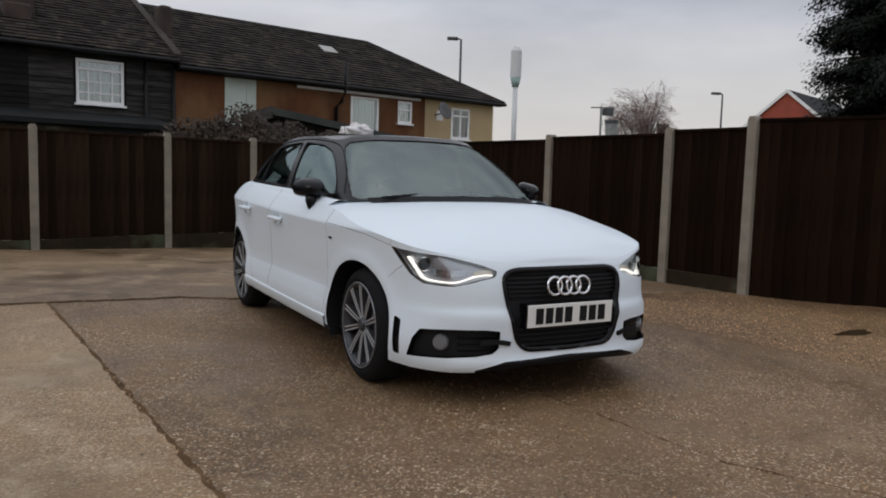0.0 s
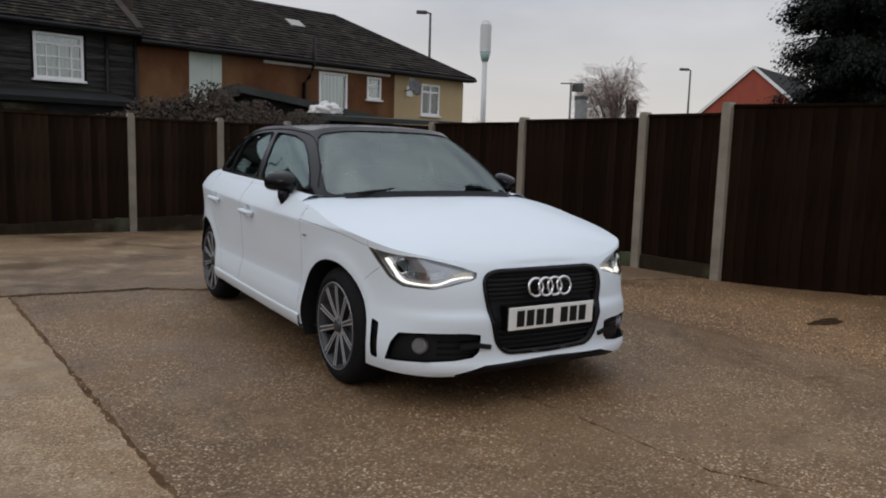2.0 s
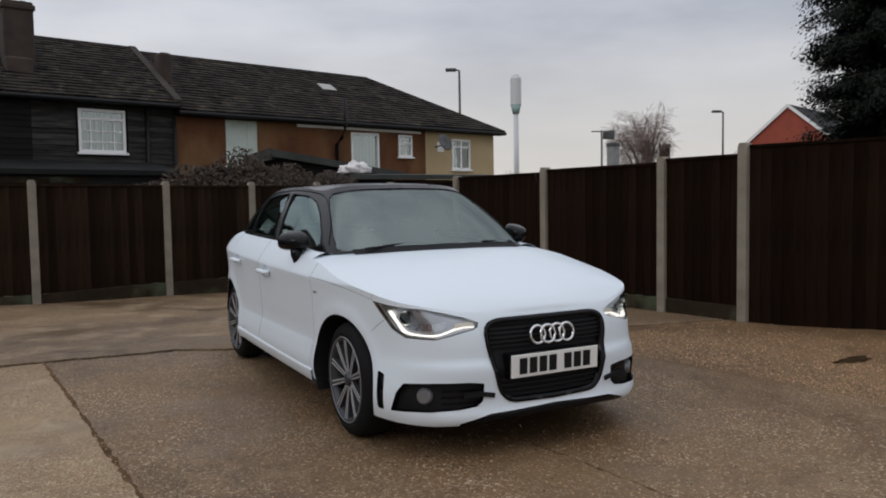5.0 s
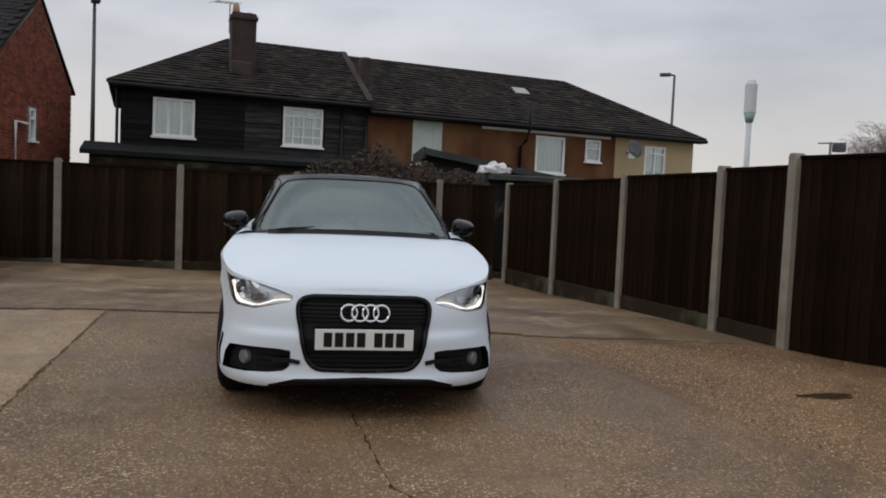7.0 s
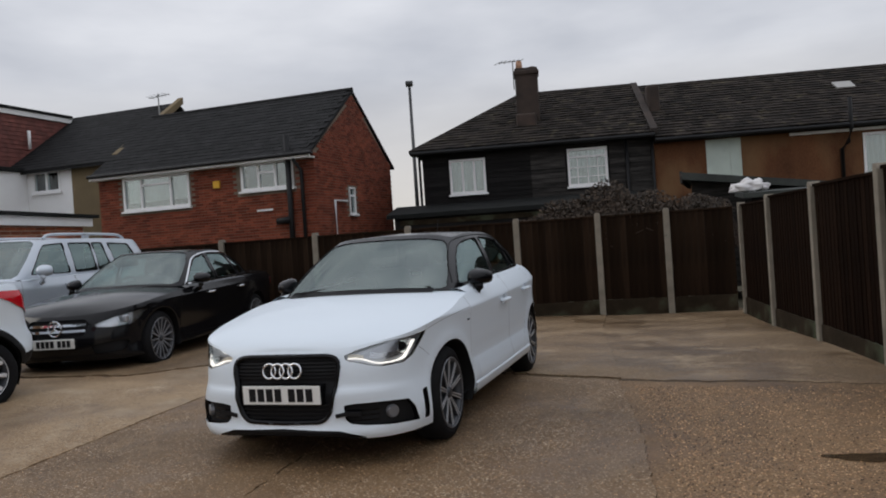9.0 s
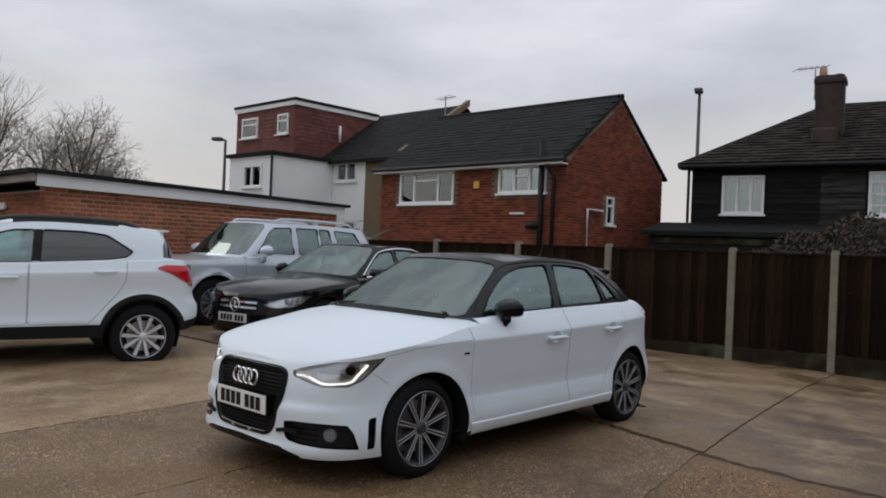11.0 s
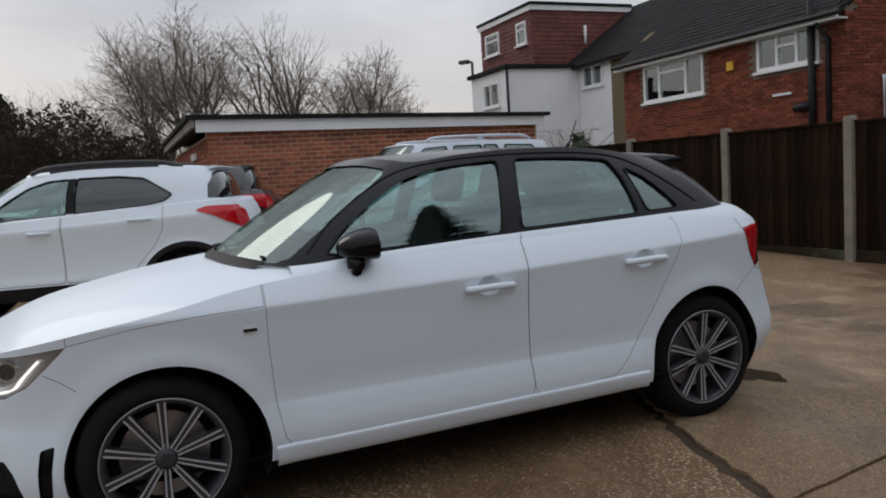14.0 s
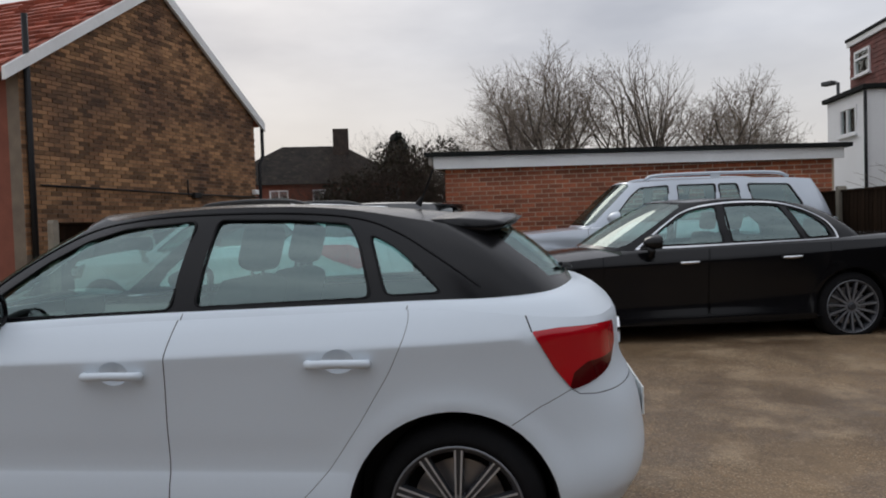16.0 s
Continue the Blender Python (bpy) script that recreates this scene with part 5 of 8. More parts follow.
# ---- trees ----
def bare_tree(name, label, at, height, spread, seed, depth=6, trunk=.22, droop=0.0, mat=None, fork=3):
    t = thing(name, label, "tree", (*at, 0))
    rnd = random.Random(seed)
    thick, thin = bmesh.new(), ([], [])

    def twig(p, q, r):
        verts, faces = thin
        d = (q - p).normalized()
        a = d.orthogonal().normalized() * r
        b = d.cross(a.normalized()) * r
        i = len(verts)
        verts += [tuple(p + a), tuple(p - a * .5 + b * .87), tuple(p - a * .5 - b * .87), tuple(q)]
        faces += [(i, i + 1, i + 3), (i + 1, i + 2, i + 3), (i + 2, i, i + 3)]

    share = (.33, .31, .21, .125, .075, .045, .03)

    def grow(p, d, r, level, turn):
        """One limb, bent upwards, with its side limbs set round it and a leader at its tip."""
        n = 5 if level < 2 else 3 if level < 4 else 2
        length = height * share[level] * rnd.uniform(.75, 1.1)
        pts = [p.copy()]
        for _ in range(n):
            wild = Vector((rnd.uniform(-1, 1), rnd.uniform(-1, 1), rnd.uniform(-.6, .6)))
            d = (d + wild * (.05 if level == 0 else .16 if level < 3 else .34) + Vector((0, 0, (.035 if level else .0) - droop * level * .09))).normalized()
            p = p + d * length / n
            pts.append(p.copy())
        if level <= 2:
            tube(thick, pts, r, 6 if level < 2 else 5, r * .62, caps=False)
        else:
            for a, b in zip(pts, pts[1:]):
                twig(a, b + (b - a) * .1, max(r, .0055))
        if level >= depth:
            return
        kids = fork + (4, 2, 2, 1, 1, 0, 0)[level]
        for k in range(kids):
            f = (.55 if level == 0 else .25) + (.45 if level == 0 else .75) * (k + rnd.uniform(.1, .9)) / kids
            j = min(int(f * n), n - 1)
            start = pts[j].lerp(pts[j + 1], min(f * n - j, 1.0))
            turn += 2.4 + rnd.uniform(-.5, .5)
            e = d.orthogonal().normalized()
            side = e * math.cos(turn) + d.cross(e) * math.sin(turn)
            lean = spread * (rnd.uniform(.35, 1.3) if level == 0 else rnd.uniform(.6, 1.1))
            grow(start, (d + side * lean * (1 if level < 2 else 1.25) + Vector((0, 0, (.10 if level < 2 else -.04) - droop * .3))).normalized(), r * (.5 if level == 0 else .55), level + 1, turn)
        grow(pts[-1], d, r * .6, level + 1, turn + 1)

    grow(Vector((0, 0, -.4)), Vector((0, 0, 1)), trunk, 0, seed)
    part("trunk", thick, M_BARK, t, smooth=True)
    ob = new("crown", raw("crown", thin[0], thin[1], mat or M_TWIG))
    ob.parent, ob["kind"] = t, "stuff"


TREES = [((-42.3, 2.5), 12.0, 1.0, 1), ((-43.1, 4.9), 12.2, .85, 2), ((-42.2, 8.6), 11.2, .65, 3), ((-41.2, 10.1), 12.2, .5, 4), ((-40.3, 13.5), 10.0, 1.0, 5), ((-39.8, 16.0), 7.0, 1.0, 6), ((-43.5, -4.5), 6.8, 1.1, 7), ((-33.0, 30.2), 10.0, .8, 8)]
for at, h, spread, seed in TREES:
    bare_tree("bare_tree", "leafless winter tree with fine grey-brown twigs", at, h, spread, seed, 6 if h > 8 else 5, .2 if h > 8 else .14, fork=1 if seed in (3, 4) else 2)
bare_tree("birch_tree", "leafless drooping birch with reddish twigs", (26.3, 26.3), 7.2, .22, 11, 5, .08, .62, material("birch_twigs", (.20, .135, .115), (.13, .09, .08), .9))
bare_tree("bare_tree", "leafless sapling behind the houses", (17.6, 26.4), 3.6, .6, 14, 4, .06)


def conifer(at, h, r, seed, dense=1.0, leaf=1.0):
    """Trunk, drooping boughs in whorls and a crown of many small sprays."""
    t = thing("conifer", "tall dense dark green conifer with drooping sprays", "tree", (*at, 0))
    rnd = random.Random(seed)
    bm = bmesh.new()
    tube(bm, [(0, 0, 0), (.05, 0, h * .5), (0, 0, h)], .3, 8, .03)
    part("trunk", bm, M_BARK, t, smooth=True)
    boughs, verts, faces = bmesh.new(), [], []
    z = 1.0
    while z < h:
        f = 1 - z / h
        reach = r * (f ** (.6 if h < 12 else .42)) * (1 if z > 1.6 else .9)
        for k in range(11):
            a = rnd.uniform(0, 6.283)
            L = reach * rnd.uniform(.7, 1.12)
            pts, p = [], Vector((0, 0, z + rnd.uniform(-.2, .2)))
            for s in range(6):
                q = s / 5
                pts.append(p + Vector((math.cos(a) * L * q, math.sin(a) * L * q, -.5 * L * q * q * .5 + .18 * L * q)))
            tube(boughs, pts, .035, 4, .008, caps=False)
            for s in range(int((230 * L / r + 40) * dense)):
                q = rnd.uniform(.12, 1.03)
                i = min(int(q * 5), 4)
                c = pts[i].lerp(pts[i + 1], q * 5 - i) + Vector((rnd.gauss(0, .11), rnd.gauss(0, .11), rnd.gauss(-.10, .10)))
                out = Vector((math.cos(a) + rnd.uniform(-.5, .5), math.sin(a) + rnd.uniform(-.5, .5), -1.1 + rnd.uniform(-.5, .5))).normalized()
                side = out.cross(Vector((rnd.uniform(-.4, .4), rnd.uniform(-.4, .4), 1))).normalized()
                size = leaf * (2.2 if q < .5 else 1)
                ln, w, i0 = rnd.uniform(.09, .20) * size, rnd.uniform(.03, .06) * size, len(verts)
                verts += [tuple(c), tuple(c + out * ln * .5 + side * w), tuple(c + out * ln), tuple(c + out * ln * .5 - side * w)]
                faces.append((i0, i0 + 1, i0 + 2, i0 + 3))
        z += .28
    part("branchwork", boughs, M_BARK, t)
    ob = new("foliage", raw("foliage", verts, faces, M_LEAF))
    ob.parent, ob["kind"] = t, "stuff"


conifer((13.45, 5.8), 16.5, 1.72, 4, 4.2, .50)
conifer((-28.5, 46), 8, 2.2, 5)
conifer((-45.5, -5.8), 7.3, 2.5, 6)
bramble("distant_hedge", "dark evergreen hedge in front of the bare trees", [((-37, .8, 2.0), (1.5, 2.4, 2.2)), ((-38, -2.0, 3.0), (1.6, 2.3, 3.1)), ((-38, -4.6, 3.0), (1.5, 2.3, 3.0)), ((-37, -7, 2.2), (1.4, 1.9, 2.0)), ((-38, -10, 1.9), (1.4, 2.2, 1.7))], 20000, 9, M_HEDGE, M_STEM, (.06, .16))


# ---- vehicles ----
from mathutils.geometry import delaunay_2d_cdt

M_WHITE = material("white_car_paint", (0.745, 0.815, 0.875), (0.725, 0.795, 0.855), 0.42, scale=1.5, fine=200, bump=0.0, coat=0.15, spec=0.3)
M_BLACKROOF = material("black_car_paint", (0.008, 0.008, 0.009), (0.006, 0.006, 0.007), 0.22, scale=2, fine=300, bump=0.0, spec=0.32)
M_BLACKCAR = material("glossy_black_paint", (0.007, 0.007, 0.008), (0.005, 0.005, 0.006), 0.12, scale=2, fine=300, bump=0.0, spec=0.3)
M_SILVER = material("silver_car_paint", (0.58, 0.63, 0.69), (0.52, 0.57, 0.63), 0.36, metal=0.3, scale=2, fine=400, bump=0.0, coat=0.8)
M_GLOSSBLACK = plain("gloss_black_plastic", (0.005, 0.005, 0.006), 0.16, spec=0.2)
M_MATTBLACK = plain("matt_black_plastic", (0.010, 0.010, 0.011), 0.6, spec=0.2)
M_GREYPLASTIC = material("grey_plastic", (0.035, 0.036, 0.038), (0.025, 0.026, 0.028), 0.6, scale=10, fine=200, bump=0.1)
M_RUBBER = material("tyre_rubber", (0.013, 0.013, 0.014), (0.008, 0.008, 0.009), 0.85, spec=0.15, scale=12, fine=150, bump=0.2)
M_RIM = plain("machined_alloy", (0.60, 0.62, 0.65), 0.28, metal=0.5)
M_RIM_DIM = plain("dull_alloy", (0.24, 0.25, 0.27), 0.35, metal=0.5)
M_RIM_SILVER = plain("silver_alloy", (0.72, 0.73, 0.75), 0.35, metal=0.5)
M_CLADDING = material("black_cladding", (0.014, 0.014, 0.015), (0.009, 0.009, 0.010), 0.6, spec=0.2, scale=10, fine=200, bump=0.1)
M_RIMDARK = plain("grey_alloy", (0.050, 0.053, 0.060), 0.4, metal=0.3)
M_CHROME = plain("chrome", (0.75, 0.76, 0.78), 0.08, metal=1.0)
M_LED = plain("lit_led_strip", (1.0, 0.95, 0.88), 0.3, emit=1.3)
M_INDICATOR = plain("indicator_lens", (0.85, 0.78, 0.66), 0.25)
M_REDLENS = plain("red_lens", (0.52, 0.005, 0.014), 0.1, coat=0.3)
M_REDLENS_DARK = plain("dark_red_lens", (0.08, 0.002, 0.004), 0.1, coat=0.3)
M_REFLECTOR = plain("lamp_reflector", (0.55, 0.56, 0.58), 0.18, metal=0.9)
M_LAMPHOUSE = plain("lamp_housing", (0.46, 0.47, 0.50), 0.3, metal=0.7)
M_PLATE = plain("white_plate", (0.78, 0.78, 0.75), 0.4)
M_SEAT = material("dark_seat_cloth", (0.030, 0.031, 0.034), (0.020, 0.020, 0.022), 0.9, scale=15, fine=200, bump=0.2)
M_CABIN = plain("dark_cabin_plastic", (0.022, 0.023, 0.025), 0.7)
M_GLASS = glass("car_glass", (0.56, 0.80, 0.75), 0.0, 0.18, 0.45, (0.80, 1.0, 0.98))
M_GLASS_FRONT = glass("windscreen_glass", (0.42, 0.55, 0.50), 0.0, 0.19, 0.12, (0.88, 1.0, 0.97))
M_GLASS_DARK = glass("privacy_glass", (0.04, 0.05, 0.05), 0.0, 0.035)
M_LENS = glass("lamp_cover", (0.92, 0.93, 0.94), 0.0, 0.05)


def smooth_path(ctrl, n=24):
    """Catmull-Rom through rows of numbers: n samples a span."""
    p = np.array(ctrl, float)
    p = np.vstack([2 * p[0] - p[1], p, 2 * p[-1] - p[-2]])
    out = []
    for i in range(1, len(p) - 2):
        t = np.linspace(0, 1, n, endpoint=False)[:, None]
        a, b, c, d = p[i - 1], p[i], p[i + 1], p[i + 2]
        out.append(0.5 * (2 * b + (c - a) * t + (2 * a - 5 * b + 4 * c - d) * t**2 + (3 * b - a - 3 * c + d) * t**3))
    return np.vstack(out + [p[-2][None]])


def shrink(poly, d):
    """The outline moved inwards by d."""
    n = len(poly)
    area = sum(poly[i][0] * poly[(i + 1) % n][1] - poly[(i + 1) % n][0] * poly[i][1] for i in range(n))
    sg, out = (1 if area > 0 else -1), []
    for i in range(n):
        a, b, c = Vector(poly[i - 1]), Vector(poly[i]), Vector(poly[(i + 1) % n])
        u, v = (b - a).normalized(), (c - b).normalized()
        nu, nv = Vector((-u.y, u.x)) * sg, Vector((-v.y, v.x)) * sg
        m = nu + nv
        out.append(tuple(b + m * (d / max(m.dot(nu), 0.4))))
    return out


def rounded(poly, r=0.02, n=4):
    """The outline with its corners rounded."""
    out, k = [], len(poly)
    for i in range(k):
        a, b, c = Vector(poly[i - 1]), Vector(poly[i]), Vector(poly[(i + 1) % k])
        ra, rc = min(r, (a - b).length * 0.45), min(r, (c - b).length * 0.45)
        p, q = b + (a - b).normalized() * ra, b + (c - b).normalized() * rc
        for j in range(n + 1):
            t = j / n
            out.append(tuple(p * (1 - t) ** 2 + b * 2 * t * (1 - t) + q * t * t))
    return out


def circle(cx, cz, r, n=44):
    return [(cx + r * math.cos(2 * math.pi * k / n), cz + r * math.sin(2 * math.pi * k / n)) for k in range(n)]


def patches(bound, regions, step, lines=()):
    """Triangles over bound, split exactly along the outlines of the regions. Returns points and, by region, triangles."""
    verts, edges = [], []

    def loop(poly):
        ring = []
        for i in range(len(poly)):
            a, b = Vector(poly[i]), Vector(poly[(i + 1) % len(poly)])
            for k in range(max(int((b - a).length / step), 1)):
                ring.append(len(verts))
                verts.append(a.lerp(b, k / max(int((b - a).length / step), 1)))
        edges.extend((ring[i], ring[(i + 1) % len(ring)]) for i in range(len(ring)))

    loop(bound)
    for _, poly in regions:
        loop(poly)
    for line in lines:
        first = len(verts)
        verts.extend(Vector(p) for p in line)
        edges.extend((first + i, first + i + 1) for i in range(len(line) - 1))
    xs, zs = [p[0] for p in bound], [p[1] for p in bound]
    nx, nz = max(int((max(xs) - min(xs)) / step), 2), max(int((max(zs) - min(zs)) / step), 2)
    for i in range(nx + 1):
        for j in range(nz + 1):
            q = (min(xs) + (max(xs) - min(xs)) * i / nx, min(zs) + (max(zs) - min(zs)) * j / nz)
            if inside(q, bound):
                verts.append(Vector(q))
    vs, _, tris, _, _, _ = delaunay_2d_cdt([Vector((v[0], v[1])) for v in verts], edges, [], 0, 1e-5)
    sorted_tris = {}
    for t in tris:
        c = sum((vs[i] for i in t), Vector((0, 0))) / len(t)
        if not inside(c, bound):
            continue
        name = next((n for n, poly in regions if inside(c, poly)), "rest")
        sorted_tris.setdefault(name, []).append(tuple(t))
    return vs, sorted_tris


def mesh_of(name, fn, pts, tris, mats, sides=(1,), off=0.0, rim=0.0):
    """Triangles laid on a surface fn(a, b, off), mirrored for the sides asked for, with true surface normals; rim: edges turned in."""
    used = sorted({i for t in tris for i in t})
    at = {i: k for k, i in enumerate(used)}
    place, normal = [], []
    for i in used:
        a, b = pts[i][0], pts[i][1]
        p = np.array(fn(a, b, off))
        e = 4e-3
        da = np.array(fn(a + e, b, off)) - np.array(fn(a - e, b, off))
        db = np.array(fn(a, b + e, off)) - np.array(fn(a, b - e, off))
        nr = np.cross(da, db)
        place.append(p), normal.append(nr / (np.linalg.norm(nr) + 1e-12))
    verts, faces, normals = [], [], []
    for s in sides:
        base = len(verts)
        verts += [(p[0] * s, p[1], p[2]) for p in place]
        normals += [(n[0] * s, n[1], n[2]) for n in normal]
        faces += [tuple(base + at[i] for i in (t if s > 0 else t[::-1])) for t in tris]
    if rim:
        count = {}
        for f in faces:
            for i in range(3):
                a, b = f[i], f[(i + 1) % 3]
                count[(a, b)] = True
        outer = [(a, b) for a, b in count if (b, a) not in count]
        inner = {}
        for a, b in outer:
            for v in (a, b):
                if v not in inner:
                    inner[v] = len(verts)
                    q = np.array(verts[v]) - np.array(normals[v]) * rim
                    verts.append(tuple(q)), normals.append(normals[v])
        for a, b in outer:
            faces.append((b, a, inner[a], inner[b]))
    me = bpy.data.meshes.new(name)
    me.from_pydata([tuple(map(float, v)) for v in verts], [], faces)
    me.materials.append(mats)
    me.shade_smooth()
    if not rim:
        me.normals_split_custom_set_from_vertices([tuple(map(float, n)) for n in normals])
    me.update()
    return me


def grid_mesh(name, rows, mat, flip=False):
    """A smooth sheet from rows of points."""
    verts = [tuple(map(float, p)) for r in rows for p in r]
    w = len(rows[0])
    faces = [(i * w + j, i * w + j + 1, (i + 1) * w + j + 1, (i + 1) * w + j) for i in range(len(rows) - 1) for j in range(w - 1)]
    me = raw(name, verts, [f[::-1] for f in faces] if flip else faces, mat)
    me.shade_smooth()
    return me


def sub(name, me, parent, label=""):
    ob = new(name, me)
    ob.parent = parent
    if label:
        ob["label"] = label
    return ob


def lathe(bm, profile, n=40):
    """A profile of (x, radius) turned about the x axis."""
    rings = [[bm.verts.new((x, r * math.cos(2 * math.pi * k / n), r * math.sin(2 * math.pi * k / n))) for k in range(n)] for x, r in profile]
    for a, b in zip(rings, rings[1:]):
        for k in range(n):
            bm.faces.new((a[k], b[k], b[(k + 1) % n], a[(k + 1) % n]))
    bmesh.ops.recalc_face_normals(bm, faces=bm.faces)
    return rings


class Shell:
    """A car body: a wrap round the plan outline, a bonnet, a glasshouse and a roof. Front axle at y=0, front towards -y."""

    def __init__(self, outline, front, side, rear, base, top, crease=None, bulge=0.03, crown=0.04, arches=(), flare=0.0, hood=None, deck=None, bumps=(), low=None):
        d = smooth_path(outline)
        self.s = np.r_[0, np.cumsum(np.hypot(np.diff(d[:, 0]), np.diff(d[:, 1])))]
        self.x, self.y, self.zt, self.zb = d.T
        g = np.gradient(d[:, :2], self.s, axis=0)
        g /= np.linalg.norm(g, axis=1)[:, None]
        self.nx, self.ny = g[:, 1], -g[:, 0]
        self.nx[0] = self.nx[-1] = 0
        self.prof = [smooth_path(p, 12) for p in (front, side, rear)]
        self.base, self.top = smooth_path(base), smooth_path(top)
        self.n = len(base) - 1
        self.bulge, self.crown, self.crease, self.arches, self.flare = bulge, crown, crease, arches, flare
        self.hood_line, self.deck_line, self.bumps, self.low = hood, deck, bumps, low
        self.total = self.s[-1]

    def s_at(self, y):
        """Arc length along the outline where the flank is at y."""
        lo, hi = np.argmax(self.x > self.x.max() * 0.80), len(self.x) - np.argmax(self.x[::-1] > self.x.max() * 0.80)
        return float(np.interp(y, self.y[lo:hi], self.s[lo:hi]))

    def wrap(self, s, z, off=0.0):
        sg = -1.0 if s < 0 else 1.0
        s = min(abs(s), self.total)
        x, y, nx, ny = (float(np.interp(s, self.s, v)) for v in (self.x, self.y, self.nx, self.ny))
        zz = z
        if self.crease:
            zz = z - float(np.interp(y, *zip(*self.crease)))
        f, sd, r = self.prof
        ins = nx * nx * float(np.interp(zz, sd[:, 0], sd[:, 1])) + ny * ny * float(np.interp(z, *((f if ny < 0 else r).T)))
        if self.low:
            # a pressed crease low on the doors, fading out towards the arches
            z0, y0, y1, line = self.low
            fade = min(max((y - y0) / 0.25 + 1, 0), 1) * min(max((y1 - y) / 0.25 + 1, 0), 1)
            ins += nx * nx * fade * float(np.interp(z - z0, *zip(*line)))
        for cy, cz, rad in self.arches:
            q = math.hypot(y - cy, z - cz) - rad
            ins -= self.flare * math.exp(-((q - 0.01) / 0.05) ** 2) * nx * nx
        for by, bz, ry, rz, amount in self.bumps:
            ins -= amount * math.exp(-((y - by) / ry) ** 2 - ((z - bz) / rz) ** 2)
        return (sg * (x + nx * (off - ins)), y + ny * (off - ins), z)

    def glasshouse(self, u, t, off=0.0):
        """u: 0 windscreen centre to 1 rear centre; t: 0 at the waist to 1 at the roof."""
        k = min(max(u, 0), 1) * (len(self.base) - 1)
        i = min(int(k), len(self.base) - 2)
        b = self.base[i] + (self.base[i + 1] - self.base[i]) * (k - i)
        r = self.top[i] + (self.top[i + 1] - self.top[i]) * (k - i)
        tan = self.base[i + 1] - self.base[i]
        out = np.array([tan[1], -tan[0], 0.0])
        out /= np.linalg.norm(out) + 1e-9
        if u < 0.01 or u > 0.99:
            out = np.array([0.0, -1.0 if u < 0.5 else 1.0, 0.0])
        tilt = (r - b) / (np.linalg.norm(r - b) + 1e-9)
        nrm = out - tilt * float(out @ tilt)
        nrm /= np.linalg.norm(nrm) + 1e-9
        p = b + (r - b) * t + nrm * (off + self.bulge * 4 * t * (1 - t))
        return (p[0], p[1], p[2])

    def ut(self, y, z):
        """The place on the glasshouse flank with that y and z."""
        u, t = 0.5, 0.5
        for _ in range(60):
            p = self.glasshouse(u, t)
            e = 1e-3
            pu, pt = self.glasshouse(min(u + e, 0.999), t), self.glasshouse(u, t + e)
            j = np.array([[(pu[1] - p[1]) / e, (pt[1] - p[1]) / e], [(pu[2] - p[2]) / e, (pt[2] - p[2]) / e]])
            d = np.linalg.solve(j + np.eye(2) * 1e-6, [y - p[1], z - p[2]])
            u, t = min(max(u + 0.6 * d[0], 0.05), 0.97), min(max(t + 0.6 * d[1], -0.1), 1.1)
        return (u, t)

    def edge(self, s):
        return self.wrap(s, float(np.interp(s, self.s, self.zt)))


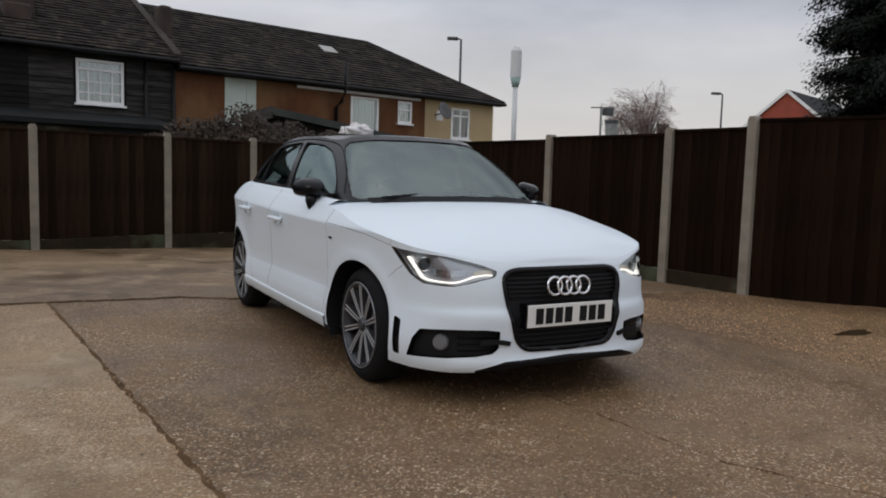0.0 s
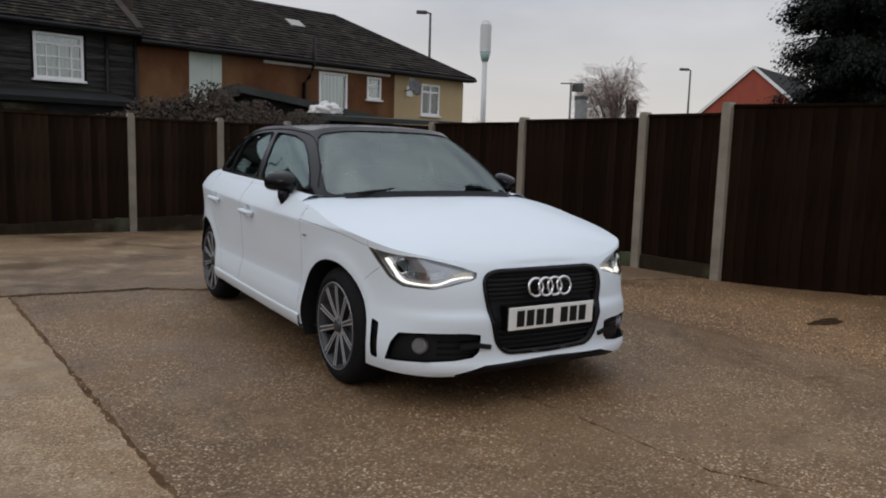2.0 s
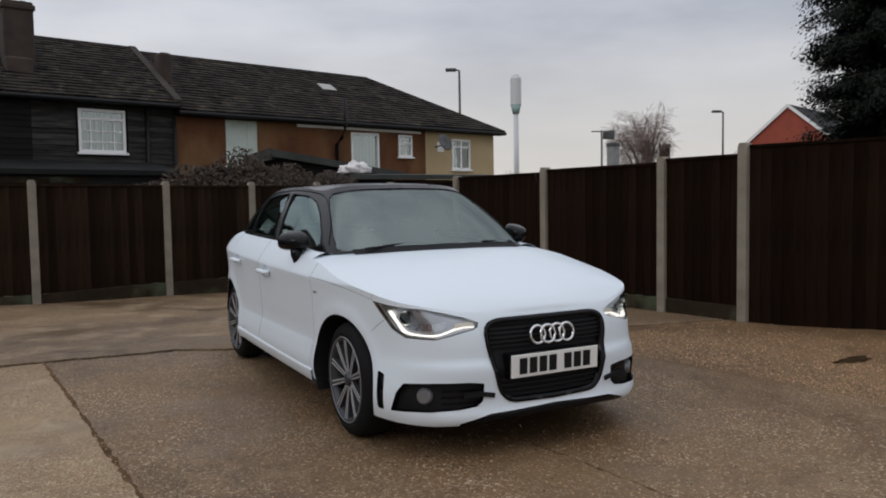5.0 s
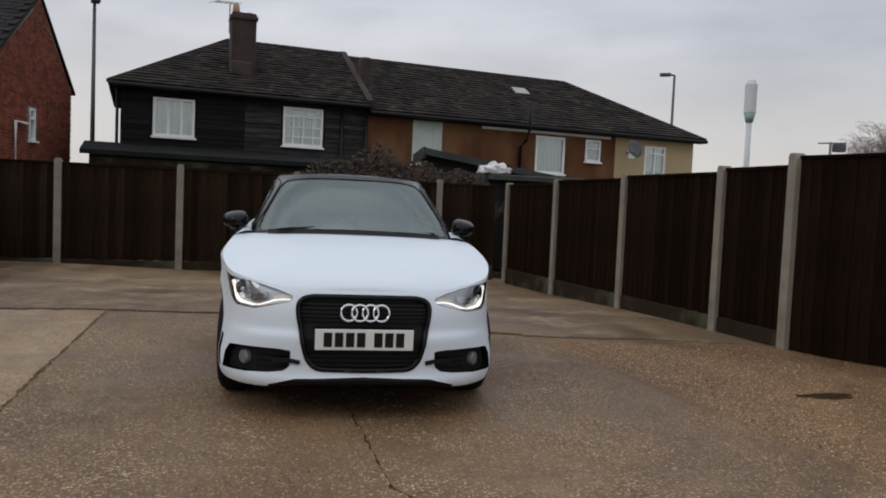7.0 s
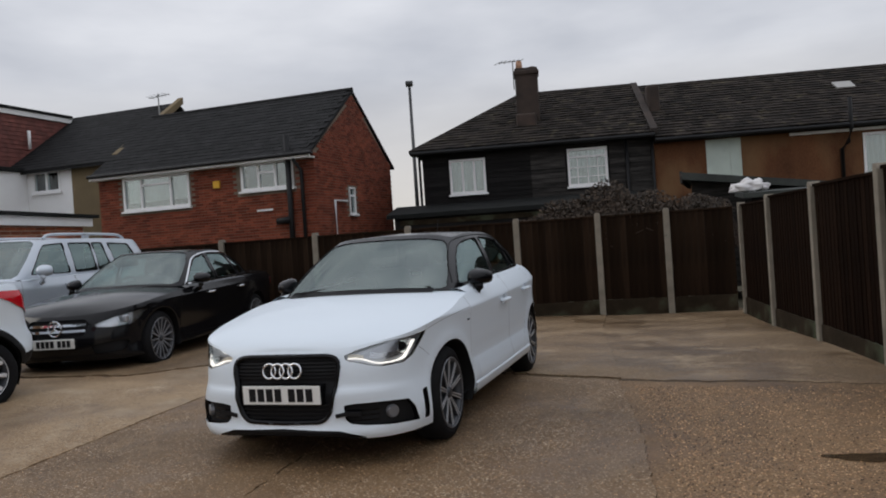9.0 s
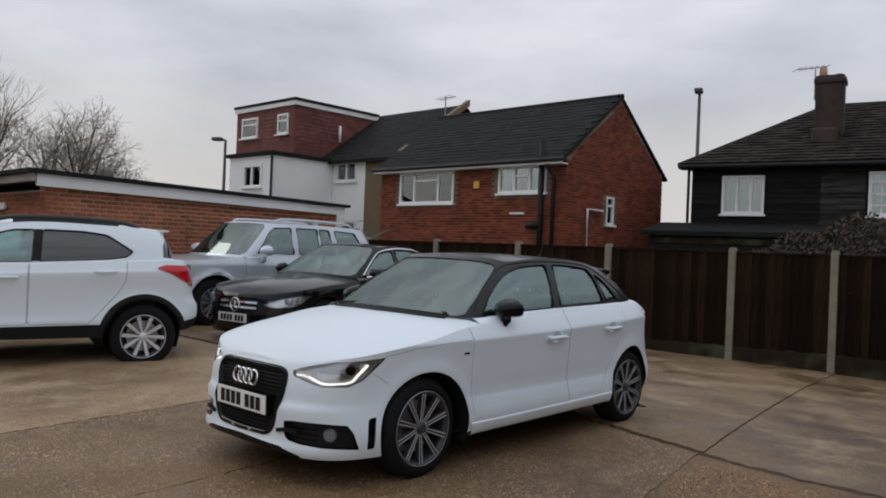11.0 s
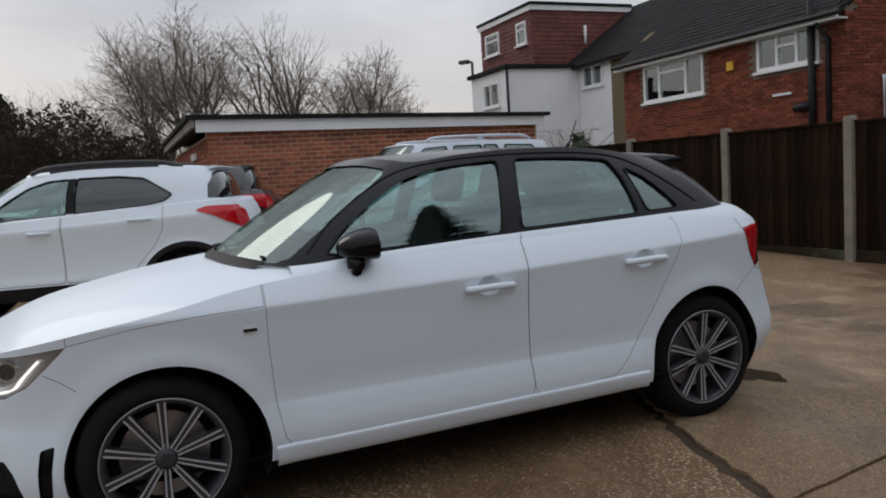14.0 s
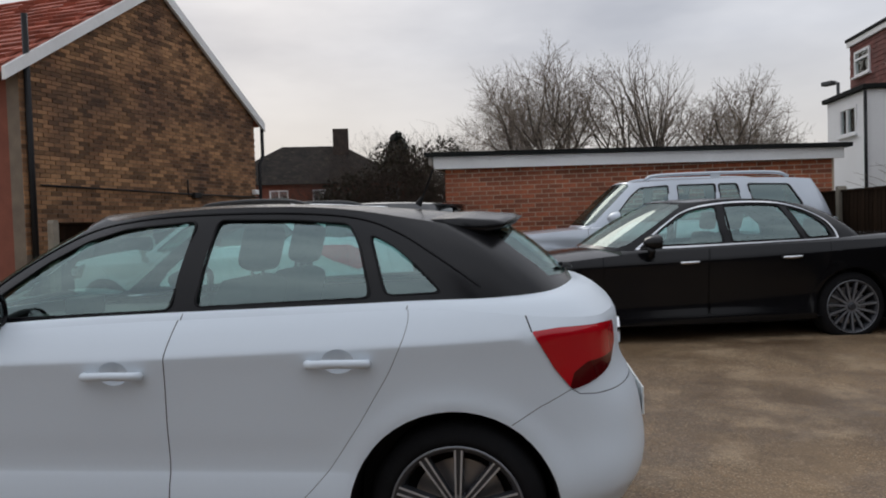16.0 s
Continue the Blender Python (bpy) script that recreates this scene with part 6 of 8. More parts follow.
def wheel(parent, at, side, R, rim_r, width, spokes, style, name="wheel", turn=0.0):
    """Tyre, alloy rim with spokes, brake disc; the outer face towards +x for side 1."""
    w = new(name)
    w.parent = parent
    w.matrix_local = pose(*at, 0, 0, 0 if side > 0 else 180)
    o = 0.0
    bm = bmesh.new()
    lathe(bm, [(o - width, rim_r), (o - width, rim_r + 0.03), (o - width + 0.02, R - 0.015), (o - width + 0.045, R), (o - 0.045, R), (o - 0.022, R - 0.012), (o - 0.004, R - 0.045), (o - 0.002, rim_r + 0.022), (o - 0.014, rim_r + 0.002), (o - 0.04, rim_r - 0.006)], 56)
    part("tyre", bm, M_RUBBER, w, "black rubber tyre", smooth=True)
    rim = new("rim")
    rim.parent = w
    bm = bmesh.new()
    lathe(bm, [(o - 0.006, rim_r + 0.006), (o - 0.004, rim_r - 0.004), (o - 0.016, rim_r - 0.016), (o - 0.05, rim_r - 0.024), (o - 0.19, rim_r - 0.03)], 56)
    part("rim_barrel", bm, M_RIMDARK, rim, smooth=True)
    bm = bmesh.new()
    lathe(bm, [(o - 0.006, rim_r + 0.007), (o - 0.0015, rim_r + 0.004), (o - 0.002, rim_r + 0.001), (o - 0.010, rim_r - 0.004)], 56)
    part("rim_lip", bm, M_RIM if style == "silver" else M_RIM_DIM, rim, "polished rim lip", smooth=True)
    bm = bmesh.new()
    lathe(bm, [(o - 0.10, 0.0), (o - 0.10, rim_r * 0.72), (o - 0.112, rim_r * 0.72), (o - 0.112, 0.02)], 40)
    part("brake_disc", bm, M_LAMPHOUSE, w, smooth=False)
    bm = bmesh.new()
    lathe(bm, [(o - 0.1105, 0.0), (o - 0.115, rim_r - 0.03), (o - 0.15, rim_r - 0.03)], 40)
    part("backing", bm, M_MATTBLACK, w)
    silver = style == "silver"
    body, face = (M_RIM_SILVER, M_RIM_SILVER) if silver else (M_RIMDARK, M_RIM_DIM if style == "dark" else M_RIM)
    for k in range(spokes):
        a = 2 * math.pi * (k + 0.5) / spokes + turn
        if style == "pairs":
            a = 2 * math.pi * (k // 2 + 0.25) / (spokes / 2) + turn + (0.30 if k % 2 else -0.30)
        ca, sa = math.cos(a), math.sin(a)
        # the body of the spoke, then the machined edges on its outer face
        strips = ((body, 0.0, 0.0, 0.011, 0.017 if not silver else 0.019, 0.0, 0.030),)
        if style == "pairs":
            strips += ((face, 0.0075, 0.0115, 0.0026, 0.0034, 0.003, 0.007), (face, -0.0075, -0.0115, 0.0026, 0.0034, 0.003, 0.007))
        else:
            strips += ((face, 0.0, 0.0, 0.010, 0.009, 0.003, 0.006),)
        for j, (mat, c0, c1, hw0, hw1, dx, dp) in enumerate(strips):
            bm = bmesh.new()
            r0, r1 = 0.030, rim_r - 0.008
            pts = []
            for f, x in ((0.0, o - 0.030), (0.5, o - 0.019), (1.0, o - 0.011)):
                r, hw, c = r0 + (r1 - r0) * f, hw0 + (hw1 - hw0) * f, c0 + (c1 - c0) * f
                pts.append([bm.verts.new((x + dx, r * ca - (q * hw + c) * sa, r * sa + (q * hw + c) * ca)) for q in (-1, 1)] +
                           [bm.verts.new((x + dx - dp, r * ca - (q * hw * 1.15 + c) * sa, r * sa + (q * hw * 1.15 + c) * ca)) for q in (1, -1)])
            for p, q in zip(pts, pts[1:]):
                for i in range(4):
                    bm.faces.new((p[i], p[(i + 1) % 4], q[(i + 1) % 4], q[i]))
            bm.faces.new(pts[0]), bm.faces.new(pts[-1][::-1])
            bmesh.ops.recalc_face_normals(bm, faces=bm.faces)
            part("spoke" if j == 0 else "spoke_face", bm, mat, rim)
    bm = bmesh.new()
    lathe(bm, [(o - 0.06, 0.056), (o - 0.036, 0.054), (o - 0.031, 0.046), (o - 0.022, 0.034), (o - 0.012, 0.031), (o - 0.010, 0.024), (o - 0.010, 0.0005)], 32)
    part("hub", bm, M_RIMDARK if style != "silver" else M_RIM_SILVER, rim, smooth=True)
    for k in range(5):
        a = 2 * math.pi * k / 5 + 0.3
        part("wheel_bolt", tube(bmesh.new(), [(o - 0.05, 0.05 * math.cos(a), 0.05 * math.sin(a)), (o - 0.026, 0.05 * math.cos(a), 0.05 * math.sin(a))], 0.007, 6), M_RIM_DIM, rim)
    return w


def seat(parent, x, y, z, w=0.50, back=0.62, head=True, tilt=-14):
    s = new("seat")
    s.parent = parent
    s.matrix_local = pose(x, y, z)
    part("seat_cushion", soft_box(-w / 2, w / 2, -0.27, 0.25, 0.0, 0.16, 0.05), M_SEAT, s, smooth=True)
    m = pose(0, 0.25, 0.08, tilt)
    part("backrest", soft_box(-w / 2, w / 2, -0.07, 0.07, 0.0, back, 0.06, m), M_SEAT, s, smooth=True)
    if head:
        part("headrest", soft_box(-0.13, 0.13, -0.055, 0.055, back + 0.03, back + 0.22, 0.05, m), M_SEAT, s, smooth=True)
        bm = bmesh.new()
        for q in (-0.06, 0.06):
            tube(bm, [m @ Vector((q, 0, back - 0.03)), m @ Vector((q, 0, back + 0.06))], 0.007, 6)
        part("headrest_posts", bm, M_CHROME, s)


def cabin(car, y_dash, y_front, y_rear, z, w, drive=-1, z_dash=0.93):
    part("dashboard", soft_box(-w, w, y_dash - 0.45, y_dash + 0.12, z_dash - 0.30, z_dash - 0.03, 0.06), M_CABIN, car, smooth=True)
    part("cabin_floor", bx(-w, w, y_dash - 0.3, y_rear + 0.7, z - 0.2, z - 0.15), M_CABIN, car)
    for s in (-1, 1):
        part("door_trim", bx(s * (w + 0.02) - 0.02, s * (w + 0.02) + 0.02, y_dash, y_rear + 0.6, z - 0.15, z_dash - 0.06), M_CABIN, car)
        seat(car, s * w * 0.52, y_front, z)
        seat(car, s * w * 0.50, y_rear, z, w * 0.95, 0.52)
    st = new("steering_wheel")
    st.parent = car
    st.matrix_local = pose(drive * w * 0.52, y_dash + 0.26, z_dash - 0.01, 65)
    bm = bmesh.new()
    pts = [(0.18 * math.cos(a), 0.18 * math.sin(a), 0) for a in np.linspace(0, 2 * math.pi, 33)]
    tube(bm, pts, 0.016, 8, caps=False)
    part("wheel_ring", bm, M_CABIN, st, smooth=True)
    bm = bmesh.new()
    box(bm, -0.17, 0.17, -0.02, 0.025, -0.015, 0.01, bevel=0.006)
    box(bm, -0.055, 0.055, -0.06, 0.055, -0.02, 0.02, bevel=0.012)
    part("wheel_boss", bm, M_CABIN, st)


def strip_along(name, fn, line, width, off, mat, parent, sides=(1,), thick=0.008, label=""):
    """A thin raised band on a surface along a line of (a, b)."""
    obs = []
    for s in sides:
        bm = bmesh.new()
        rows = []
        for i, (a, b) in enumerate(line):
            a0, b0 = line[max(i - 1, 0)]
            a1, b1 = line[min(i + 1, len(line) - 1)]
            d = Vector((a1 - a0, b1 - b0)).normalized()
            n = Vector((-d.y, d.x)) * width / 2
            rows.append([bm.verts.new(tuple(np.array(fn(a + k * n.x, b + k * n.y, off - q)) * (s, 1, 1))) for k, q in ((-1, thick), (-1, 0), (1, 0), (1, thick))])
        for p, q in zip(rows, rows[1:]):
            for k in range(3):
                bm.faces.new((p[k], p[k + 1], q[k + 1], q[k]))
        bm.faces.new(rows[0]), bm.faces.new(rows[-1][::-1])
        bmesh.ops.recalc_face_normals(bm, faces=bm.faces)
        obs.append(part(name, bm, mat, parent, label))
    return obs


def fine_line(pts, n=8):
    return [tuple(p) for p in smooth_path(pts, n)]


def plate(parent, at, tilt, turn=0.0, chars=((0.035, 0.055),) * 7, yellow=False):
    """A number plate with its characters as plain bars."""
    pl = new("number_plate")
    pl.parent = parent
    pl.matrix_local = pose(*at, tilt, 0, turn)
    pl["label"] = "white number plate with dark character bars"
    part("plate_backing", bx(-0.26, 0.26, -0.008, 0.0, -0.0555, 0.0555, bevel=0.003), M_PLATE, pl)
    x = -0.215
    for k, wd in enumerate((0.05, 0.05, 0.05, 0.05, 0.05, 0.05, 0.05)):
        x += 0.033 if k == 4 else 0
        part("character_bar", bx(x, x + 0.044, -0.0105, -0.0085, -0.0385, 0.0385), M_MATTBLACK, pl)
        x += 0.058
    return pl


def door_mirror(parent, at, side, mat, w=0.22, h=0.13, d=0.15):
    """A shell drawn out backwards to a flat rim that holds the glass, on a stubby foot."""
    m = new("door_mirror")
    m.parent = parent
    place = Matrix.Translation(at) @ pose(0, 0, 0, 0, 5 * side, -10 * side)
    rows = []
    for f in np.linspace(0, 1, 12):
        grow = math.sin(f * math.pi / 2) ** 0.62 * (1 - 0.05 * f)
        y = d * (f ** 1.25 - 0.55)
        row = []
        for k in range(33):
            a = 2 * math.pi * k / 32
            ca, sa = math.cos(a), math.sin(a)
            x = math.copysign(abs(ca) ** 0.72, ca) * w / 2 * grow
            z = math.copysign(abs(sa) ** (0.8 if sa > 0 else 0.62), sa) * h / 2 * grow
            z *= 1 - 0.16 * side * x / (w / 2)
            row.append(tuple(place @ Vector((x + side * 0.012 * (f - 1), y + 0.22 * side * x * (0.3 + 0.4 * f), z + 0.010 * f))))
        rows.append(row)
    mid = sum((Vector(p) for p in rows[-1][:-1]), Vector()) / 32
    rows += [[tuple(mid + (Vector(p) - mid) * 0.93) for p in rows[-1]], [tuple(mid + (Vector(p) - mid) * 0.90 - place.to_3x3() @ Vector((0, 0.012, 0))) for p in rows[-1]]]
    sub("housing", grid_mesh("housing", rows, mat), m)
    face = [tuple(mid + (Vector(p) - mid) * 0.91 - place.to_3x3() @ Vector((0, 0.009, 0))) for p in rows[11][:-1]]
    bm = bmesh.new()
    bm.faces.new([bm.verts.new(p) for p in face])
    bmesh.ops.solidify(bm, geom=bm.faces[:], thickness=0.003)
    part("mirror_glass", bm, M_CHROME, m)
    x, y, z = at
    k = side
    bm = bmesh.new()
    tube(bm, [(x + k * 0.005, y - 0.01, z - h * 0.25), (x + k * 0.005, y - 0.01, z - h * 0.60), (x - k * 0.004, y - 0.008, z - h * 0.86), (x - k * 0.05, y - 0.004, z - h * 1.0)], 0.036, 12, 0.032)
    part("mirror_foot", bm, mat, m, smooth=True)
    return m


def sx(sh, x):
    """Arc length at which the front is x from the middle."""
    i = int(np.argmax(sh.x > 0.93 * sh.x.max()))
    return float(np.interp(x, sh.x[:i], sh.s[:i]))


def sr(sh, x):
    """Arc length at which the rear is x from the middle."""
    i = len(sh.x) - int(np.argmax(sh.x[::-1] > 0.93 * sh.x.max()))
    return float(np.interp(-x, -sh.x[i:], sh.s[i:]))


def flank(sh, pts):
    return [(sh.s_at(y), z) for y, z in pts]


def slit(line, w=0.005):
    """A narrow gap along a line."""
    up, down = [], []
    for i, p in enumerate(line):
        a, b = Vector(line[max(i - 1, 0)]), Vector(line[min(i + 1, len(line) - 1)])
        d = (b - a).normalized()
        n = Vector((-d.y, d.x)) * w / 2
        up.append(tuple(Vector(p) + n)), down.append(tuple(Vector(p) - n))
    return up + down[::-1]


def coachwork(car, sh, paint, roof_paint, centre, pairs, windows, screen, rear_screen, step=0.035, trim=None, hood_end=0.62, roof_name="roof", glass_mats=None, pane_label="tinted side window", deck_crown=0.0, roll=2.6, trim_w=0.022):
    """Body, doors, bonnet, roof, glass and liners. centre, pairs: regions of the wrap (name, outline, material or None, offset, label)."""
    full = list(np.linspace(-sh.total, sh.total, 161))
    zt = lambda s: float(np.interp(abs(s), sh.s, sh.zt))
    zb = lambda s: float(np.interp(abs(s), sh.s, sh.zb))
    bound = [(s, zb(s)) for s in full] + [(s, zt(s)) for s in full[::-1]]
    regions, made = [], {}
    for cy, cz, rad in sh.arches:
        for q in (1, -1):
            regions.append(("arch", [(q * s, z) for s, z in flank(sh, circle(cy, cz, rad))]))
    for k, (name, poly, mat, off, label) in enumerate(centre):
        regions.append((("c", k), poly))
    for k, (name, poly, mat, off, label) in enumerate(pairs):
        for q in (1, -1):
            regions.append((("p", k, q), [(q * s, z) for s, z in poly]))
    lines = []
    if sh.crease:
        for dz in (-.025, -.008, .003, .014, .03):
            for q in (1, -1):
                lines.append([(q * s, float(np.interp(np.interp(s, sh.s, sh.y), *zip(*sh.crease))) + dz) for s in np.linspace(sh.s_at(-.25), sh.s_at(2.68), 90)])
    if sh.low:
        for dz in (-.05, -.012, -.004, .004, .03):
            for q in (1, -1):
                lines.append([(q * s, sh.low[0] + dz) for s in np.linspace(sh.s_at(sh.low[1] - .2), sh.s_at(sh.low[2] + .2), 70)])
    pts, tris = patches(bound, regions, step, lines)
    body = sub("body", mesh_of("body", sh.wrap, pts, tris["rest"], paint), car)
    for key, some in tris.items():
        if key in ("rest", "arch"):
            continue
        name, poly, mat, off, label = (centre if key[0] == "c" else pairs)[key[1]]
        if mat:
            made[(name,) + key[1:]] = sub(name, mesh_of(name, sh.wrap, pts, some, mat, off=off), car, label)
    # dark inner skin behind the gaps
    bp, bt = patches(bound, [r for r in regions if r[0] == "arch"], 0.09)
    sub("inner_skin", mesh_of("inner_skin", lambda s, z, o: sh.wrap(s, z, o - 0.035), bp, bt["rest"], M_MATTBLACK), car)
    # bonnet
    sa = sh.s_at(hood_end)
    tip = sh.edge(0.0)
    line = smooth_path([(tip[1], tip[2])] + list(sh.hood_line[1:]), 24)
    rows = []
    for i in range(41):
        f = i / 40
        e = np.array(sh.edge(sa * f))
        c = line[int(round(f * (len(line) - 1)))]
        row = []
        for g in np.linspace(-1, 1, 61):
            k = math.sin(g * math.pi / 2)
            a = abs(k)
            row.append((e[0] * k, c[0] + (e[1] - c[0]) * a**2.2, e[2] + (c[1] - e[2]) * max(1 - a**roll, 0) ** (0.6 if roll > 3 else 1)))
        rows.append(row)
    made["bonnet"] = sub("bonnet", grid_mesh("bonnet", rows, paint), car)
    # shoulder from the flank to the glass, and the tail deck
    rows = []
    first, last = 3 / sh.n - 0.03, 9 / sh.n
    s_first, s_last = sh.s_at(sh.glasshouse(first, 0)[1]), sh.s_at(sh.glasshouse(last, 0)[1])
    for u in np.linspace(first, 1, 90):
        b = np.array(sh.glasshouse(u, 0.0))
        s = max(s_first, min(sh.s_at(b[1]), s_last)) if u <= last else s_last + (sh.total - s_last) * (u - last) / (1 - last)
        e = np.array(sh.edge(s))
        rows.append([tuple(e + (b - e) * f + np.array((0, 0, (0.012 + deck_crown * min(np.linalg.norm((b - e)[:2]), 1.0)) * math.sin(math.pi * f)))) for f in np.linspace(0, 1, 9)])
    both = [[(-p[0], p[1], p[2]) for p in r] for r in rows] + rows[::-1]
    sub("waist", grid_mesh("waist", both, paint), car)
    # roof
    rows = []
    for i in range(49):
        u = i / 48
        r = np.array(sh.glasshouse(u, 1.0))
        y0, y1 = sh.top[0][1], sh.top[-1][1]
        f = min(max((r[1] - y0) / (y1 - y0), 0), 1)
        f = 0.5 * f + 0.5 * u
        yc = y0 + (y1 - y0) * f
        zc = sh.top[0][2] + (sh.top[-1][2] - sh.top[0][2]) * f + sh.crown * math.sin(math.pi * min(max(f, 0), 1)) ** 0.8
        rows.append([(r[0] * k, yc + (r[1] - yc) * abs(k) ** 2, zc + (r[2] - zc) * abs(k) ** 2.3) for k in np.linspace(-1, 1, 31)])
    made["roof"] = sub(roof_name, grid_mesh(roof_name, rows, roof_paint), car)
    # glasshouse
    K = 5.0
    fn = lambda a, b, o: sh.glasshouse(a / K, b, o)
    bound = [(K * u, 0.0) for u in np.linspace(0, 1, 60)] + [(K * u, 1.0) for u in np.linspace(1, 0, 60)]
    regs = [("screen", [(K * u, t) for u, t in screen]), ("rear", [(K * u, t) for u, t in rear_screen])]
    wins = []
    for k, poly in enumerate(windows):
        w = [(K * u, t) for u, t in (sh.ut(y, z) for y, z in rounded(poly, 0.03))]
        wins.append(w)
        regs.append((k, w))
    gp, gt = patches(bound, regs, 0.07)
    gm = glass_mats or {}
    sub("pillar_frame", mesh_of("pillar_frame", fn, gp, gt["rest"], roof_paint, (1, -1)), car)
    made["windscreen"] = sub("windscreen", mesh_of("windscreen", fn, gp, gt["screen"], M_GLASS_FRONT, (1, -1), -0.006), car, "raked windscreen with a black border")
    made["rear_window"] = sub("rear_window", mesh_of("rear_window", fn, gp, gt["rear"], gm.get("rear", M_GLASS), (1, -1), -0.006), car)
    for k, w in enumerate(wins):
        for q in (1, -1):
            g = sub("side_window", mesh_of("side_window", fn, gp, gt[k], gm.get(k, M_GLASS), (q,), -0.008), car, pane_label)
            g.visible_shadow = False
            strip_along("window_trim", fn, w + w[:2], trim_w, 0.006, trim or M_MATTBLACK, g, (q,), 0.02)
    for key in ("windscreen", "rear_window"):
        made[key].visible_shadow = False
    # arch liners and underbody
    for cy, cz, rad in sh.arches:
        for q in (1, -1):
            rows = []
            for a in np.linspace(-0.35, math.pi + 0.35, 40):
                y, z = cy + rad * math.cos(a), cz + rad * math.sin(a)
                p = sh.wrap(sh.s_at(y), z)
                rows.append([(q * (p[0] - d), p[1], z) for d in (0.0, 0.015, 0.15, 0.34)])
            sub("arch_liner", grid_mesh("arch_liner", rows, M_MATTBLACK), body)
    ring = [sh.wrap(s, zb(s) + 0.015, -0.02) for s in np.linspace(-sh.total, sh.total, 81)][:-1]
    bm = bmesh.new()
    cut = [p for p in ring if not any(math.hypot(p[1] - cy, 0) < rad for cy, cz, rad in sh.arches)]
    bm.faces.new([bm.verts.new(p) for p in cut])
    part("underbody", bm, M_MATTBLACK, car)
    for cy, cz, rad in sh.arches:
        part("axle_box", bx(-0.5, 0.5, cy - rad, cy + rad, 0.17, 0.55), M_MATTBLACK, car)
    return body, made


def handle(parent, sh, y0, y1, z, q, mat):
    h = new("handle")
    h.parent = parent
    pts = [sh.wrap(sh.s_at(y), z + dz, o) for y, dz, o in ((y0, 0, 0.004), (y0 + 0.02, 0.003, 0.032), ((y0 + y1) / 2, 0.006, 0.040), (y1 - 0.02, 0.004, 0.034), (y1, 0, 0.006))]
    bm = bmesh.new()
    tube(bm, [(q * p[0], p[1], p[2]) for p in fine_line(pts, 5)], 0.0145, 10)
    part("grip", bm, mat, h, smooth=True)
    line = circle(0, 0, 1, 24)
    rows = []
    for f in (1.0, 0.8, 0.5, 0.02):
        rows.append([tuple(np.array(sh.wrap(sh.s_at((y0 + y1) / 2 + 0.055 * f * a), z + 0.008 + 0.042 * f * b, -0.024 * (1 - f * f))) * (q, 1, 1)) for a, b in line + line[:1]])
    sub("recess", grid_mesh("recess", rows, mat), h)


def headlamp(car, sh, poly, led, q, proj, mats=None):
    h = new("headlight")
    h.parent = car
    h["label"] = "lit headlight with a white LED strip under a clear cover"
    poly = [(q * s, z) for s, z in poly]
    p, t = patches(poly, [], 0.03)
    sub("housing", mesh_of("housing", sh.wrap, p, t["rest"], M_LAMPHOUSE, off=-0.034), h)
    # the sides of the lamp bowl
    loop = poly + poly[:1]
    rows = [[sh.wrap(s, z, o) for s, z in loop] for o in (0.0, -0.034)]
    sub("bowl", grid_mesh("bowl", rows, M_LAMPHOUSE), h)
    cover = sub("lamp_cover", mesh_of("lamp_cover", sh.wrap, p, t["rest"], M_LENS, off=-0.001), h, "clear plastic cover")
    cover.visible_shadow = False
    strip_along("led_strip", sh.wrap, [(q * s, z) for s, z in fine_line(led)], 0.0046, -0.012, M_LED, h, (1,), 0.02, "glowing white LED strip")
    strip_along("lamp_border", sh.wrap, loop + loop[1:2], 0.006, -0.004, M_GLOSSBLACK, h, (1,), 0.02)
    strip_along("indicator", sh.wrap, [(q * s, z + 0.012) for s, z in fine_line(led[:3], 4)], 0.022, -0.016, M_INDICATOR, h, (1,), 0.008, "pale amber indicator block")
    strip_along("reflector", sh.wrap, [(q * s, z + 0.040) for s, z in fine_line(led[3:8], 4)], 0.034, -0.020, M_REFLECTOR, h, (1,), 0.006, "bright chrome reflector")
    c = Vector(sh.wrap(q * proj[0], proj[1], -0.03))
    n = (Vector(sh.wrap(q * proj[0], proj[1], 0.05)) - c).normalized()
    bm = bmesh.new()
    tube(bm, [c, c + n * 0.018], 0.036, 20)
    part("projector_ring", bm, M_CHROME, h, smooth=False)
    bm = bmesh.new()
    tube(bm, [c + n * 0.016, c + n * 0.021], 0.029, 20)
    part("projector_lens", bm, M_GLOSSBLACK, h)
    return h


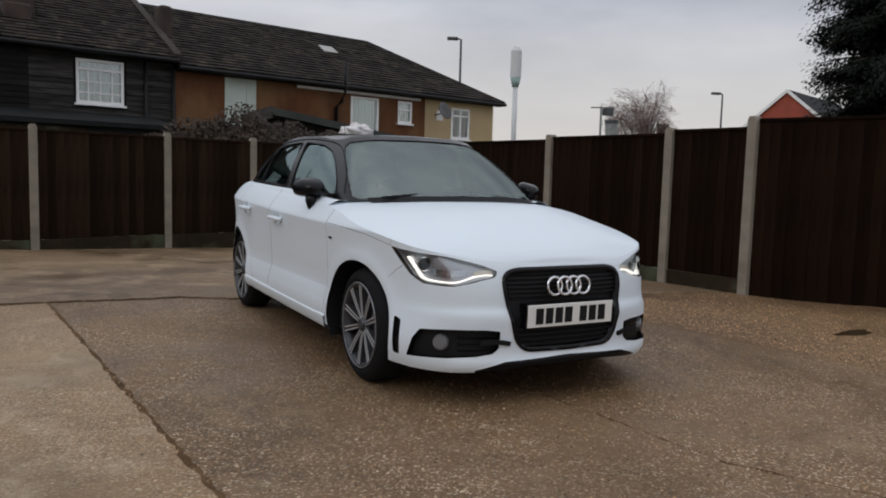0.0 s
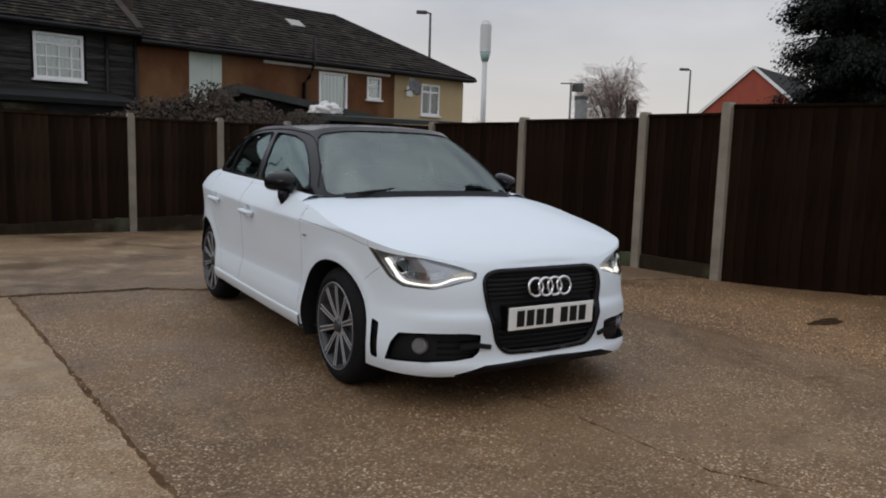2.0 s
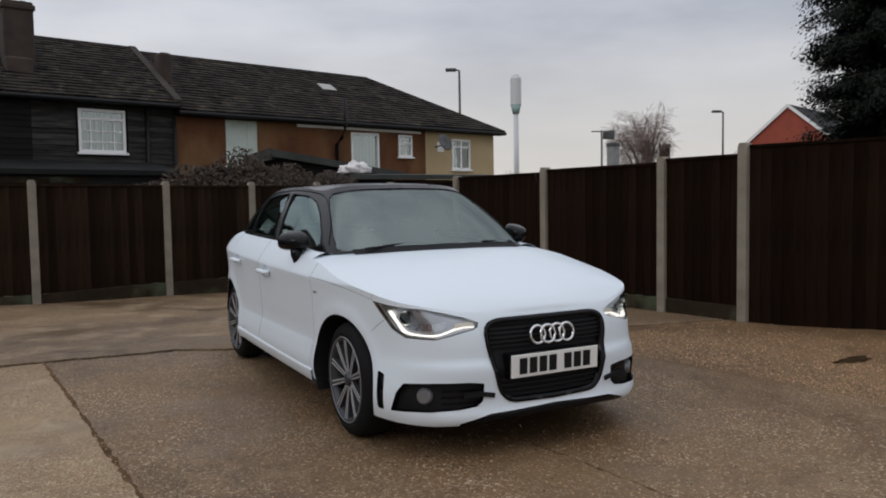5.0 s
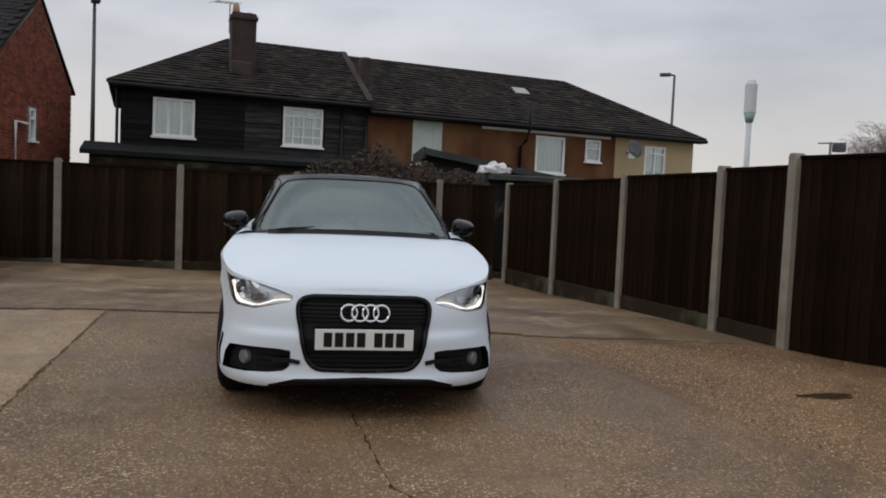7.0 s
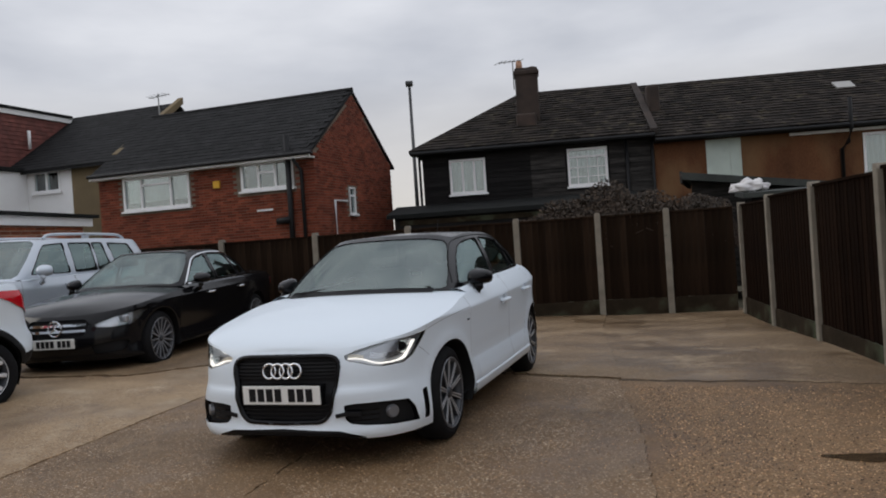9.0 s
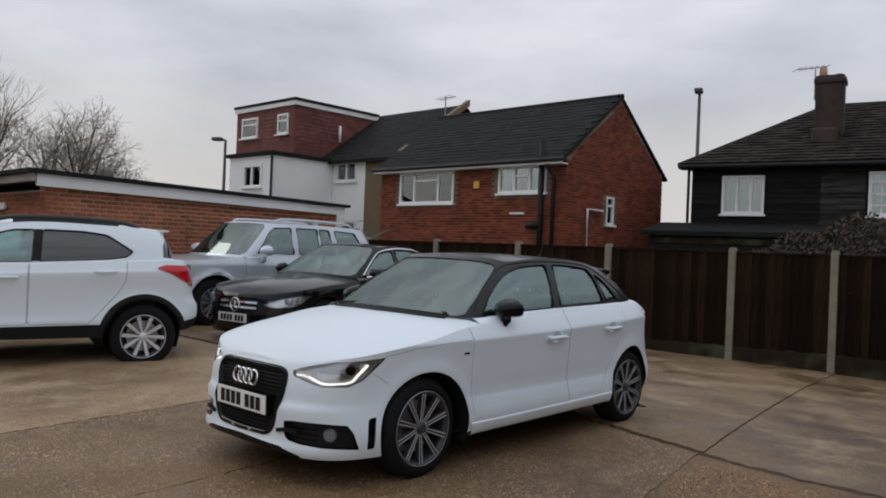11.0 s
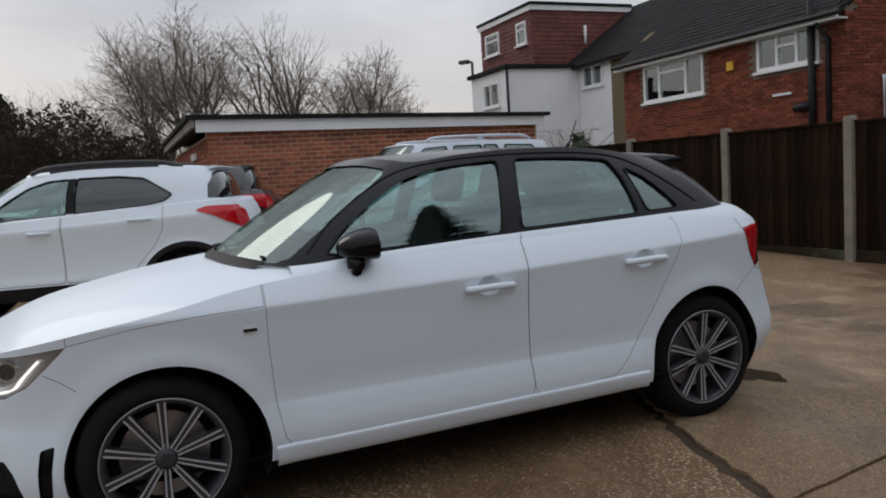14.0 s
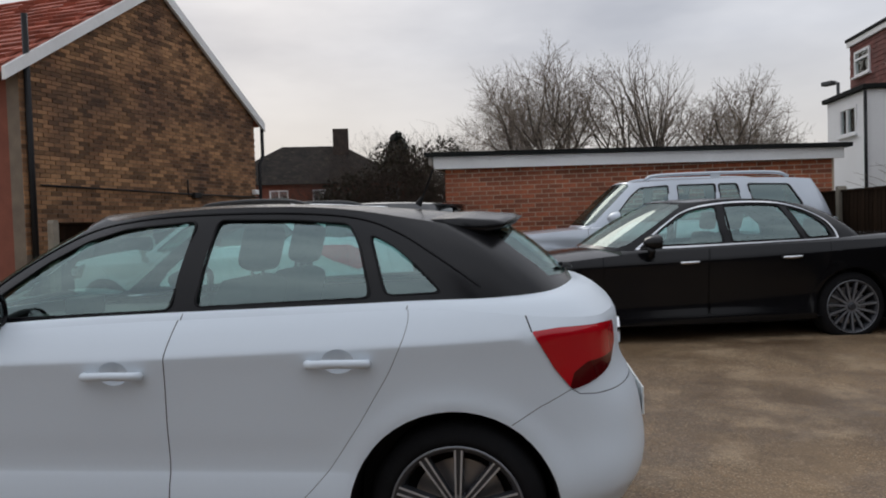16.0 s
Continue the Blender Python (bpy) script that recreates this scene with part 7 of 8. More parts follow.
def hatchback():
    car = thing("car", "white five-door hatchback with a black roof, headlights lit", "car", (0, 0, 0), 0)
    outline = [(0, -0.760, .690, .200), (.25, -.747, .692, .196), (.45, -.706, .704, .178), (.60, -.635, .724, .172), (.695, -.53, .744, .176), (.750, -.40, .766, .180), (.796, -.20, .800, .185),
               (.838, .05, .840, .215), (.860, .35, .895, .235), (.868, .75, .930, .240), (.871, 1.2, .955, .240), (.871, 1.7, .970, .240), (.868, 2.1, .981, .250), (.860, 2.4, .986, .260),
               (.832, 2.62, .968, .265), (.782, 2.82, .947, .265), (.69, 2.98, .938, .255), (.545, 3.075, .938, .25), (.30, 3.135, .942, .25), (0, 3.15, .955, .25)]
    front = [(.12, .10), (.16, .03), (.185, .002), (.215, -.006), (.24, .004), (.28, .010), (.36, .006), (.425, .000), (.440, .002), (.455, .012), (.475, .024), (.51, .028), (.57, .034), (.63, .050), (.69, .075), (.76, .13), (.86, .19), (1.0, .3)]
    side = [(-.75, .06), (-.68, .04), (-.62, .030), (-.56, .025), (-.51, .024), (-.475, .024), (-.44, .024), (-.34, .023), (-.24, .019), (-.15, .014), (-.09, .010), (-.045, .0055), (-.015, .0018), (-.004, .001), (.006, .005), (.022, .015), (.045, .031), (.065, .046), (.08, .058), (.095, .071), (.11, .086), (.15, .13), (.22, .22)]
    rear = [(.15, .14), (.24, .08), (.32, .04), (.36, .018), (.45, .002), (.56, 0), (.62, .010), (.67, .030), (.72, .056), (.78, .072), (.88, .075), (.93, .085), (.98, .12), (1.02, .17), (1.1, .26)]
    base = [(0, .30, .965), (.36, .345, .958), (.59, .44, .945), (.690, .58, .938), (.722, .95, .964), (.730, 1.3, .978), (.733, 1.6, .987), (.730, 1.95, .995), (.715, 2.3, 1.003), (.685, 2.58, 1.010), (.60, 2.79, 1.022), (.32, 2.885, 1.038), (0, 2.90, 1.042)]
    top = [(0, .98, 1.362), (.28, 1.0, 1.357), (.43, 1.05, 1.342), (.51, 1.14, 1.325), (.547, 1.32, 1.345), (.556, 1.5, 1.355), (.560, 1.68, 1.358), (.560, 1.9, 1.352), (.557, 2.1, 1.333), (.545, 2.30, 1.297), (.49, 2.47, 1.268), (.28, 2.58, 1.285), (0, 2.60, 1.29)]
    sh = Shell(outline, front, side, rear, base, top, crease=[(-.9, .795), (0.4, .822), (1.3, .840), (2.1, .868), (2.8, .893), (3.2, .905)], bulge=0.022, crown=0.05,
               arches=((0.02, .297, .350), (2.462, .305, .350)), flare=0.012, bumps=((-.43, .28, .18, .17, .050), (2.98, .37, .22, .15, .046)), hood=[(-.735, .700), (-.664, .722), (-.59, .766), (-.40, .836), (-.12, .894), (.10, .928), (.25, .946), (.34, .952)],
               low=(.452, .52, 2.02, [(-.26, .004), (-.19, -.016), (-.15, -.028), (-.10, -.026), (-.05, -.0160), (-.012, -.0045), (0, 0), (.012, .0020), (.06, .003), (.14, 0)]))
    fx = lambda pts: [(sx(sh, x) if x >= 0 else -sx(sh, -x), z) for x, z in pts]
    half = [(.02, .674), (.290, .672), (.346, .658), (.374, .622), (.367, .55), (.312, .325), (.276, .282), (.235, .266), (.02, .262)]
    grille = rounded(fx(half + [(-x, z) for x, z in half[::-1]]), 0.03)
    lamp = [(sx(sh, .395), .656), (sx(sh, .47), .682), (sx(sh, .56), .703), (sx(sh, .65), .722), (sh.s_at(-.42), .736), (sh.s_at(-.29), .750), (sh.s_at(-.36), .685), (sh.s_at(-.43), .622), (sh.s_at(-.51), .586), (sx(sh, .60), .580), (sx(sh, .53), .596), (sx(sh, .47), .612), (sx(sh, .42), .622), (sx(sh, .400), .634)]
    fog = rounded([(sx(sh, .385), .372), (sx(sh, .45), .380), (sx(sh, .60), .381), (sh.s_at(-.515), .374), (sh.s_at(-.485), .33), (sh.s_at(-.455), .238), (sx(sh, .62), .243), (sx(sh, .50), .252), (sx(sh, .42), .264), (sx(sh, .39), .29)], 0.009)
    vent = rounded(flank(sh, [(-.400, .402), (-.352, .414), (-.362, .34), (-.368, .236), (-.410, .232), (-.408, .33)]), 0.012)
    door_f = rounded(flank(sh, [(.388, 1.05), (.388, .68), (.40, .45), (.425, .30), (.50, .287), (1.44, .300), (1.490, .315), (1.484, .62), (1.488, .86), (1.515, 1.05)]), 0.03)
    door_r = rounded(flank(sh, [(1.515, 1.05), (1.488, .86), (1.484, .62), (1.490, .315), (1.54, .304), (1.90, .318), (1.97, .375), (2.05, .46), (2.16, .62), (2.265, .79), (2.315, .90), (2.33, .96), (2.31, 1.05)]), 0.03)
    edge_b = flank(sh, [(-.29, .752), (-.08, .790), (.14, .812), (.384, .822), (.384, 1.0), (-.305, 1.0)])
    tail = rounded([(sh.s_at(2.735), .907), (sh.s_at(2.83), .915), (sr(sh, .64), .912), (sr(sh, .52), .905), (sr(sh, .50), .83), (sr(sh, .58), .765), (sh.s_at(2.93), .715), (sh.s_at(2.872), .702), (sh.s_at(2.81), .78)], 0.012)
    cups = [[(sh.s_at(yc + .055 * a), zc + .008 + .042 * b) for a, b in circle(0, 0, 1, 24)] for yc, zc in ((1.3025, .787), (2.0925, .820))]
    pairs = [("gap", cups[0], None, 0, ""), ("gap", cups[1], None, 0, ""), ("door", shrink(door_f, .0019), M_WHITE, 0.0, "white front door"), ("gap", door_f, None, 0, ""),
             ("door", shrink(door_r, .0019), M_WHITE, 0.0, "white rear door"), ("gap", door_r, None, 0, ""),
             ("bonnet_edge", shrink(edge_b, .002), M_WHITE, 0.0, ""), ("gap", edge_b, None, 0, ""),
             ("lamp_hole", lamp, None, 0, ""), ("fog_hole", fog, None, 0, ""), ("side_vent", vent, M_GLOSSBLACK, -0.012, "narrow black bumper vent"),
             ("tail_hole", tail, None, 0, ""),
             ("gap", slit([(sh.s_at(-.375), .66), (sh.s_at(-.32), .628), (sh.s_at(-.27), .59)], .0022), None, 0, ""),
             ("gap", slit([(sh.s_at(2.872), .705), (sh.s_at(2.76), .655), (sh.s_at(2.66), .60)], .0022), None, 0, ""),
             ("gap", slit([(sh.s_at(2.715), 1.05), (sh.s_at(2.72), .98), (sh.s_at(2.737), .905)], .005), None, 0, ""),
             ("gap", slit([(sh.s_at(2.872), .703), (sh.s_at(2.90), .685), (sh.s_at(2.96), .678), (sr(sh, .4), .676), (sr(sh, .01), .676)], .003), None, 0, ""),
             ("sill_shadow", flank(sh, [(.40, .268), (.40, .262), (2.08, .282), (2.08, .288)]), M_WHITE, -0.01, "")]
    centre = [("grille_hole", grille, None, 0, ""),
              ("front_lip", fx([(-.50, .186), (-.36, .226), (0, .240), (.36, .226), (.50, .186), (.50, .14), (-.50, .14)]), M_GLOSSBLACK, -0.006, "black lower lip of the bumper"),
              ("rear_valance", [(sh.total + .1, .20), (sh.total + .1, .36), (sr(sh, .45), .36), (sr(sh, .58), .30), (sr(sh, .60), .20)], M_MATTBLACK, -0.01, ""),
              ("rear_valance", [(-s, z) for s, z in [(sh.total + .1, .20), (sh.total + .1, .36), (sr(sh, .45), .36), (sr(sh, .58), .30), (sr(sh, .60), .20)]], M_MATTBLACK, -0.01, "")]
    w_f = [(.665, .972), (.75, 1.060), (.91, 1.172), (1.06, 1.250), (1.22, 1.292), (1.508, 1.312), (1.450, .995), (1.0, .98)]
    w_r = [(1.540, 1.003), (1.590, 1.314), (1.88, 1.304), (2.09, 1.284), (2.135, 1.20), (2.18, 1.022)]
    w_q = [(2.165, 1.246), (2.232, 1.028), (2.430, 1.034), (2.345, 1.122), (2.26, 1.196)]
    screen = [(0, .02), (.12, .02), (.185, .025), (.208, .07), (.210, .5), (.206, .84), (.188, .90), (.12, .915), (0, .915)]
    rs = [(1.0, .10), (.91, .10), (.865, .14), (.86, .5), (.868, .86), (.90, .92), (1.0, .92)]
    body, made = coachwork(car, sh, M_WHITE, M_BLACKROOF, centre, pairs, [w_f, w_r, w_q], screen, rs, 0.032, roll=2.4, deck_crown=0.05, trim_w=0.013)
    # door handles ride on their doors
    for key, ob in made.items():
        if isinstance(key, tuple) and key[0] == "door":
            handle(ob, sh, *((1.20, 1.405, .787) if key[1] == 2 else (1.99, 2.195, .820)), key[2], M_WHITE)
    # the door gaps run on over the shoulder to the glass
    for y in (1.512, 2.318):
        for q in (1, -1):
            u = sh.ut(y + .01, 1.0)[0]
            a, b = np.array(sh.edge(sh.s_at(y))), np.array(sh.glasshouse(u, 0.0))
            line = [tuple((a + (b - a) * f + np.array((0, 0, .012 * math.sin(math.pi * f) - .0008))) * (q, 1, 1)) for f in np.linspace(0, 1, 9)]
            part("door_gap", tube(bmesh.new(), line, .0024, 6), M_MATTBLACK, car)
    # headlights with lit strips
    led = [(sx(sh, .415), .634), (sx(sh, .46), .634), (sx(sh, .51), .625), (sx(sh, .55), .611), (sx(sh, .59), .599), (sx(sh, .635), .596), (sh.s_at(-.50), .608), (sh.s_at(-.45), .652), (sh.s_at(-.395), .705)]
    for q in (1, -1):
        headlamp(car, sh, lamp, led, q, (sh.s_at(-.50), .678))
    # grille: surround, recessed mesh, slats, rings
    gr = new("grille")
    gr.parent = car
    gr["label"] = "large black single-frame grille with four chrome rings"
    p, t = patches(grille, [("in", shrink(grille, .022))], 0.03)
    sub("surround", mesh_of("surround", sh.wrap, p, t["rest"], M_GLOSSBLACK, off=0.006, rim=0.05), gr)
    sub("backing", mesh_of("backing", sh.wrap, p, t["in"], M_MATTBLACK, off=-0.03), gr)
    for z in (.640, .619, .598, .577, .556, .535, .375, .35, .325, .30):
        w = float(np.interp(z, [.28, .34, .56, .62, .67], [.25, .295, .345, .345, .31]))
        strip_along("slat", sh.wrap, [(s, z) for s in np.linspace(-sx(sh, w), sx(sh, w), 17)], 0.010, -0.014, M_MATTBLACK, gr, (1,), 0.02)
    for k in range(4):
        xc, zc = -.0865 + .0577 * k, .580
        c = Vector(sh.wrap(xc if abs(xc) > 1e-6 else 1e-6, zc, 0.016 + .002 * (k % 2)))
        bm = bmesh.new()
        tube(bm, [c + Vector((.0425 * math.cos(a), 0.02 * math.sin(a) * .3, .0425 * math.sin(a))) for a in np.linspace(0, 2 * math.pi, 41)], 0.0075, 8, caps=False)
        part("ring", bm, M_CHROME, gr, "chrome ring", smooth=True)
    part("plate_holder", bx(-.265, .265, -.757, -.70, .382, .502), M_GLOSSBLACK, gr)
    plate(car, (0, -.760, .442), 2)
    # fog lamp recesses
    for q in (1, -1):
        fl = new("fog_recess")
        fl.parent = car
        pf = [(q * s, z) for s, z in fog]
        p, t = patches(pf, [], 0.03)
        sub("recess_back", mesh_of("recess_back", sh.wrap, p, t["rest"], M_MATTBLACK, off=-0.05), fl)
        loop = pf + pf[:1]
        sub("recess_edge", grid_mesh("recess_edge", [[sh.wrap(s, z, o) for s, z in loop] for o in (0.002, -0.05)], M_GLOSSBLACK), fl)
        for z in (.335, .305, .275):
            strip_along("slat", sh.wrap, [(q * s, z) for s in np.linspace(sx(sh, .40), sx(sh, .58), 9)], 0.008, -0.03, M_GLOSSBLACK, fl, (1,), 0.012)
        c = Vector(sh.wrap(q * sx(sh, .648), .312, -0.05))
        n = (Vector(sh.wrap(q * sx(sh, .648), .312, 0.0)) - c).normalized()
        bm = bmesh.new()
        tube(bm, [c, c + n * 0.028], 0.040, 20, 0.037)
        tube(bm, [c + n * 0.028, c + n * 0.034], 0.034, 20, 0.03)
        part("fog_lamp", bm, M_RIM_DIM, fl, "round fog lamp")
        strip_along("fin", sh.wrap, fine_line([(q * sx(sh, .335), .312), (q * sx(sh, .40), .322), (q * sx(sh, .48), .318)], 5), 0.022, 0.012, M_MATTBLACK, fl, (1,), 0.03)
    # tail lights
    for q in (1, -1):
        tl = new("tail_light")
        tl.parent = car
        tl["label"] = "red wedge-shaped tail light"
        pt = [(q * s, z) for s, z in tail]
        low = [(q * s, z) for s, z in rounded([(sh.s_at(2.86), .70), (sh.s_at(2.93), .715), (sr(sh, .58), .765), (sr(sh, .54), .80), (sh.s_at(2.93), .79), (sh.s_at(2.88), .76)], .008)]
        p, t = patches(pt, [("low", low)], 0.03)
        sub("red_lens", mesh_of("red_lens", sh.wrap, p, t["rest"], M_REDLENS, off=0.004), tl)
        sub("lower_lens", mesh_of("lower_lens", sh.wrap, p, t["low"], M_REDLENS_DARK, off=0.004), tl, "darker lower lens")
        loop = pt + pt[:1]
        sub("lens_edge", grid_mesh("lens_edge", [[sh.wrap(s, z, o) for s, z in loop] for o in (0.004, -0.02)], M_REDLENS_DARK), tl)
    # spoiler, aerial, wipers, mirrors, side skirts, small badge
    bm = bmesh.new()
    prof = [(2.42, 1.312), (2.52, 1.312), (2.66, 1.300), (2.70, 1.288), (2.68, 1.268), (2.60, 1.250), (2.50, 1.245)]
    rows = []
    for k in np.linspace(-1, 1, 25):
        a = abs(k)
        rows.append([bm.verts.new((k * .505, y - 0.06 * a**3, z + 0.010 - 0.034 * a**2.2)) for y, z in prof])
    for a, b in zip(rows, rows[1:]):
        for k in range(len(prof)):
            j = (k + 1) % len(prof)
            bm.faces.new((a[k], a[j], b[j], b[k]))
    bm.faces.new(rows[0]), bm.faces.new(rows[-1][::-1])
    bmesh.ops.recalc_face_normals(bm, faces=bm.faces)
    part("roof_spoiler", bm, M_BLACKROOF, car, "black roof spoiler over the rear window", smooth=True)
    seal = [sh.ut(y, z) for y, z in fine_line([(.60, .985), (.72, 1.10), (.90, 1.217), (1.06, 1.290), (1.25, 1.322), (1.5, 1.335), (1.85, 1.330), (2.10, 1.306), (2.26, 1.25), (2.42, 1.150), (2.56, 1.05)], 5)]
    for q in (1, -1):
        strip_along("door_seal", lambda a, b, o: sh.glasshouse(a / 5, b, o), [(5 * u, t) for u, t in seal], 0.012, 0.005, M_MATTBLACK, car, (q,), 0.01)
    bm = bmesh.new()
    tube(bm, [(0, 2.25, 1.358), (0, 2.27, 1.392)], 0.016, 8, 0.008)
    tube(bm, [(0, 2.27, 1.386), (0, 2.325, 1.52)], 0.004, 6, 0.0025)
    part("aerial", bm, M_MATTBLACK, car, "thin black whip aerial")
    bm = bmesh.new()
    for a, b in (((-.52, .37, .966), (.05, .372, .974)), ((.10, .37, .968), (.55, .45, .968))):
        tube(bm, [a, ((a[0] + b[0]) / 2, (a[1] + b[1]) / 2 + .02, (a[2] + b[2]) / 2 + .02), b], 0.009, 6)
    part("wipers", bm, M_MATTBLACK, car)
    part("rear_wiper", tube(bmesh.new(), [(0, 2.90, 1.07), (.10, 2.885, 1.085), (.30, 2.85, 1.10)], 0.010, 6), M_MATTBLACK, car)
    rows = []
    for u in np.linspace(-.16, .16, 25):
        p = np.array(sh.glasshouse(abs(u), .0)) * (np.sign(u) if u else 1, 1, 1)
        q = np.array(sh.glasshouse(abs(u), .03, .004)) * (np.sign(u) if u else 1, 1, 1)
        rows.append([tuple(p + np.array((0, -.03, -.012))), tuple((p + q) / 2), tuple(q)])
    sub("scuttle", grid_mesh("scuttle", rows, M_MATTBLACK), car, "black plastic scuttle under the windscreen")
    for q in (1, -1):
        door_mirror(car, (q * .815, .765, 1.0), q, M_GLOSSBLACK, 0.18, 0.125)
        rows = []
        for y in np.linspace(.385, 2.085, 24):
            s = sh.s_at(y)
            z = .205 + .012 * (y - .4)
            rows.append([tuple(np.array(sh.wrap(s, z + dz, o)) * (q, 1, 1)) for dz, o in ((.090, -.012), (.088, .004), (.082, .010), (.074, .012), (.034, .014), (.016, .013), (.008, .006), (.004, -.04))])
        sub("side_skirt", grid_mesh("side_skirt", rows, M_WHITE), car)
        part("wing_badge", bx(-.004, .004, -.024, .026, -.006, .006, m=Matrix.Translation(np.array(sh.wrap(sh.s_at(.325), .742, .002)) * (q, 1, 1))), M_CHROME, car)
    bm = bmesh.new()
    tube(bm, [sh.wrap(sr(sh, .02), .80, .0), sh.wrap(sr(sh, .02), .80, .022)], 0.055, 20)
    part("tailgate_badge", bm, M_CHROME, car)
    plate(car, (0, 3.155, .55), 0, 180)
    for y, z in ((0.0, .302), (2.469, .302)):
        for q in (1, -1):
            wheel(car, (q * .815, y, z), q, .302, .222, .215, 10, "pairs", turn=.3 + y)
    cabin(car, .78, 1.22, 2.05, .40, .60, -1)
    part("parcel_shelf", bx(-.58, .58, 2.42, 2.86, .94, .97), M_CABIN, car)
    part("dash_box", soft_box(-.16, .02, .58, .68, .90, .985, .015), M_CABIN, car, "small box standing on the dashboard")
    part("mirror_inside", soft_box(-.11, .11, .92, .95, 1.20, 1.26, .012), M_CABIN, car)
    return car


hatchback()


def simple_lamp(car, sh, poly, q, led=None):
    h = new("headlight")
    h.parent = car
    poly = [(q * s, z) for s, z in poly]
    p, t = patches(poly, [], 0.05)
    sub("housing", mesh_of("housing", sh.wrap, p, t["rest"], M_REFLECTOR, off=-0.03), h)
    sub("lamp_cover", mesh_of("lamp_cover", sh.wrap, p, t["rest"], M_LENS, off=0.003), h, "clear lamp cover").visible_shadow = False
    loop = poly + poly[:1]
    sub("bowl", grid_mesh("bowl", [[sh.wrap(s, z, o) for s, z in loop] for o in (0.003, -0.03)], M_GLOSSBLACK), h)
    c = Vector(sh.wrap(q * sum(abs(s) for s, _ in poly) / len(poly), sum(z for _, z in poly) / len(poly), -.028))
    part("bulb_bowl", soft_box(-.06, .06, -.03, .03, -.04, .04, .02, Matrix.Translation(c)), M_LAMPHOUSE, h, smooth=True)


def tail_lens(car, sh, poly, q, name="tail_light"):
    tl = new(name)
    tl.parent = car
    pt = [(q * s, z) for s, z in poly]
    p, t = patches(pt, [], 0.02)
    sub("red_lens", mesh_of("red_lens", sh.wrap, p, t["rest"], M_REDLENS, off=0.012), tl)
    loop = pt + pt[:1]
    sub("lens_edge", grid_mesh("lens_edge", [[sh.wrap(s, z, o) for s, z in loop] for o in (0.012, -0.02)], M_REDLENS_DARK), tl)


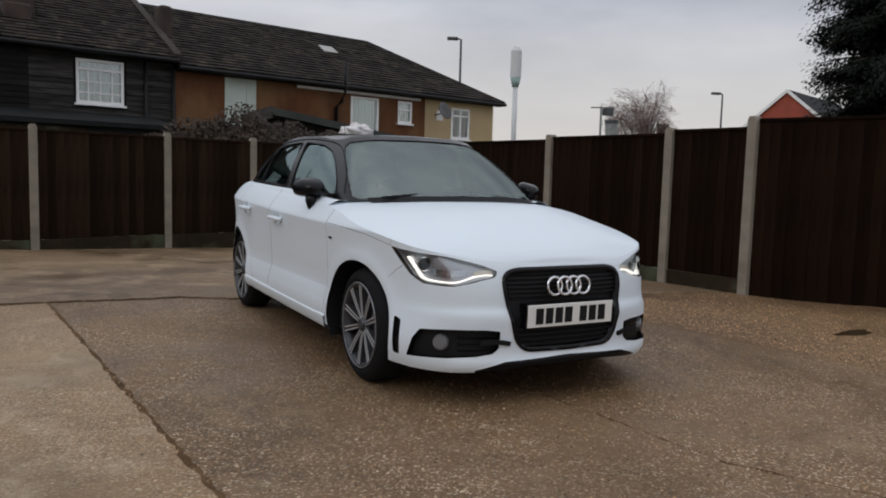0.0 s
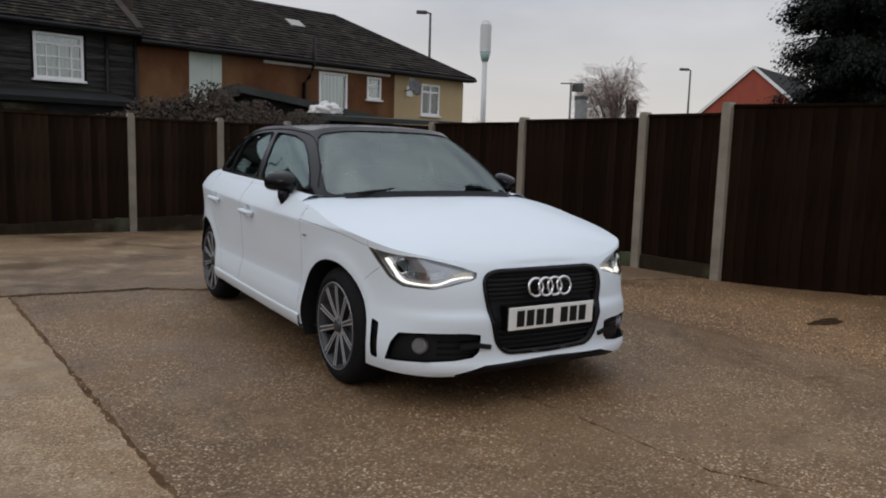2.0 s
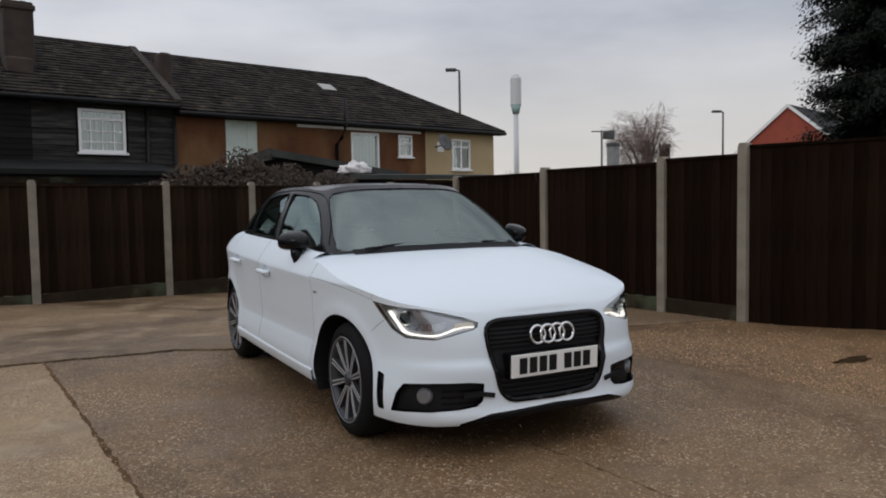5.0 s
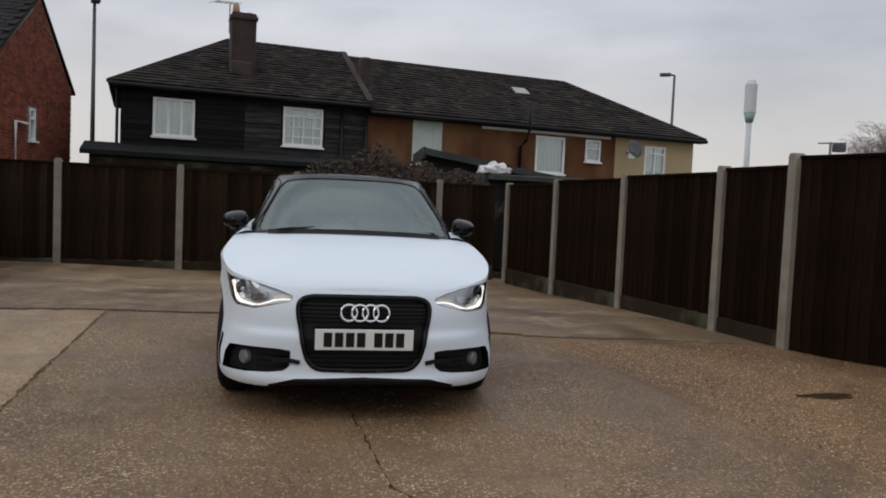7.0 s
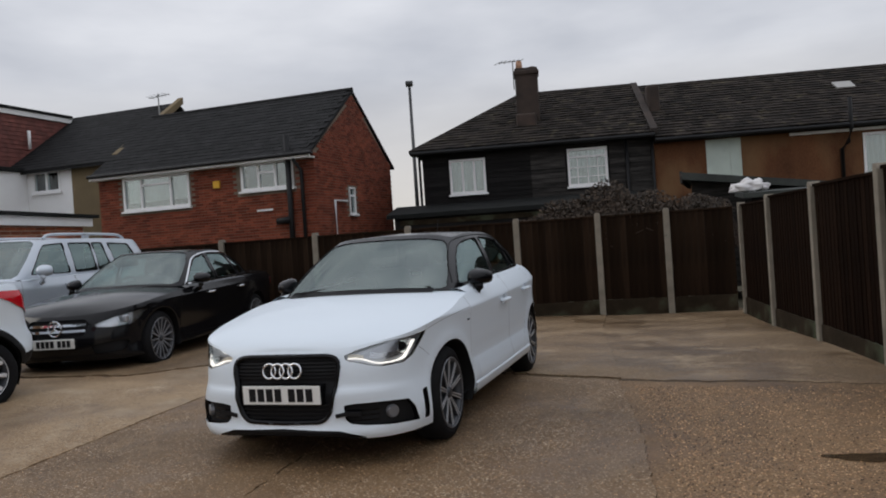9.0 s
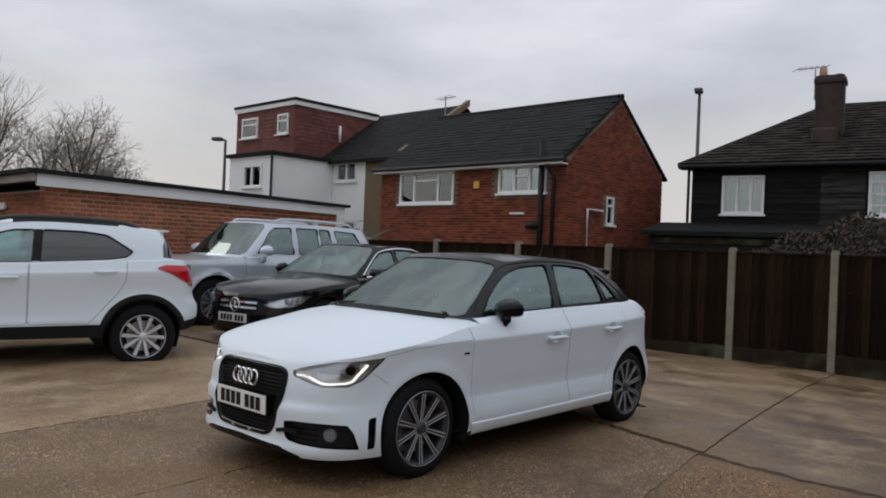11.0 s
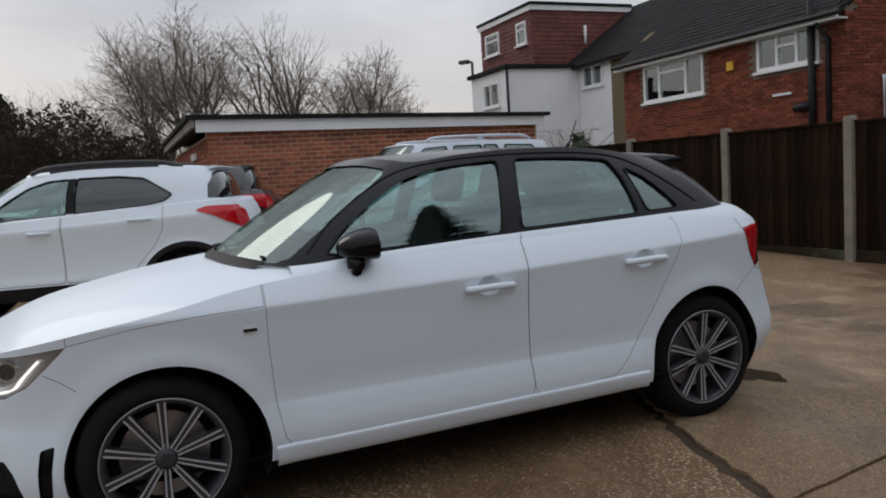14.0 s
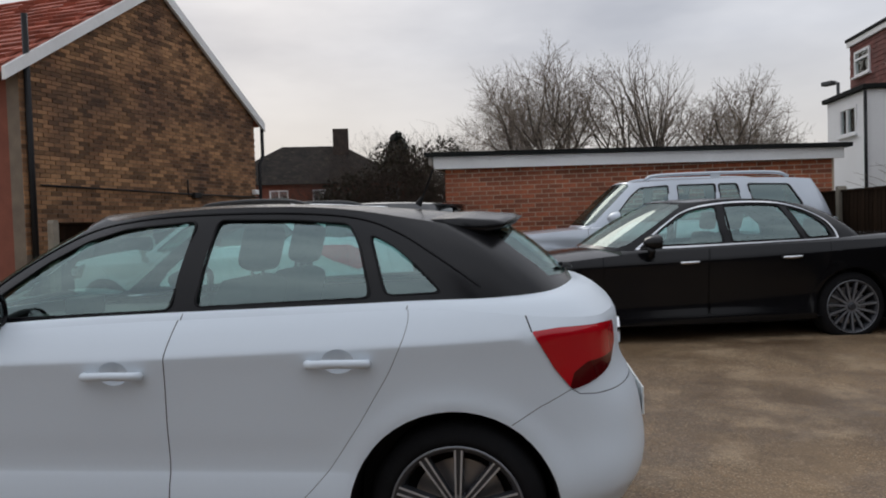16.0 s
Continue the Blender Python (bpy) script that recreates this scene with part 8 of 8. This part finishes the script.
def saloon():
    car = thing("car", "glossy black four-door saloon with chrome window trim, parked", "car", (-4.69, 2.80, .035), 9.2, "cars parked in the yard")
    outline = [(0, -.80, .70, .20), (.3, -.78, .705, .19), (.55, -.70, .725, .18), (.72, -.56, .75, .18), (.82, -.36, .785, .19), (.87, -.1, .825, .2), (.895, .2, .855, .22), (.903, .8, .905, .23), (.905, 1.4, .925, .23),
               (.905, 2.0, .94, .23), (.90, 2.6, .955, .24), (.885, 3.0, .965, .25), (.85, 3.35, .97, .26), (.78, 3.65, .965, .27), (.62, 3.83, .955, .28), (.32, 3.89, .95, .28), (0, 3.90, .95, .28)]
    front = [(.1, .15), (.2, .05), (.3, .01), (.42, 0), (.55, .02), (.66, .06), (.74, .11), (.82, .18), (1.0, .3)]
    side = [(-.75, .06), (-.65, .03), (-.58, .01), (-.5, .02), (-.40, .03), (-.2, .012), (-.05, 0), (0, 0), (.03, .012), (.10, .05), (.18, .09)]
    rear = [(.1, .2), (.25, .08), (.4, .01), (.55, 0), (.68, .01), (.72, .05), (.9, .04), (.96, .06), (1.05, .15)]
    base = [(0, .42, .955), (.4, .47, .95), (.64, .56, .935), (.76, .72, .92), (.785, 1.15, .93), (.79, 1.5, .94), (.79, 1.85, .95), (.785, 2.2, .96), (.76, 2.6, .97), (.70, 2.9, .985), (.60, 3.08, .995), (.3, 3.16, 1.0), (0, 3.18, 1.0)]
    top = [(0, 1.22, 1.40), (.3, 1.24, 1.395), (.46, 1.3, 1.38), (.54, 1.42, 1.37), (.575, 1.62, 1.385), (.58, 1.8, 1.39), (.58, 1.98, 1.388), (.575, 2.15, 1.378), (.56, 2.35, 1.35), (.53, 2.52, 1.32), (.46, 2.62, 1.305), (.25, 2.68, 1.315), (0, 2.69, 1.32)]
    sh = Shell(outline, front, side, rear, base, top, crease=[(-.9, .76), (.4, .80), (3.9, .90)], bulge=.03, crown=.045, arches=((0, .33, .375), (2.84, .33, .375)), flare=.012,
               hood=[(-.72, .72), (-.55, .80), (-.3, .86), (0, .91), (.3, .945), (.5, .958)])
    d1 = rounded(flank(sh, [(.45, 1.1), (.45, .62), (.52, .30), (1.44, .30), (1.44, .8), (1.50, 1.1)]), .04)
    d2 = rounded(flank(sh, [(1.505, 1.1), (1.447, .8), (1.447, .30), (2.35, .32), (2.46, .52), (2.60, .72), (2.66, 1.1)]), .04)
    lamp = [(sx(sh, .46), .60), (sx(sh, .62), .655), (sh.s_at(-.34), .715), (sh.s_at(-.22), .735), (sh.s_at(-.34), .65), (sh.s_at(-.46), .575), (sx(sh, .62), .55), (sx(sh, .48), .565)]
    gr = rounded([(q * sx(sh, x), z) for q, x, z in ((1, .36, .66), (1, .40, .60), (1, .34, .47), (-1, .34, .47), (-1, .40, .60), (-1, .36, .66))], .04)
    intake = rounded([(sx(sh, .42), .36), (sx(sh, .66), .40), (sh.s_at(-.50), .38), (sx(sh, .70), .27), (sx(sh, .45), .26)], .03)
    tail = rounded([(sh.s_at(3.55), .88), (sr(sh, .60), .91), (sr(sh, .42), .90), (sr(sh, .45), .74), (sh.s_at(3.66), .75)], .03)
    pairs = [("door", shrink(d1, .004), M_BLACKCAR, 0, ""), ("gap", d1, None, 0, ""), ("door", shrink(d2, .004), M_BLACKCAR, 0, ""), ("gap", d2, None, 0, ""), ("lamp_hole", lamp, None, 0, ""), ("intake", intake, M_MATTBLACK, -.03, ""), ("tail_hole", tail, None, 0, "")]
    w1 = [(.86, .965), (1.12, 1.15), (1.36, 1.28), (1.62, 1.325), (1.64, .975)]
    w2 = [(1.72, .98), (1.70, 1.33), (2.02, 1.335), (2.25, 1.315), (2.42, .99)]
    w3 = [(2.47, .995), (2.33, 1.30), (2.50, 1.24), (2.66, 1.13), (2.72, 1.005)]
    scr = [(0, .05), (.19, .05), (.222, .12), (.226, .5), (.222, .9), (.19, .965), (0, .965)]
    rs = [(1.0, .06), (.90, .06), (.86, .1), (.86, .5), (.868, .88), (.90, .94), (1.0, .94)]
    body, made = coachwork(car, sh, M_BLACKCAR, M_BLACKCAR, [("grille_hole", gr, None, 0, "")], pairs, [w1, w2, w3], scr, rs, .06, deck_crown=.05)
    for key, ob in made.items():
        if isinstance(key, tuple) and key[0] == "door":
            y0 = 1.16 if key[1] == 0 else 2.14
            p = [np.array(sh.wrap(sh.s_at(y), .80 + .02 * (y - 1), o)) * (key[2], 1, 1) for y, o in ((y0, .004), (y0 + .03, .035), (y0 + .17, .035), (y0 + .2, .004))]
            part("handle", tube(bmesh.new(), p, .014, 8), M_CHROME, ob, "chrome handle", smooth=True)
    for q in (1, -1):
        line = [(6.8 * u, t) for u, t in (sh.ut(y, z) for y, z in fine_line([(.80, .94), (1.10, 1.16), (1.36, 1.30), (1.7, 1.352), (2.05, 1.352), (2.3, 1.325), (2.52, 1.255), (2.70, 1.14), (2.77, 1.0), (2.70, .975), (2.2, .962), (1.6, .952), (1.0, .945), (.80, .94)], 4))]
        strip_along("chrome_trim", lambda a, b, o: sh.glasshouse(a / 6.8, b, o), line, .036, .012, M_CHROME, car, (q,), .012, "bright chrome window surround")
        simple_lamp(car, sh, lamp, q)
        tail_lens(car, sh, tail, q)
        door_mirror(car, (q * .94, .90, 1.0), q, M_BLACKCAR, .22, .14)
    g = new("grille")
    g.parent = car
    p, t = patches(gr, [], .05)
    sub("backing", mesh_of("backing", sh.wrap, p, t["rest"], M_MATTBLACK, off=-.03), g)
    for z in (.60, .535):
        strip_along("grille_bar", sh.wrap, [(s, z) for s in np.linspace(-sx(sh, .36), sx(sh, .36), 15)], .028, .0, M_CHROME, g, (1,), .03, "chrome grille bar")
    c = Vector(sh.wrap(1e-6, .568, .01))
    bm = bmesh.new()
    tube(bm, [c + Vector((.082 * math.cos(a), 0, .082 * math.sin(a))) for a in np.linspace(0, 2 * math.pi, 33)], .010, 8, caps=False)
    for k in range(3):
        a = math.pi / 2 + k * 2 * math.pi / 3
        tube(bm, [c, c + Vector((.08 * math.cos(a), 0, .08 * math.sin(a)))], .009, 6, .004)
    part("round_emblem", bm, M_CHROME, g, "round chrome emblem")
    plate(car, (0, -.815, .40), 2)
    for y in (0, 2.84):
        for q in (1, -1):
            wheel(car, (q * .865, y, .33), q, .33, .245, .225, 15, "dark", turn=y)
    cabin(car, .95, 1.5, 2.35, .38, .62, -1, .92)
    bm = bmesh.new()
    tube(bm, [(-.3, .55, .985), (.35, .60, .995)], .01, 6)
    part("wiper", bm, M_MATTBLACK, car)


def suv_silver():
    car = thing("car", "silver five-door off-road estate with roof rails, parked by garage", "car", (-7.42, 2.83, .06), 4.5, "cars parked in the yard")
    outline = [(0, -.82, .99, .36), (.35, -.80, .995, .36), (.6, -.74, 1.005, .34), (.76, -.62, 1.015, .34), (.85, -.42, 1.03, .35), (.90, -.1, 1.05, .36), (.915, .3, 1.08, .37), (.92, .9, 1.10, .37), (.92, 1.5, 1.11, .37), (.92, 2.2, 1.12, .37),
               (.915, 2.8, 1.13, .37), (.90, 3.3, 1.13, .39), (.87, 3.6, 1.13, .41), (.78, 3.78, 1.13, .43), (.6, 3.85, 1.13, .43), (.3, 3.88, 1.13, .43), (0, 3.88, 1.13, .43)]
    front = [(.2, .15), (.35, .03), (.5, 0), (.7, .01), (.85, .03), (.95, .07), (1.05, .14), (1.2, .25)]
    side = [(.2, .06), (.4, .02), (.55, 0), (.7, .012), (.85, .008), (.97, .002), (1.02, .01), (1.1, .04), (1.2, .07)]
    rear = [(.2, .1), (.45, .02), (.6, 0), (.75, .02), (1.0, .03), (1.2, .06)]
    base = [(0, .42, 1.11), (.42, .46, 1.105), (.66, .53, 1.10), (.78, .66, 1.10), (.81, 1.1, 1.11), (.815, 1.5, 1.12), (.815, 1.9, 1.125), (.815, 2.4, 1.13), (.81, 2.9, 1.135), (.80, 3.3, 1.14), (.72, 3.68, 1.145), (.4, 3.76, 1.145), (0, 3.78, 1.145)]
    top = [(0, 1.08, 1.70), (.35, 1.10, 1.695), (.53, 1.14, 1.685), (.61, 1.24, 1.675), (.65, 1.5, 1.685), (.655, 1.75, 1.69), (.655, 2.05, 1.69), (.655, 2.45, 1.69), (.65, 2.85, 1.685), (.645, 3.15, 1.675), (.60, 3.46, 1.655), (.35, 3.56, 1.655), (0, 3.58, 1.655)]
    sh = Shell(outline, front, side, rear, base, top, None, .02, .04, ((0, .38, .44), (2.78, .38, .44)), .03, hood=[(-.72, 1.0), (-.5, 1.035), (-.2, 1.065), (.1, 1.09), (.4, 1.11), (.5, 1.115)])
    d1 = rounded(flank(sh, [(.55, 1.3), (.55, .62), (.62, .42), (1.62, .42), (1.62, 1.3)]), .04)
    d2 = rounded(flank(sh, [(1.628, 1.3), (1.628, .42), (2.26, .42), (2.36, .70), (2.62, .88), (2.62, 1.3)]), .04)
    lamp = rounded([(sx(sh, .50), .96), (sx(sh, .70), .985), (sh.s_at(-.42), .97), (sh.s_at(-.42), .83), (sx(sh, .70), .80), (sx(sh, .54), .82)], .03)
    gr = rounded([(q * sx(sh, x), z) for q, x, z in ((1, .47, .95), (1, .47, .80), (1, .36, .64), (-1, .36, .64), (-1, .47, .80), (-1, .47, .95))], .04)
    pairs = [("door", shrink(d1, .004), M_SILVER, 0, ""), ("gap", d1, None, 0, ""), ("door", shrink(d2, .004), M_SILVER, 0, ""), ("gap", d2, None, 0, ""), ("lamp_hole", lamp, None, 0, ""),
             ("fog_intake", rounded([(sx(sh, .5), .58), (sx(sh, .72), .58), (sx(sh, .72), .46), (sx(sh, .5), .46)], .03), M_MATTBLACK, -.03, ""),
             ("side_step", flank(sh, [(.45, .30), (.45, .425), (2.33, .425), (2.33, .30)]), M_SILVER, .03, "")]
    ws = [[(.86, 1.17), (1.14, 1.50), (1.26, 1.60), (1.62, 1.62), (1.62, 1.165)], [(1.74, 1.17), (1.74, 1.62), (2.22, 1.62), (2.22, 1.175)], [(2.27, 1.175), (2.27, 1.62), (2.50, 1.615), (2.58, 1.20), (2.56, 1.175)], [(2.70, 1.185), (2.64, 1.61), (3.16, 1.59), (3.30, 1.34), (3.30, 1.20)]]
    scr = [(0, .05), (.19, .05), (.222, .12), (.226, .5), (.222, .9), (.19, .96), (0, .96)]
    rs = [(1.0, .08), (.90, .08), (.86, .12), (.86, .5), (.868, .86), (.90, .92), (1.0, .92)]
    body, made = coachwork(car, sh, M_SILVER, M_SILVER, [("grille_hole", gr, None, 0, "")], pairs, ws, scr, rs, .06)
    for key, ob in made.items():
        if isinstance(key, tuple) and key[0] == "door":
            y0 = 1.36 if key[1] == 0 else 2.36
            p = [np.array(sh.wrap(sh.s_at(y), 1.0, o)) * (key[2], 1, 1) for y, o in ((y0, .004), (y0 + .03, .035), (y0 + .17, .035), (y0 + .2, .004))]
            part("handle", tube(bmesh.new(), p, .015, 8), M_SILVER, ob, smooth=True)
    g = new("grille")
    g.parent = car
    p, t = patches(gr, [], .06)
    sub("backing", mesh_of("backing", sh.wrap, p, t["rest"], M_MATTBLACK, off=-.03), g)
    for z in (.92, .87, .82):
        strip_along("grille_bar", sh.wrap, [(s, z) for s in np.linspace(-sx(sh, .42), sx(sh, .42), 13)], .02, .0, M_GREYPLASTIC, g, (1,), .03)
    for q in (1, -1):
        simple_lamp(car, sh, lamp, q)
        door_mirror(car, (q * .99, .86, 1.21), q, M_SILVER, .22, .17)
        rail = new("roof_rail")
        rail.parent = car
        part("rail_bar", tube(bmesh.new(), fine_line([(q * .585, 1.35, 1.70), (q * .59, 1.5, 1.755), (q * .59, 2.2, 1.765), (q * .585, 3.0, 1.75), (q * .58, 3.2, 1.69)], 5), .022, 8), M_SILVER, rail, smooth=True)
        part("rail_foot", bx(q * .59 - .02, q * .59 + .02, 2.2, 2.32, 1.68, 1.76), M_SILVER, rail)
    plate(car, (0, -.845, .58), 2)
    for y in (0, 2.78):
        for q in (1, -1):
            wheel(car, (q * .885, y, .38), q, .38, .235, .26, 12, "pairs", turn=y)
    cabin(car, .92, 1.45, 2.35, .62, .66, -1, 1.10)
    part("wiper", tube(bmesh.new(), [(-.5, .55, 1.14), (.1, .58, 1.155)], .01, 6), M_MATTBLACK, car)


def crossover(at, rz, paint, label, cladding, full=True):
    car = thing("car", label, "car", at, rz, "cars parked in the yard")
    outline = [(0, -.86, .93, .3), (.35, -.84, .93, .28), (.6, -.75, .945, .27), (.76, -.58, .96, .28), (.84, -.3, .985, .3), (.875, .1, 1.01, .32), (.885, .6, 1.035, .33), (.89, 1.2, 1.06, .33), (.89, 1.7, 1.08, .33), (.885, 2.2, 1.11, .34), (.87, 2.6, 1.13, .36), (.83, 2.95, 1.14, .38), (.74, 3.18, 1.14, .40), (.55, 3.31, 1.13, .41), (.28, 3.37, 1.12, .41), (0, 3.38, 1.12, .41)]
    up, tail_y = .012, 2.555
    short = lambda y: y if y < tail_y else tail_y + (y - tail_y) * .80
    outline = [(x, short(y), z + up, b) for x, y, z, b in outline]
    front = [(.2, .15), (.35, .03), (.5, 0), (.7, .02), (.85, .06), (.95, .12), (1.1, .22)]
    side = [(-.75, .06), (-.6, .03), (-.5, .01), (-.4, .025), (-.2, .02), (-.05, 0), (0, -.002), (.02, .008), (.08, .035), (.16, .07), (.3, .12)]
    rear = [(.2, .15), (.38, .05), (.5, 0), (.66, 0), (.74, .05), (.9, .07), (1.05, .12), (1.2, .2)]
    base = [(0, .25, 1.04), (.4, .30, 1.035), (.64, .40, 1.03), (.76, .55, 1.03), (.785, .95, 1.055), (.79, 1.3, 1.07), (.79, 1.6, 1.085), (.785, 1.9, 1.10), (.765, 2.3, 1.12), (.73, 2.65, 1.14), (.64, 2.90, 1.15), (.34, 3.02, 1.155), (0, 3.04, 1.155)]
    top = [(0, 1.0, 1.495), (.3, 1.02, 1.49), (.48, 1.08, 1.475), (.56, 1.18, 1.46), (.60, 1.4, 1.48), (.61, 1.6, 1.49), (.61, 1.8, 1.49), (.605, 2.0, 1.485), (.595, 2.25, 1.48), (.575, 2.5, 1.470), (.50, 2.74, 1.452), (.28, 2.84, 1.458), (0, 2.86, 1.46)]
    base, top = [(x, short(y), z + up - .02) for x, y, z in base], [(x, short(y), z + up + .01) for x, y, z in top]
    sh = Shell(outline, front, side, rear, base, top, [(-.9, .90), (.4, .95), (3.4, 1.06)], .03, .045, ((0, .335, .40), (2.555, .335, .40)), .018, hood=[(-.74, 1.0), (-.5, 1.045), (-.2, 1.08), (.1, 1.10), (.3, 1.105), (.4, 1.107)])
    d1 = rounded(flank(sh, [(.48, 1.25), (.48, .68), (.55, .47), (1.45, .475), (1.45, 1.25)]), .04)
    d2 = rounded(flank(sh, [(1.456, 1.25), (1.456, .475), (2.02, .48), (2.12, .60), (2.28, .78), (2.36, .92), (2.38, 1.25)]), .04)
    lamp = rounded([(sx(sh, .48), .86), (sx(sh, .66), .91), (sh.s_at(-.28), .94), (sh.s_at(-.40), .80), (sx(sh, .60), .75)], .03)
    tail = rounded([(a, z + up) for a, z in ((sh.s_at(2.66), 1.058), (sh.s_at(2.76), 1.092), (sr(sh, .68), 1.085), (sr(sh, .54), 1.03), (sr(sh, .52), .88), (sr(sh, .62), .84), (sh.s_at(2.95), .93), (sh.s_at(2.82), 1.000))], .03)
    clad = [((c, r), circle(*a[:2], a[2] + .055)) for c, r, a in ((0, 0, sh.arches[0]), (1, 0, sh.arches[1]))]
    low = flank(sh, [(-.2, .2), (-.2, .43), (.3, .445), (2.2, .47), (2.74, .46), (2.74, .2)])
    end = [(sh.s_at(2.735), .2), (sh.s_at(2.735), .46), (sr(sh, .6), .52), (sh.total + .1, .53), (sh.total + .1, .2)]
    mat = M_CLADDING if cladding else paint
    pairs = [("arch_trim", flank(sh, clad[0][1]), mat, .012, ""), ("arch_trim", flank(sh, clad[1][1]), mat, .012, ""), ("sill_cladding", low, mat, .006, "dark plastic sill cladding" if cladding else ""), ("rear_cladding", end, mat, .004, ""),
             ("door", shrink(d1, .004), paint, 0, ""), ("gap", d1, None, 0, ""), ("door", shrink(d2, .004), paint, 0, ""), ("gap", d2, None, 0, ""), ("lamp_hole", lamp, None, 0, ""), ("tail_hole", tail, None, 0, "")]
    gr = rounded([(q * sx(sh, x), z) for q, x, z in ((1, .42, .84), (1, .40, .74), (1, .3, .66), (-1, .3, .66), (-1, .40, .74), (-1, .42, .84))], .04)
    ws = [[(.70, 1.062), (.95, 1.25), (1.12, 1.355), (1.30, 1.41), (1.50, 1.42), (1.48, 1.088)], [(1.55, 1.093), (1.57, 1.422), (1.95, 1.418), (2.18, 1.39), (2.44, 1.22), (2.36, 1.158), (2.2, 1.132)]]
    ws = [[(y, z + up) for y, z in w] for w in ws]
    scr = [(0, .05), (.19, .05), (.222, .12), (.226, .5), (.222, .9), (.19, .96), (0, .96)]
    rs = [(1.0, .06), (.86, .06), (.80, .10), (.815, .45), (.858, .80), (.90, .88), (1.0, .88)]
    body, made = coachwork(car, sh, paint, paint, [("grille", gr, M_MATTBLACK, -.02, "")], pairs, ws, scr, rs, .06, glass_mats={1: M_GLASS_DARK, "rear": M_GLASS_DARK})
    for key, ob in made.items():
        if isinstance(key, tuple) and key[0] == "door":
            y0, z = (1.16, .95) if key[1] == 4 else (2.06, 1.02)
            p = [np.array(sh.wrap(sh.s_at(y), z, o)) * (key[2], 1, 1) for y, o in ((y0, .004), (y0 + .03, .035), (y0 + .17, .035), (y0 + .2, .004))]
            part("handle", tube(bmesh.new(), p, .014, 8), paint, ob, smooth=True)
    fn = lambda a, b, o: sh.glasshouse(a, b, o)
    for q in (1, -1):
        simple_lamp(car, sh, lamp, q)
        tail_lens(car, sh, tail, q)
        door_mirror(car, (q * .955, .70, 1.15), q, paint, .23, .17)
        strip_along("pillar_cover", fn, [sh.ut(y, z + up) for y, z in ((1.515, 1.10), (1.52, 1.3), (1.535, 1.42))], .024, .012, M_GLOSSBLACK, car, (q,), .01)
        if full:
            line = [(6.8 * u, t) for u, t in (sh.ut(y, z + up) for y, z in ((.66, 1.040), (1.0, 1.060), (1.5, 1.080), (2.2, 1.118), (2.36, 1.140)))]
            strip_along("chrome_strip", lambda a, b, o: sh.glasshouse(a / 6.8, b, o), line, .03, .010, M_CHROME, car, (q,), .012)
            rail = new("roof_rail")
            rail.parent = car
            part("rail_bar", tube(bmesh.new(), fine_line([(q * .56, 1.12, 1.500), (q * .57, 1.3, 1.550), (q * .575, 1.8, 1.566), (q * .565, 2.3, 1.546), (q * .545, 2.52, 1.490)], 5), .022, 8), M_GREYPLASTIC, rail, "black roof rail", smooth=True)
            part("rail_web", bx(q * .57 - .012, q * .57 + .012, 1.3, 2.3, 1.49, 1.55), M_GREYPLASTIC, rail)
    bm = bmesh.new()
    prism(bm, [(2.60, 1.480), (2.80, 1.488), (2.86, 1.474), (2.74, 1.450)], -.48, .48, "x")
    part("roof_spoiler", bm, paint, car)
    for y in (0, 2.555):
        for q in (1, -1):
            wheel(car, (q * .86, y, .335), q, .335, .225, .215, 10, "silver", turn=.2 + y)
    cabin(car, .85, 1.3, 2.1, .55, .62, -1, 1.03)
    return car


saloon()
suv_silver()
crossover((-5.40, -1.72, .01), -17, M_WHITE, "white compact crossover with dark sill cladding and roof rails", True)
crossover((-7.90, -1.02, .07), -16, material("dark_grey_paint", (.02, .021, .023), (.015, .016, .017), .3, coat=1.0, bump=0), "dark grey hatchback parked beside the garage", False, False)
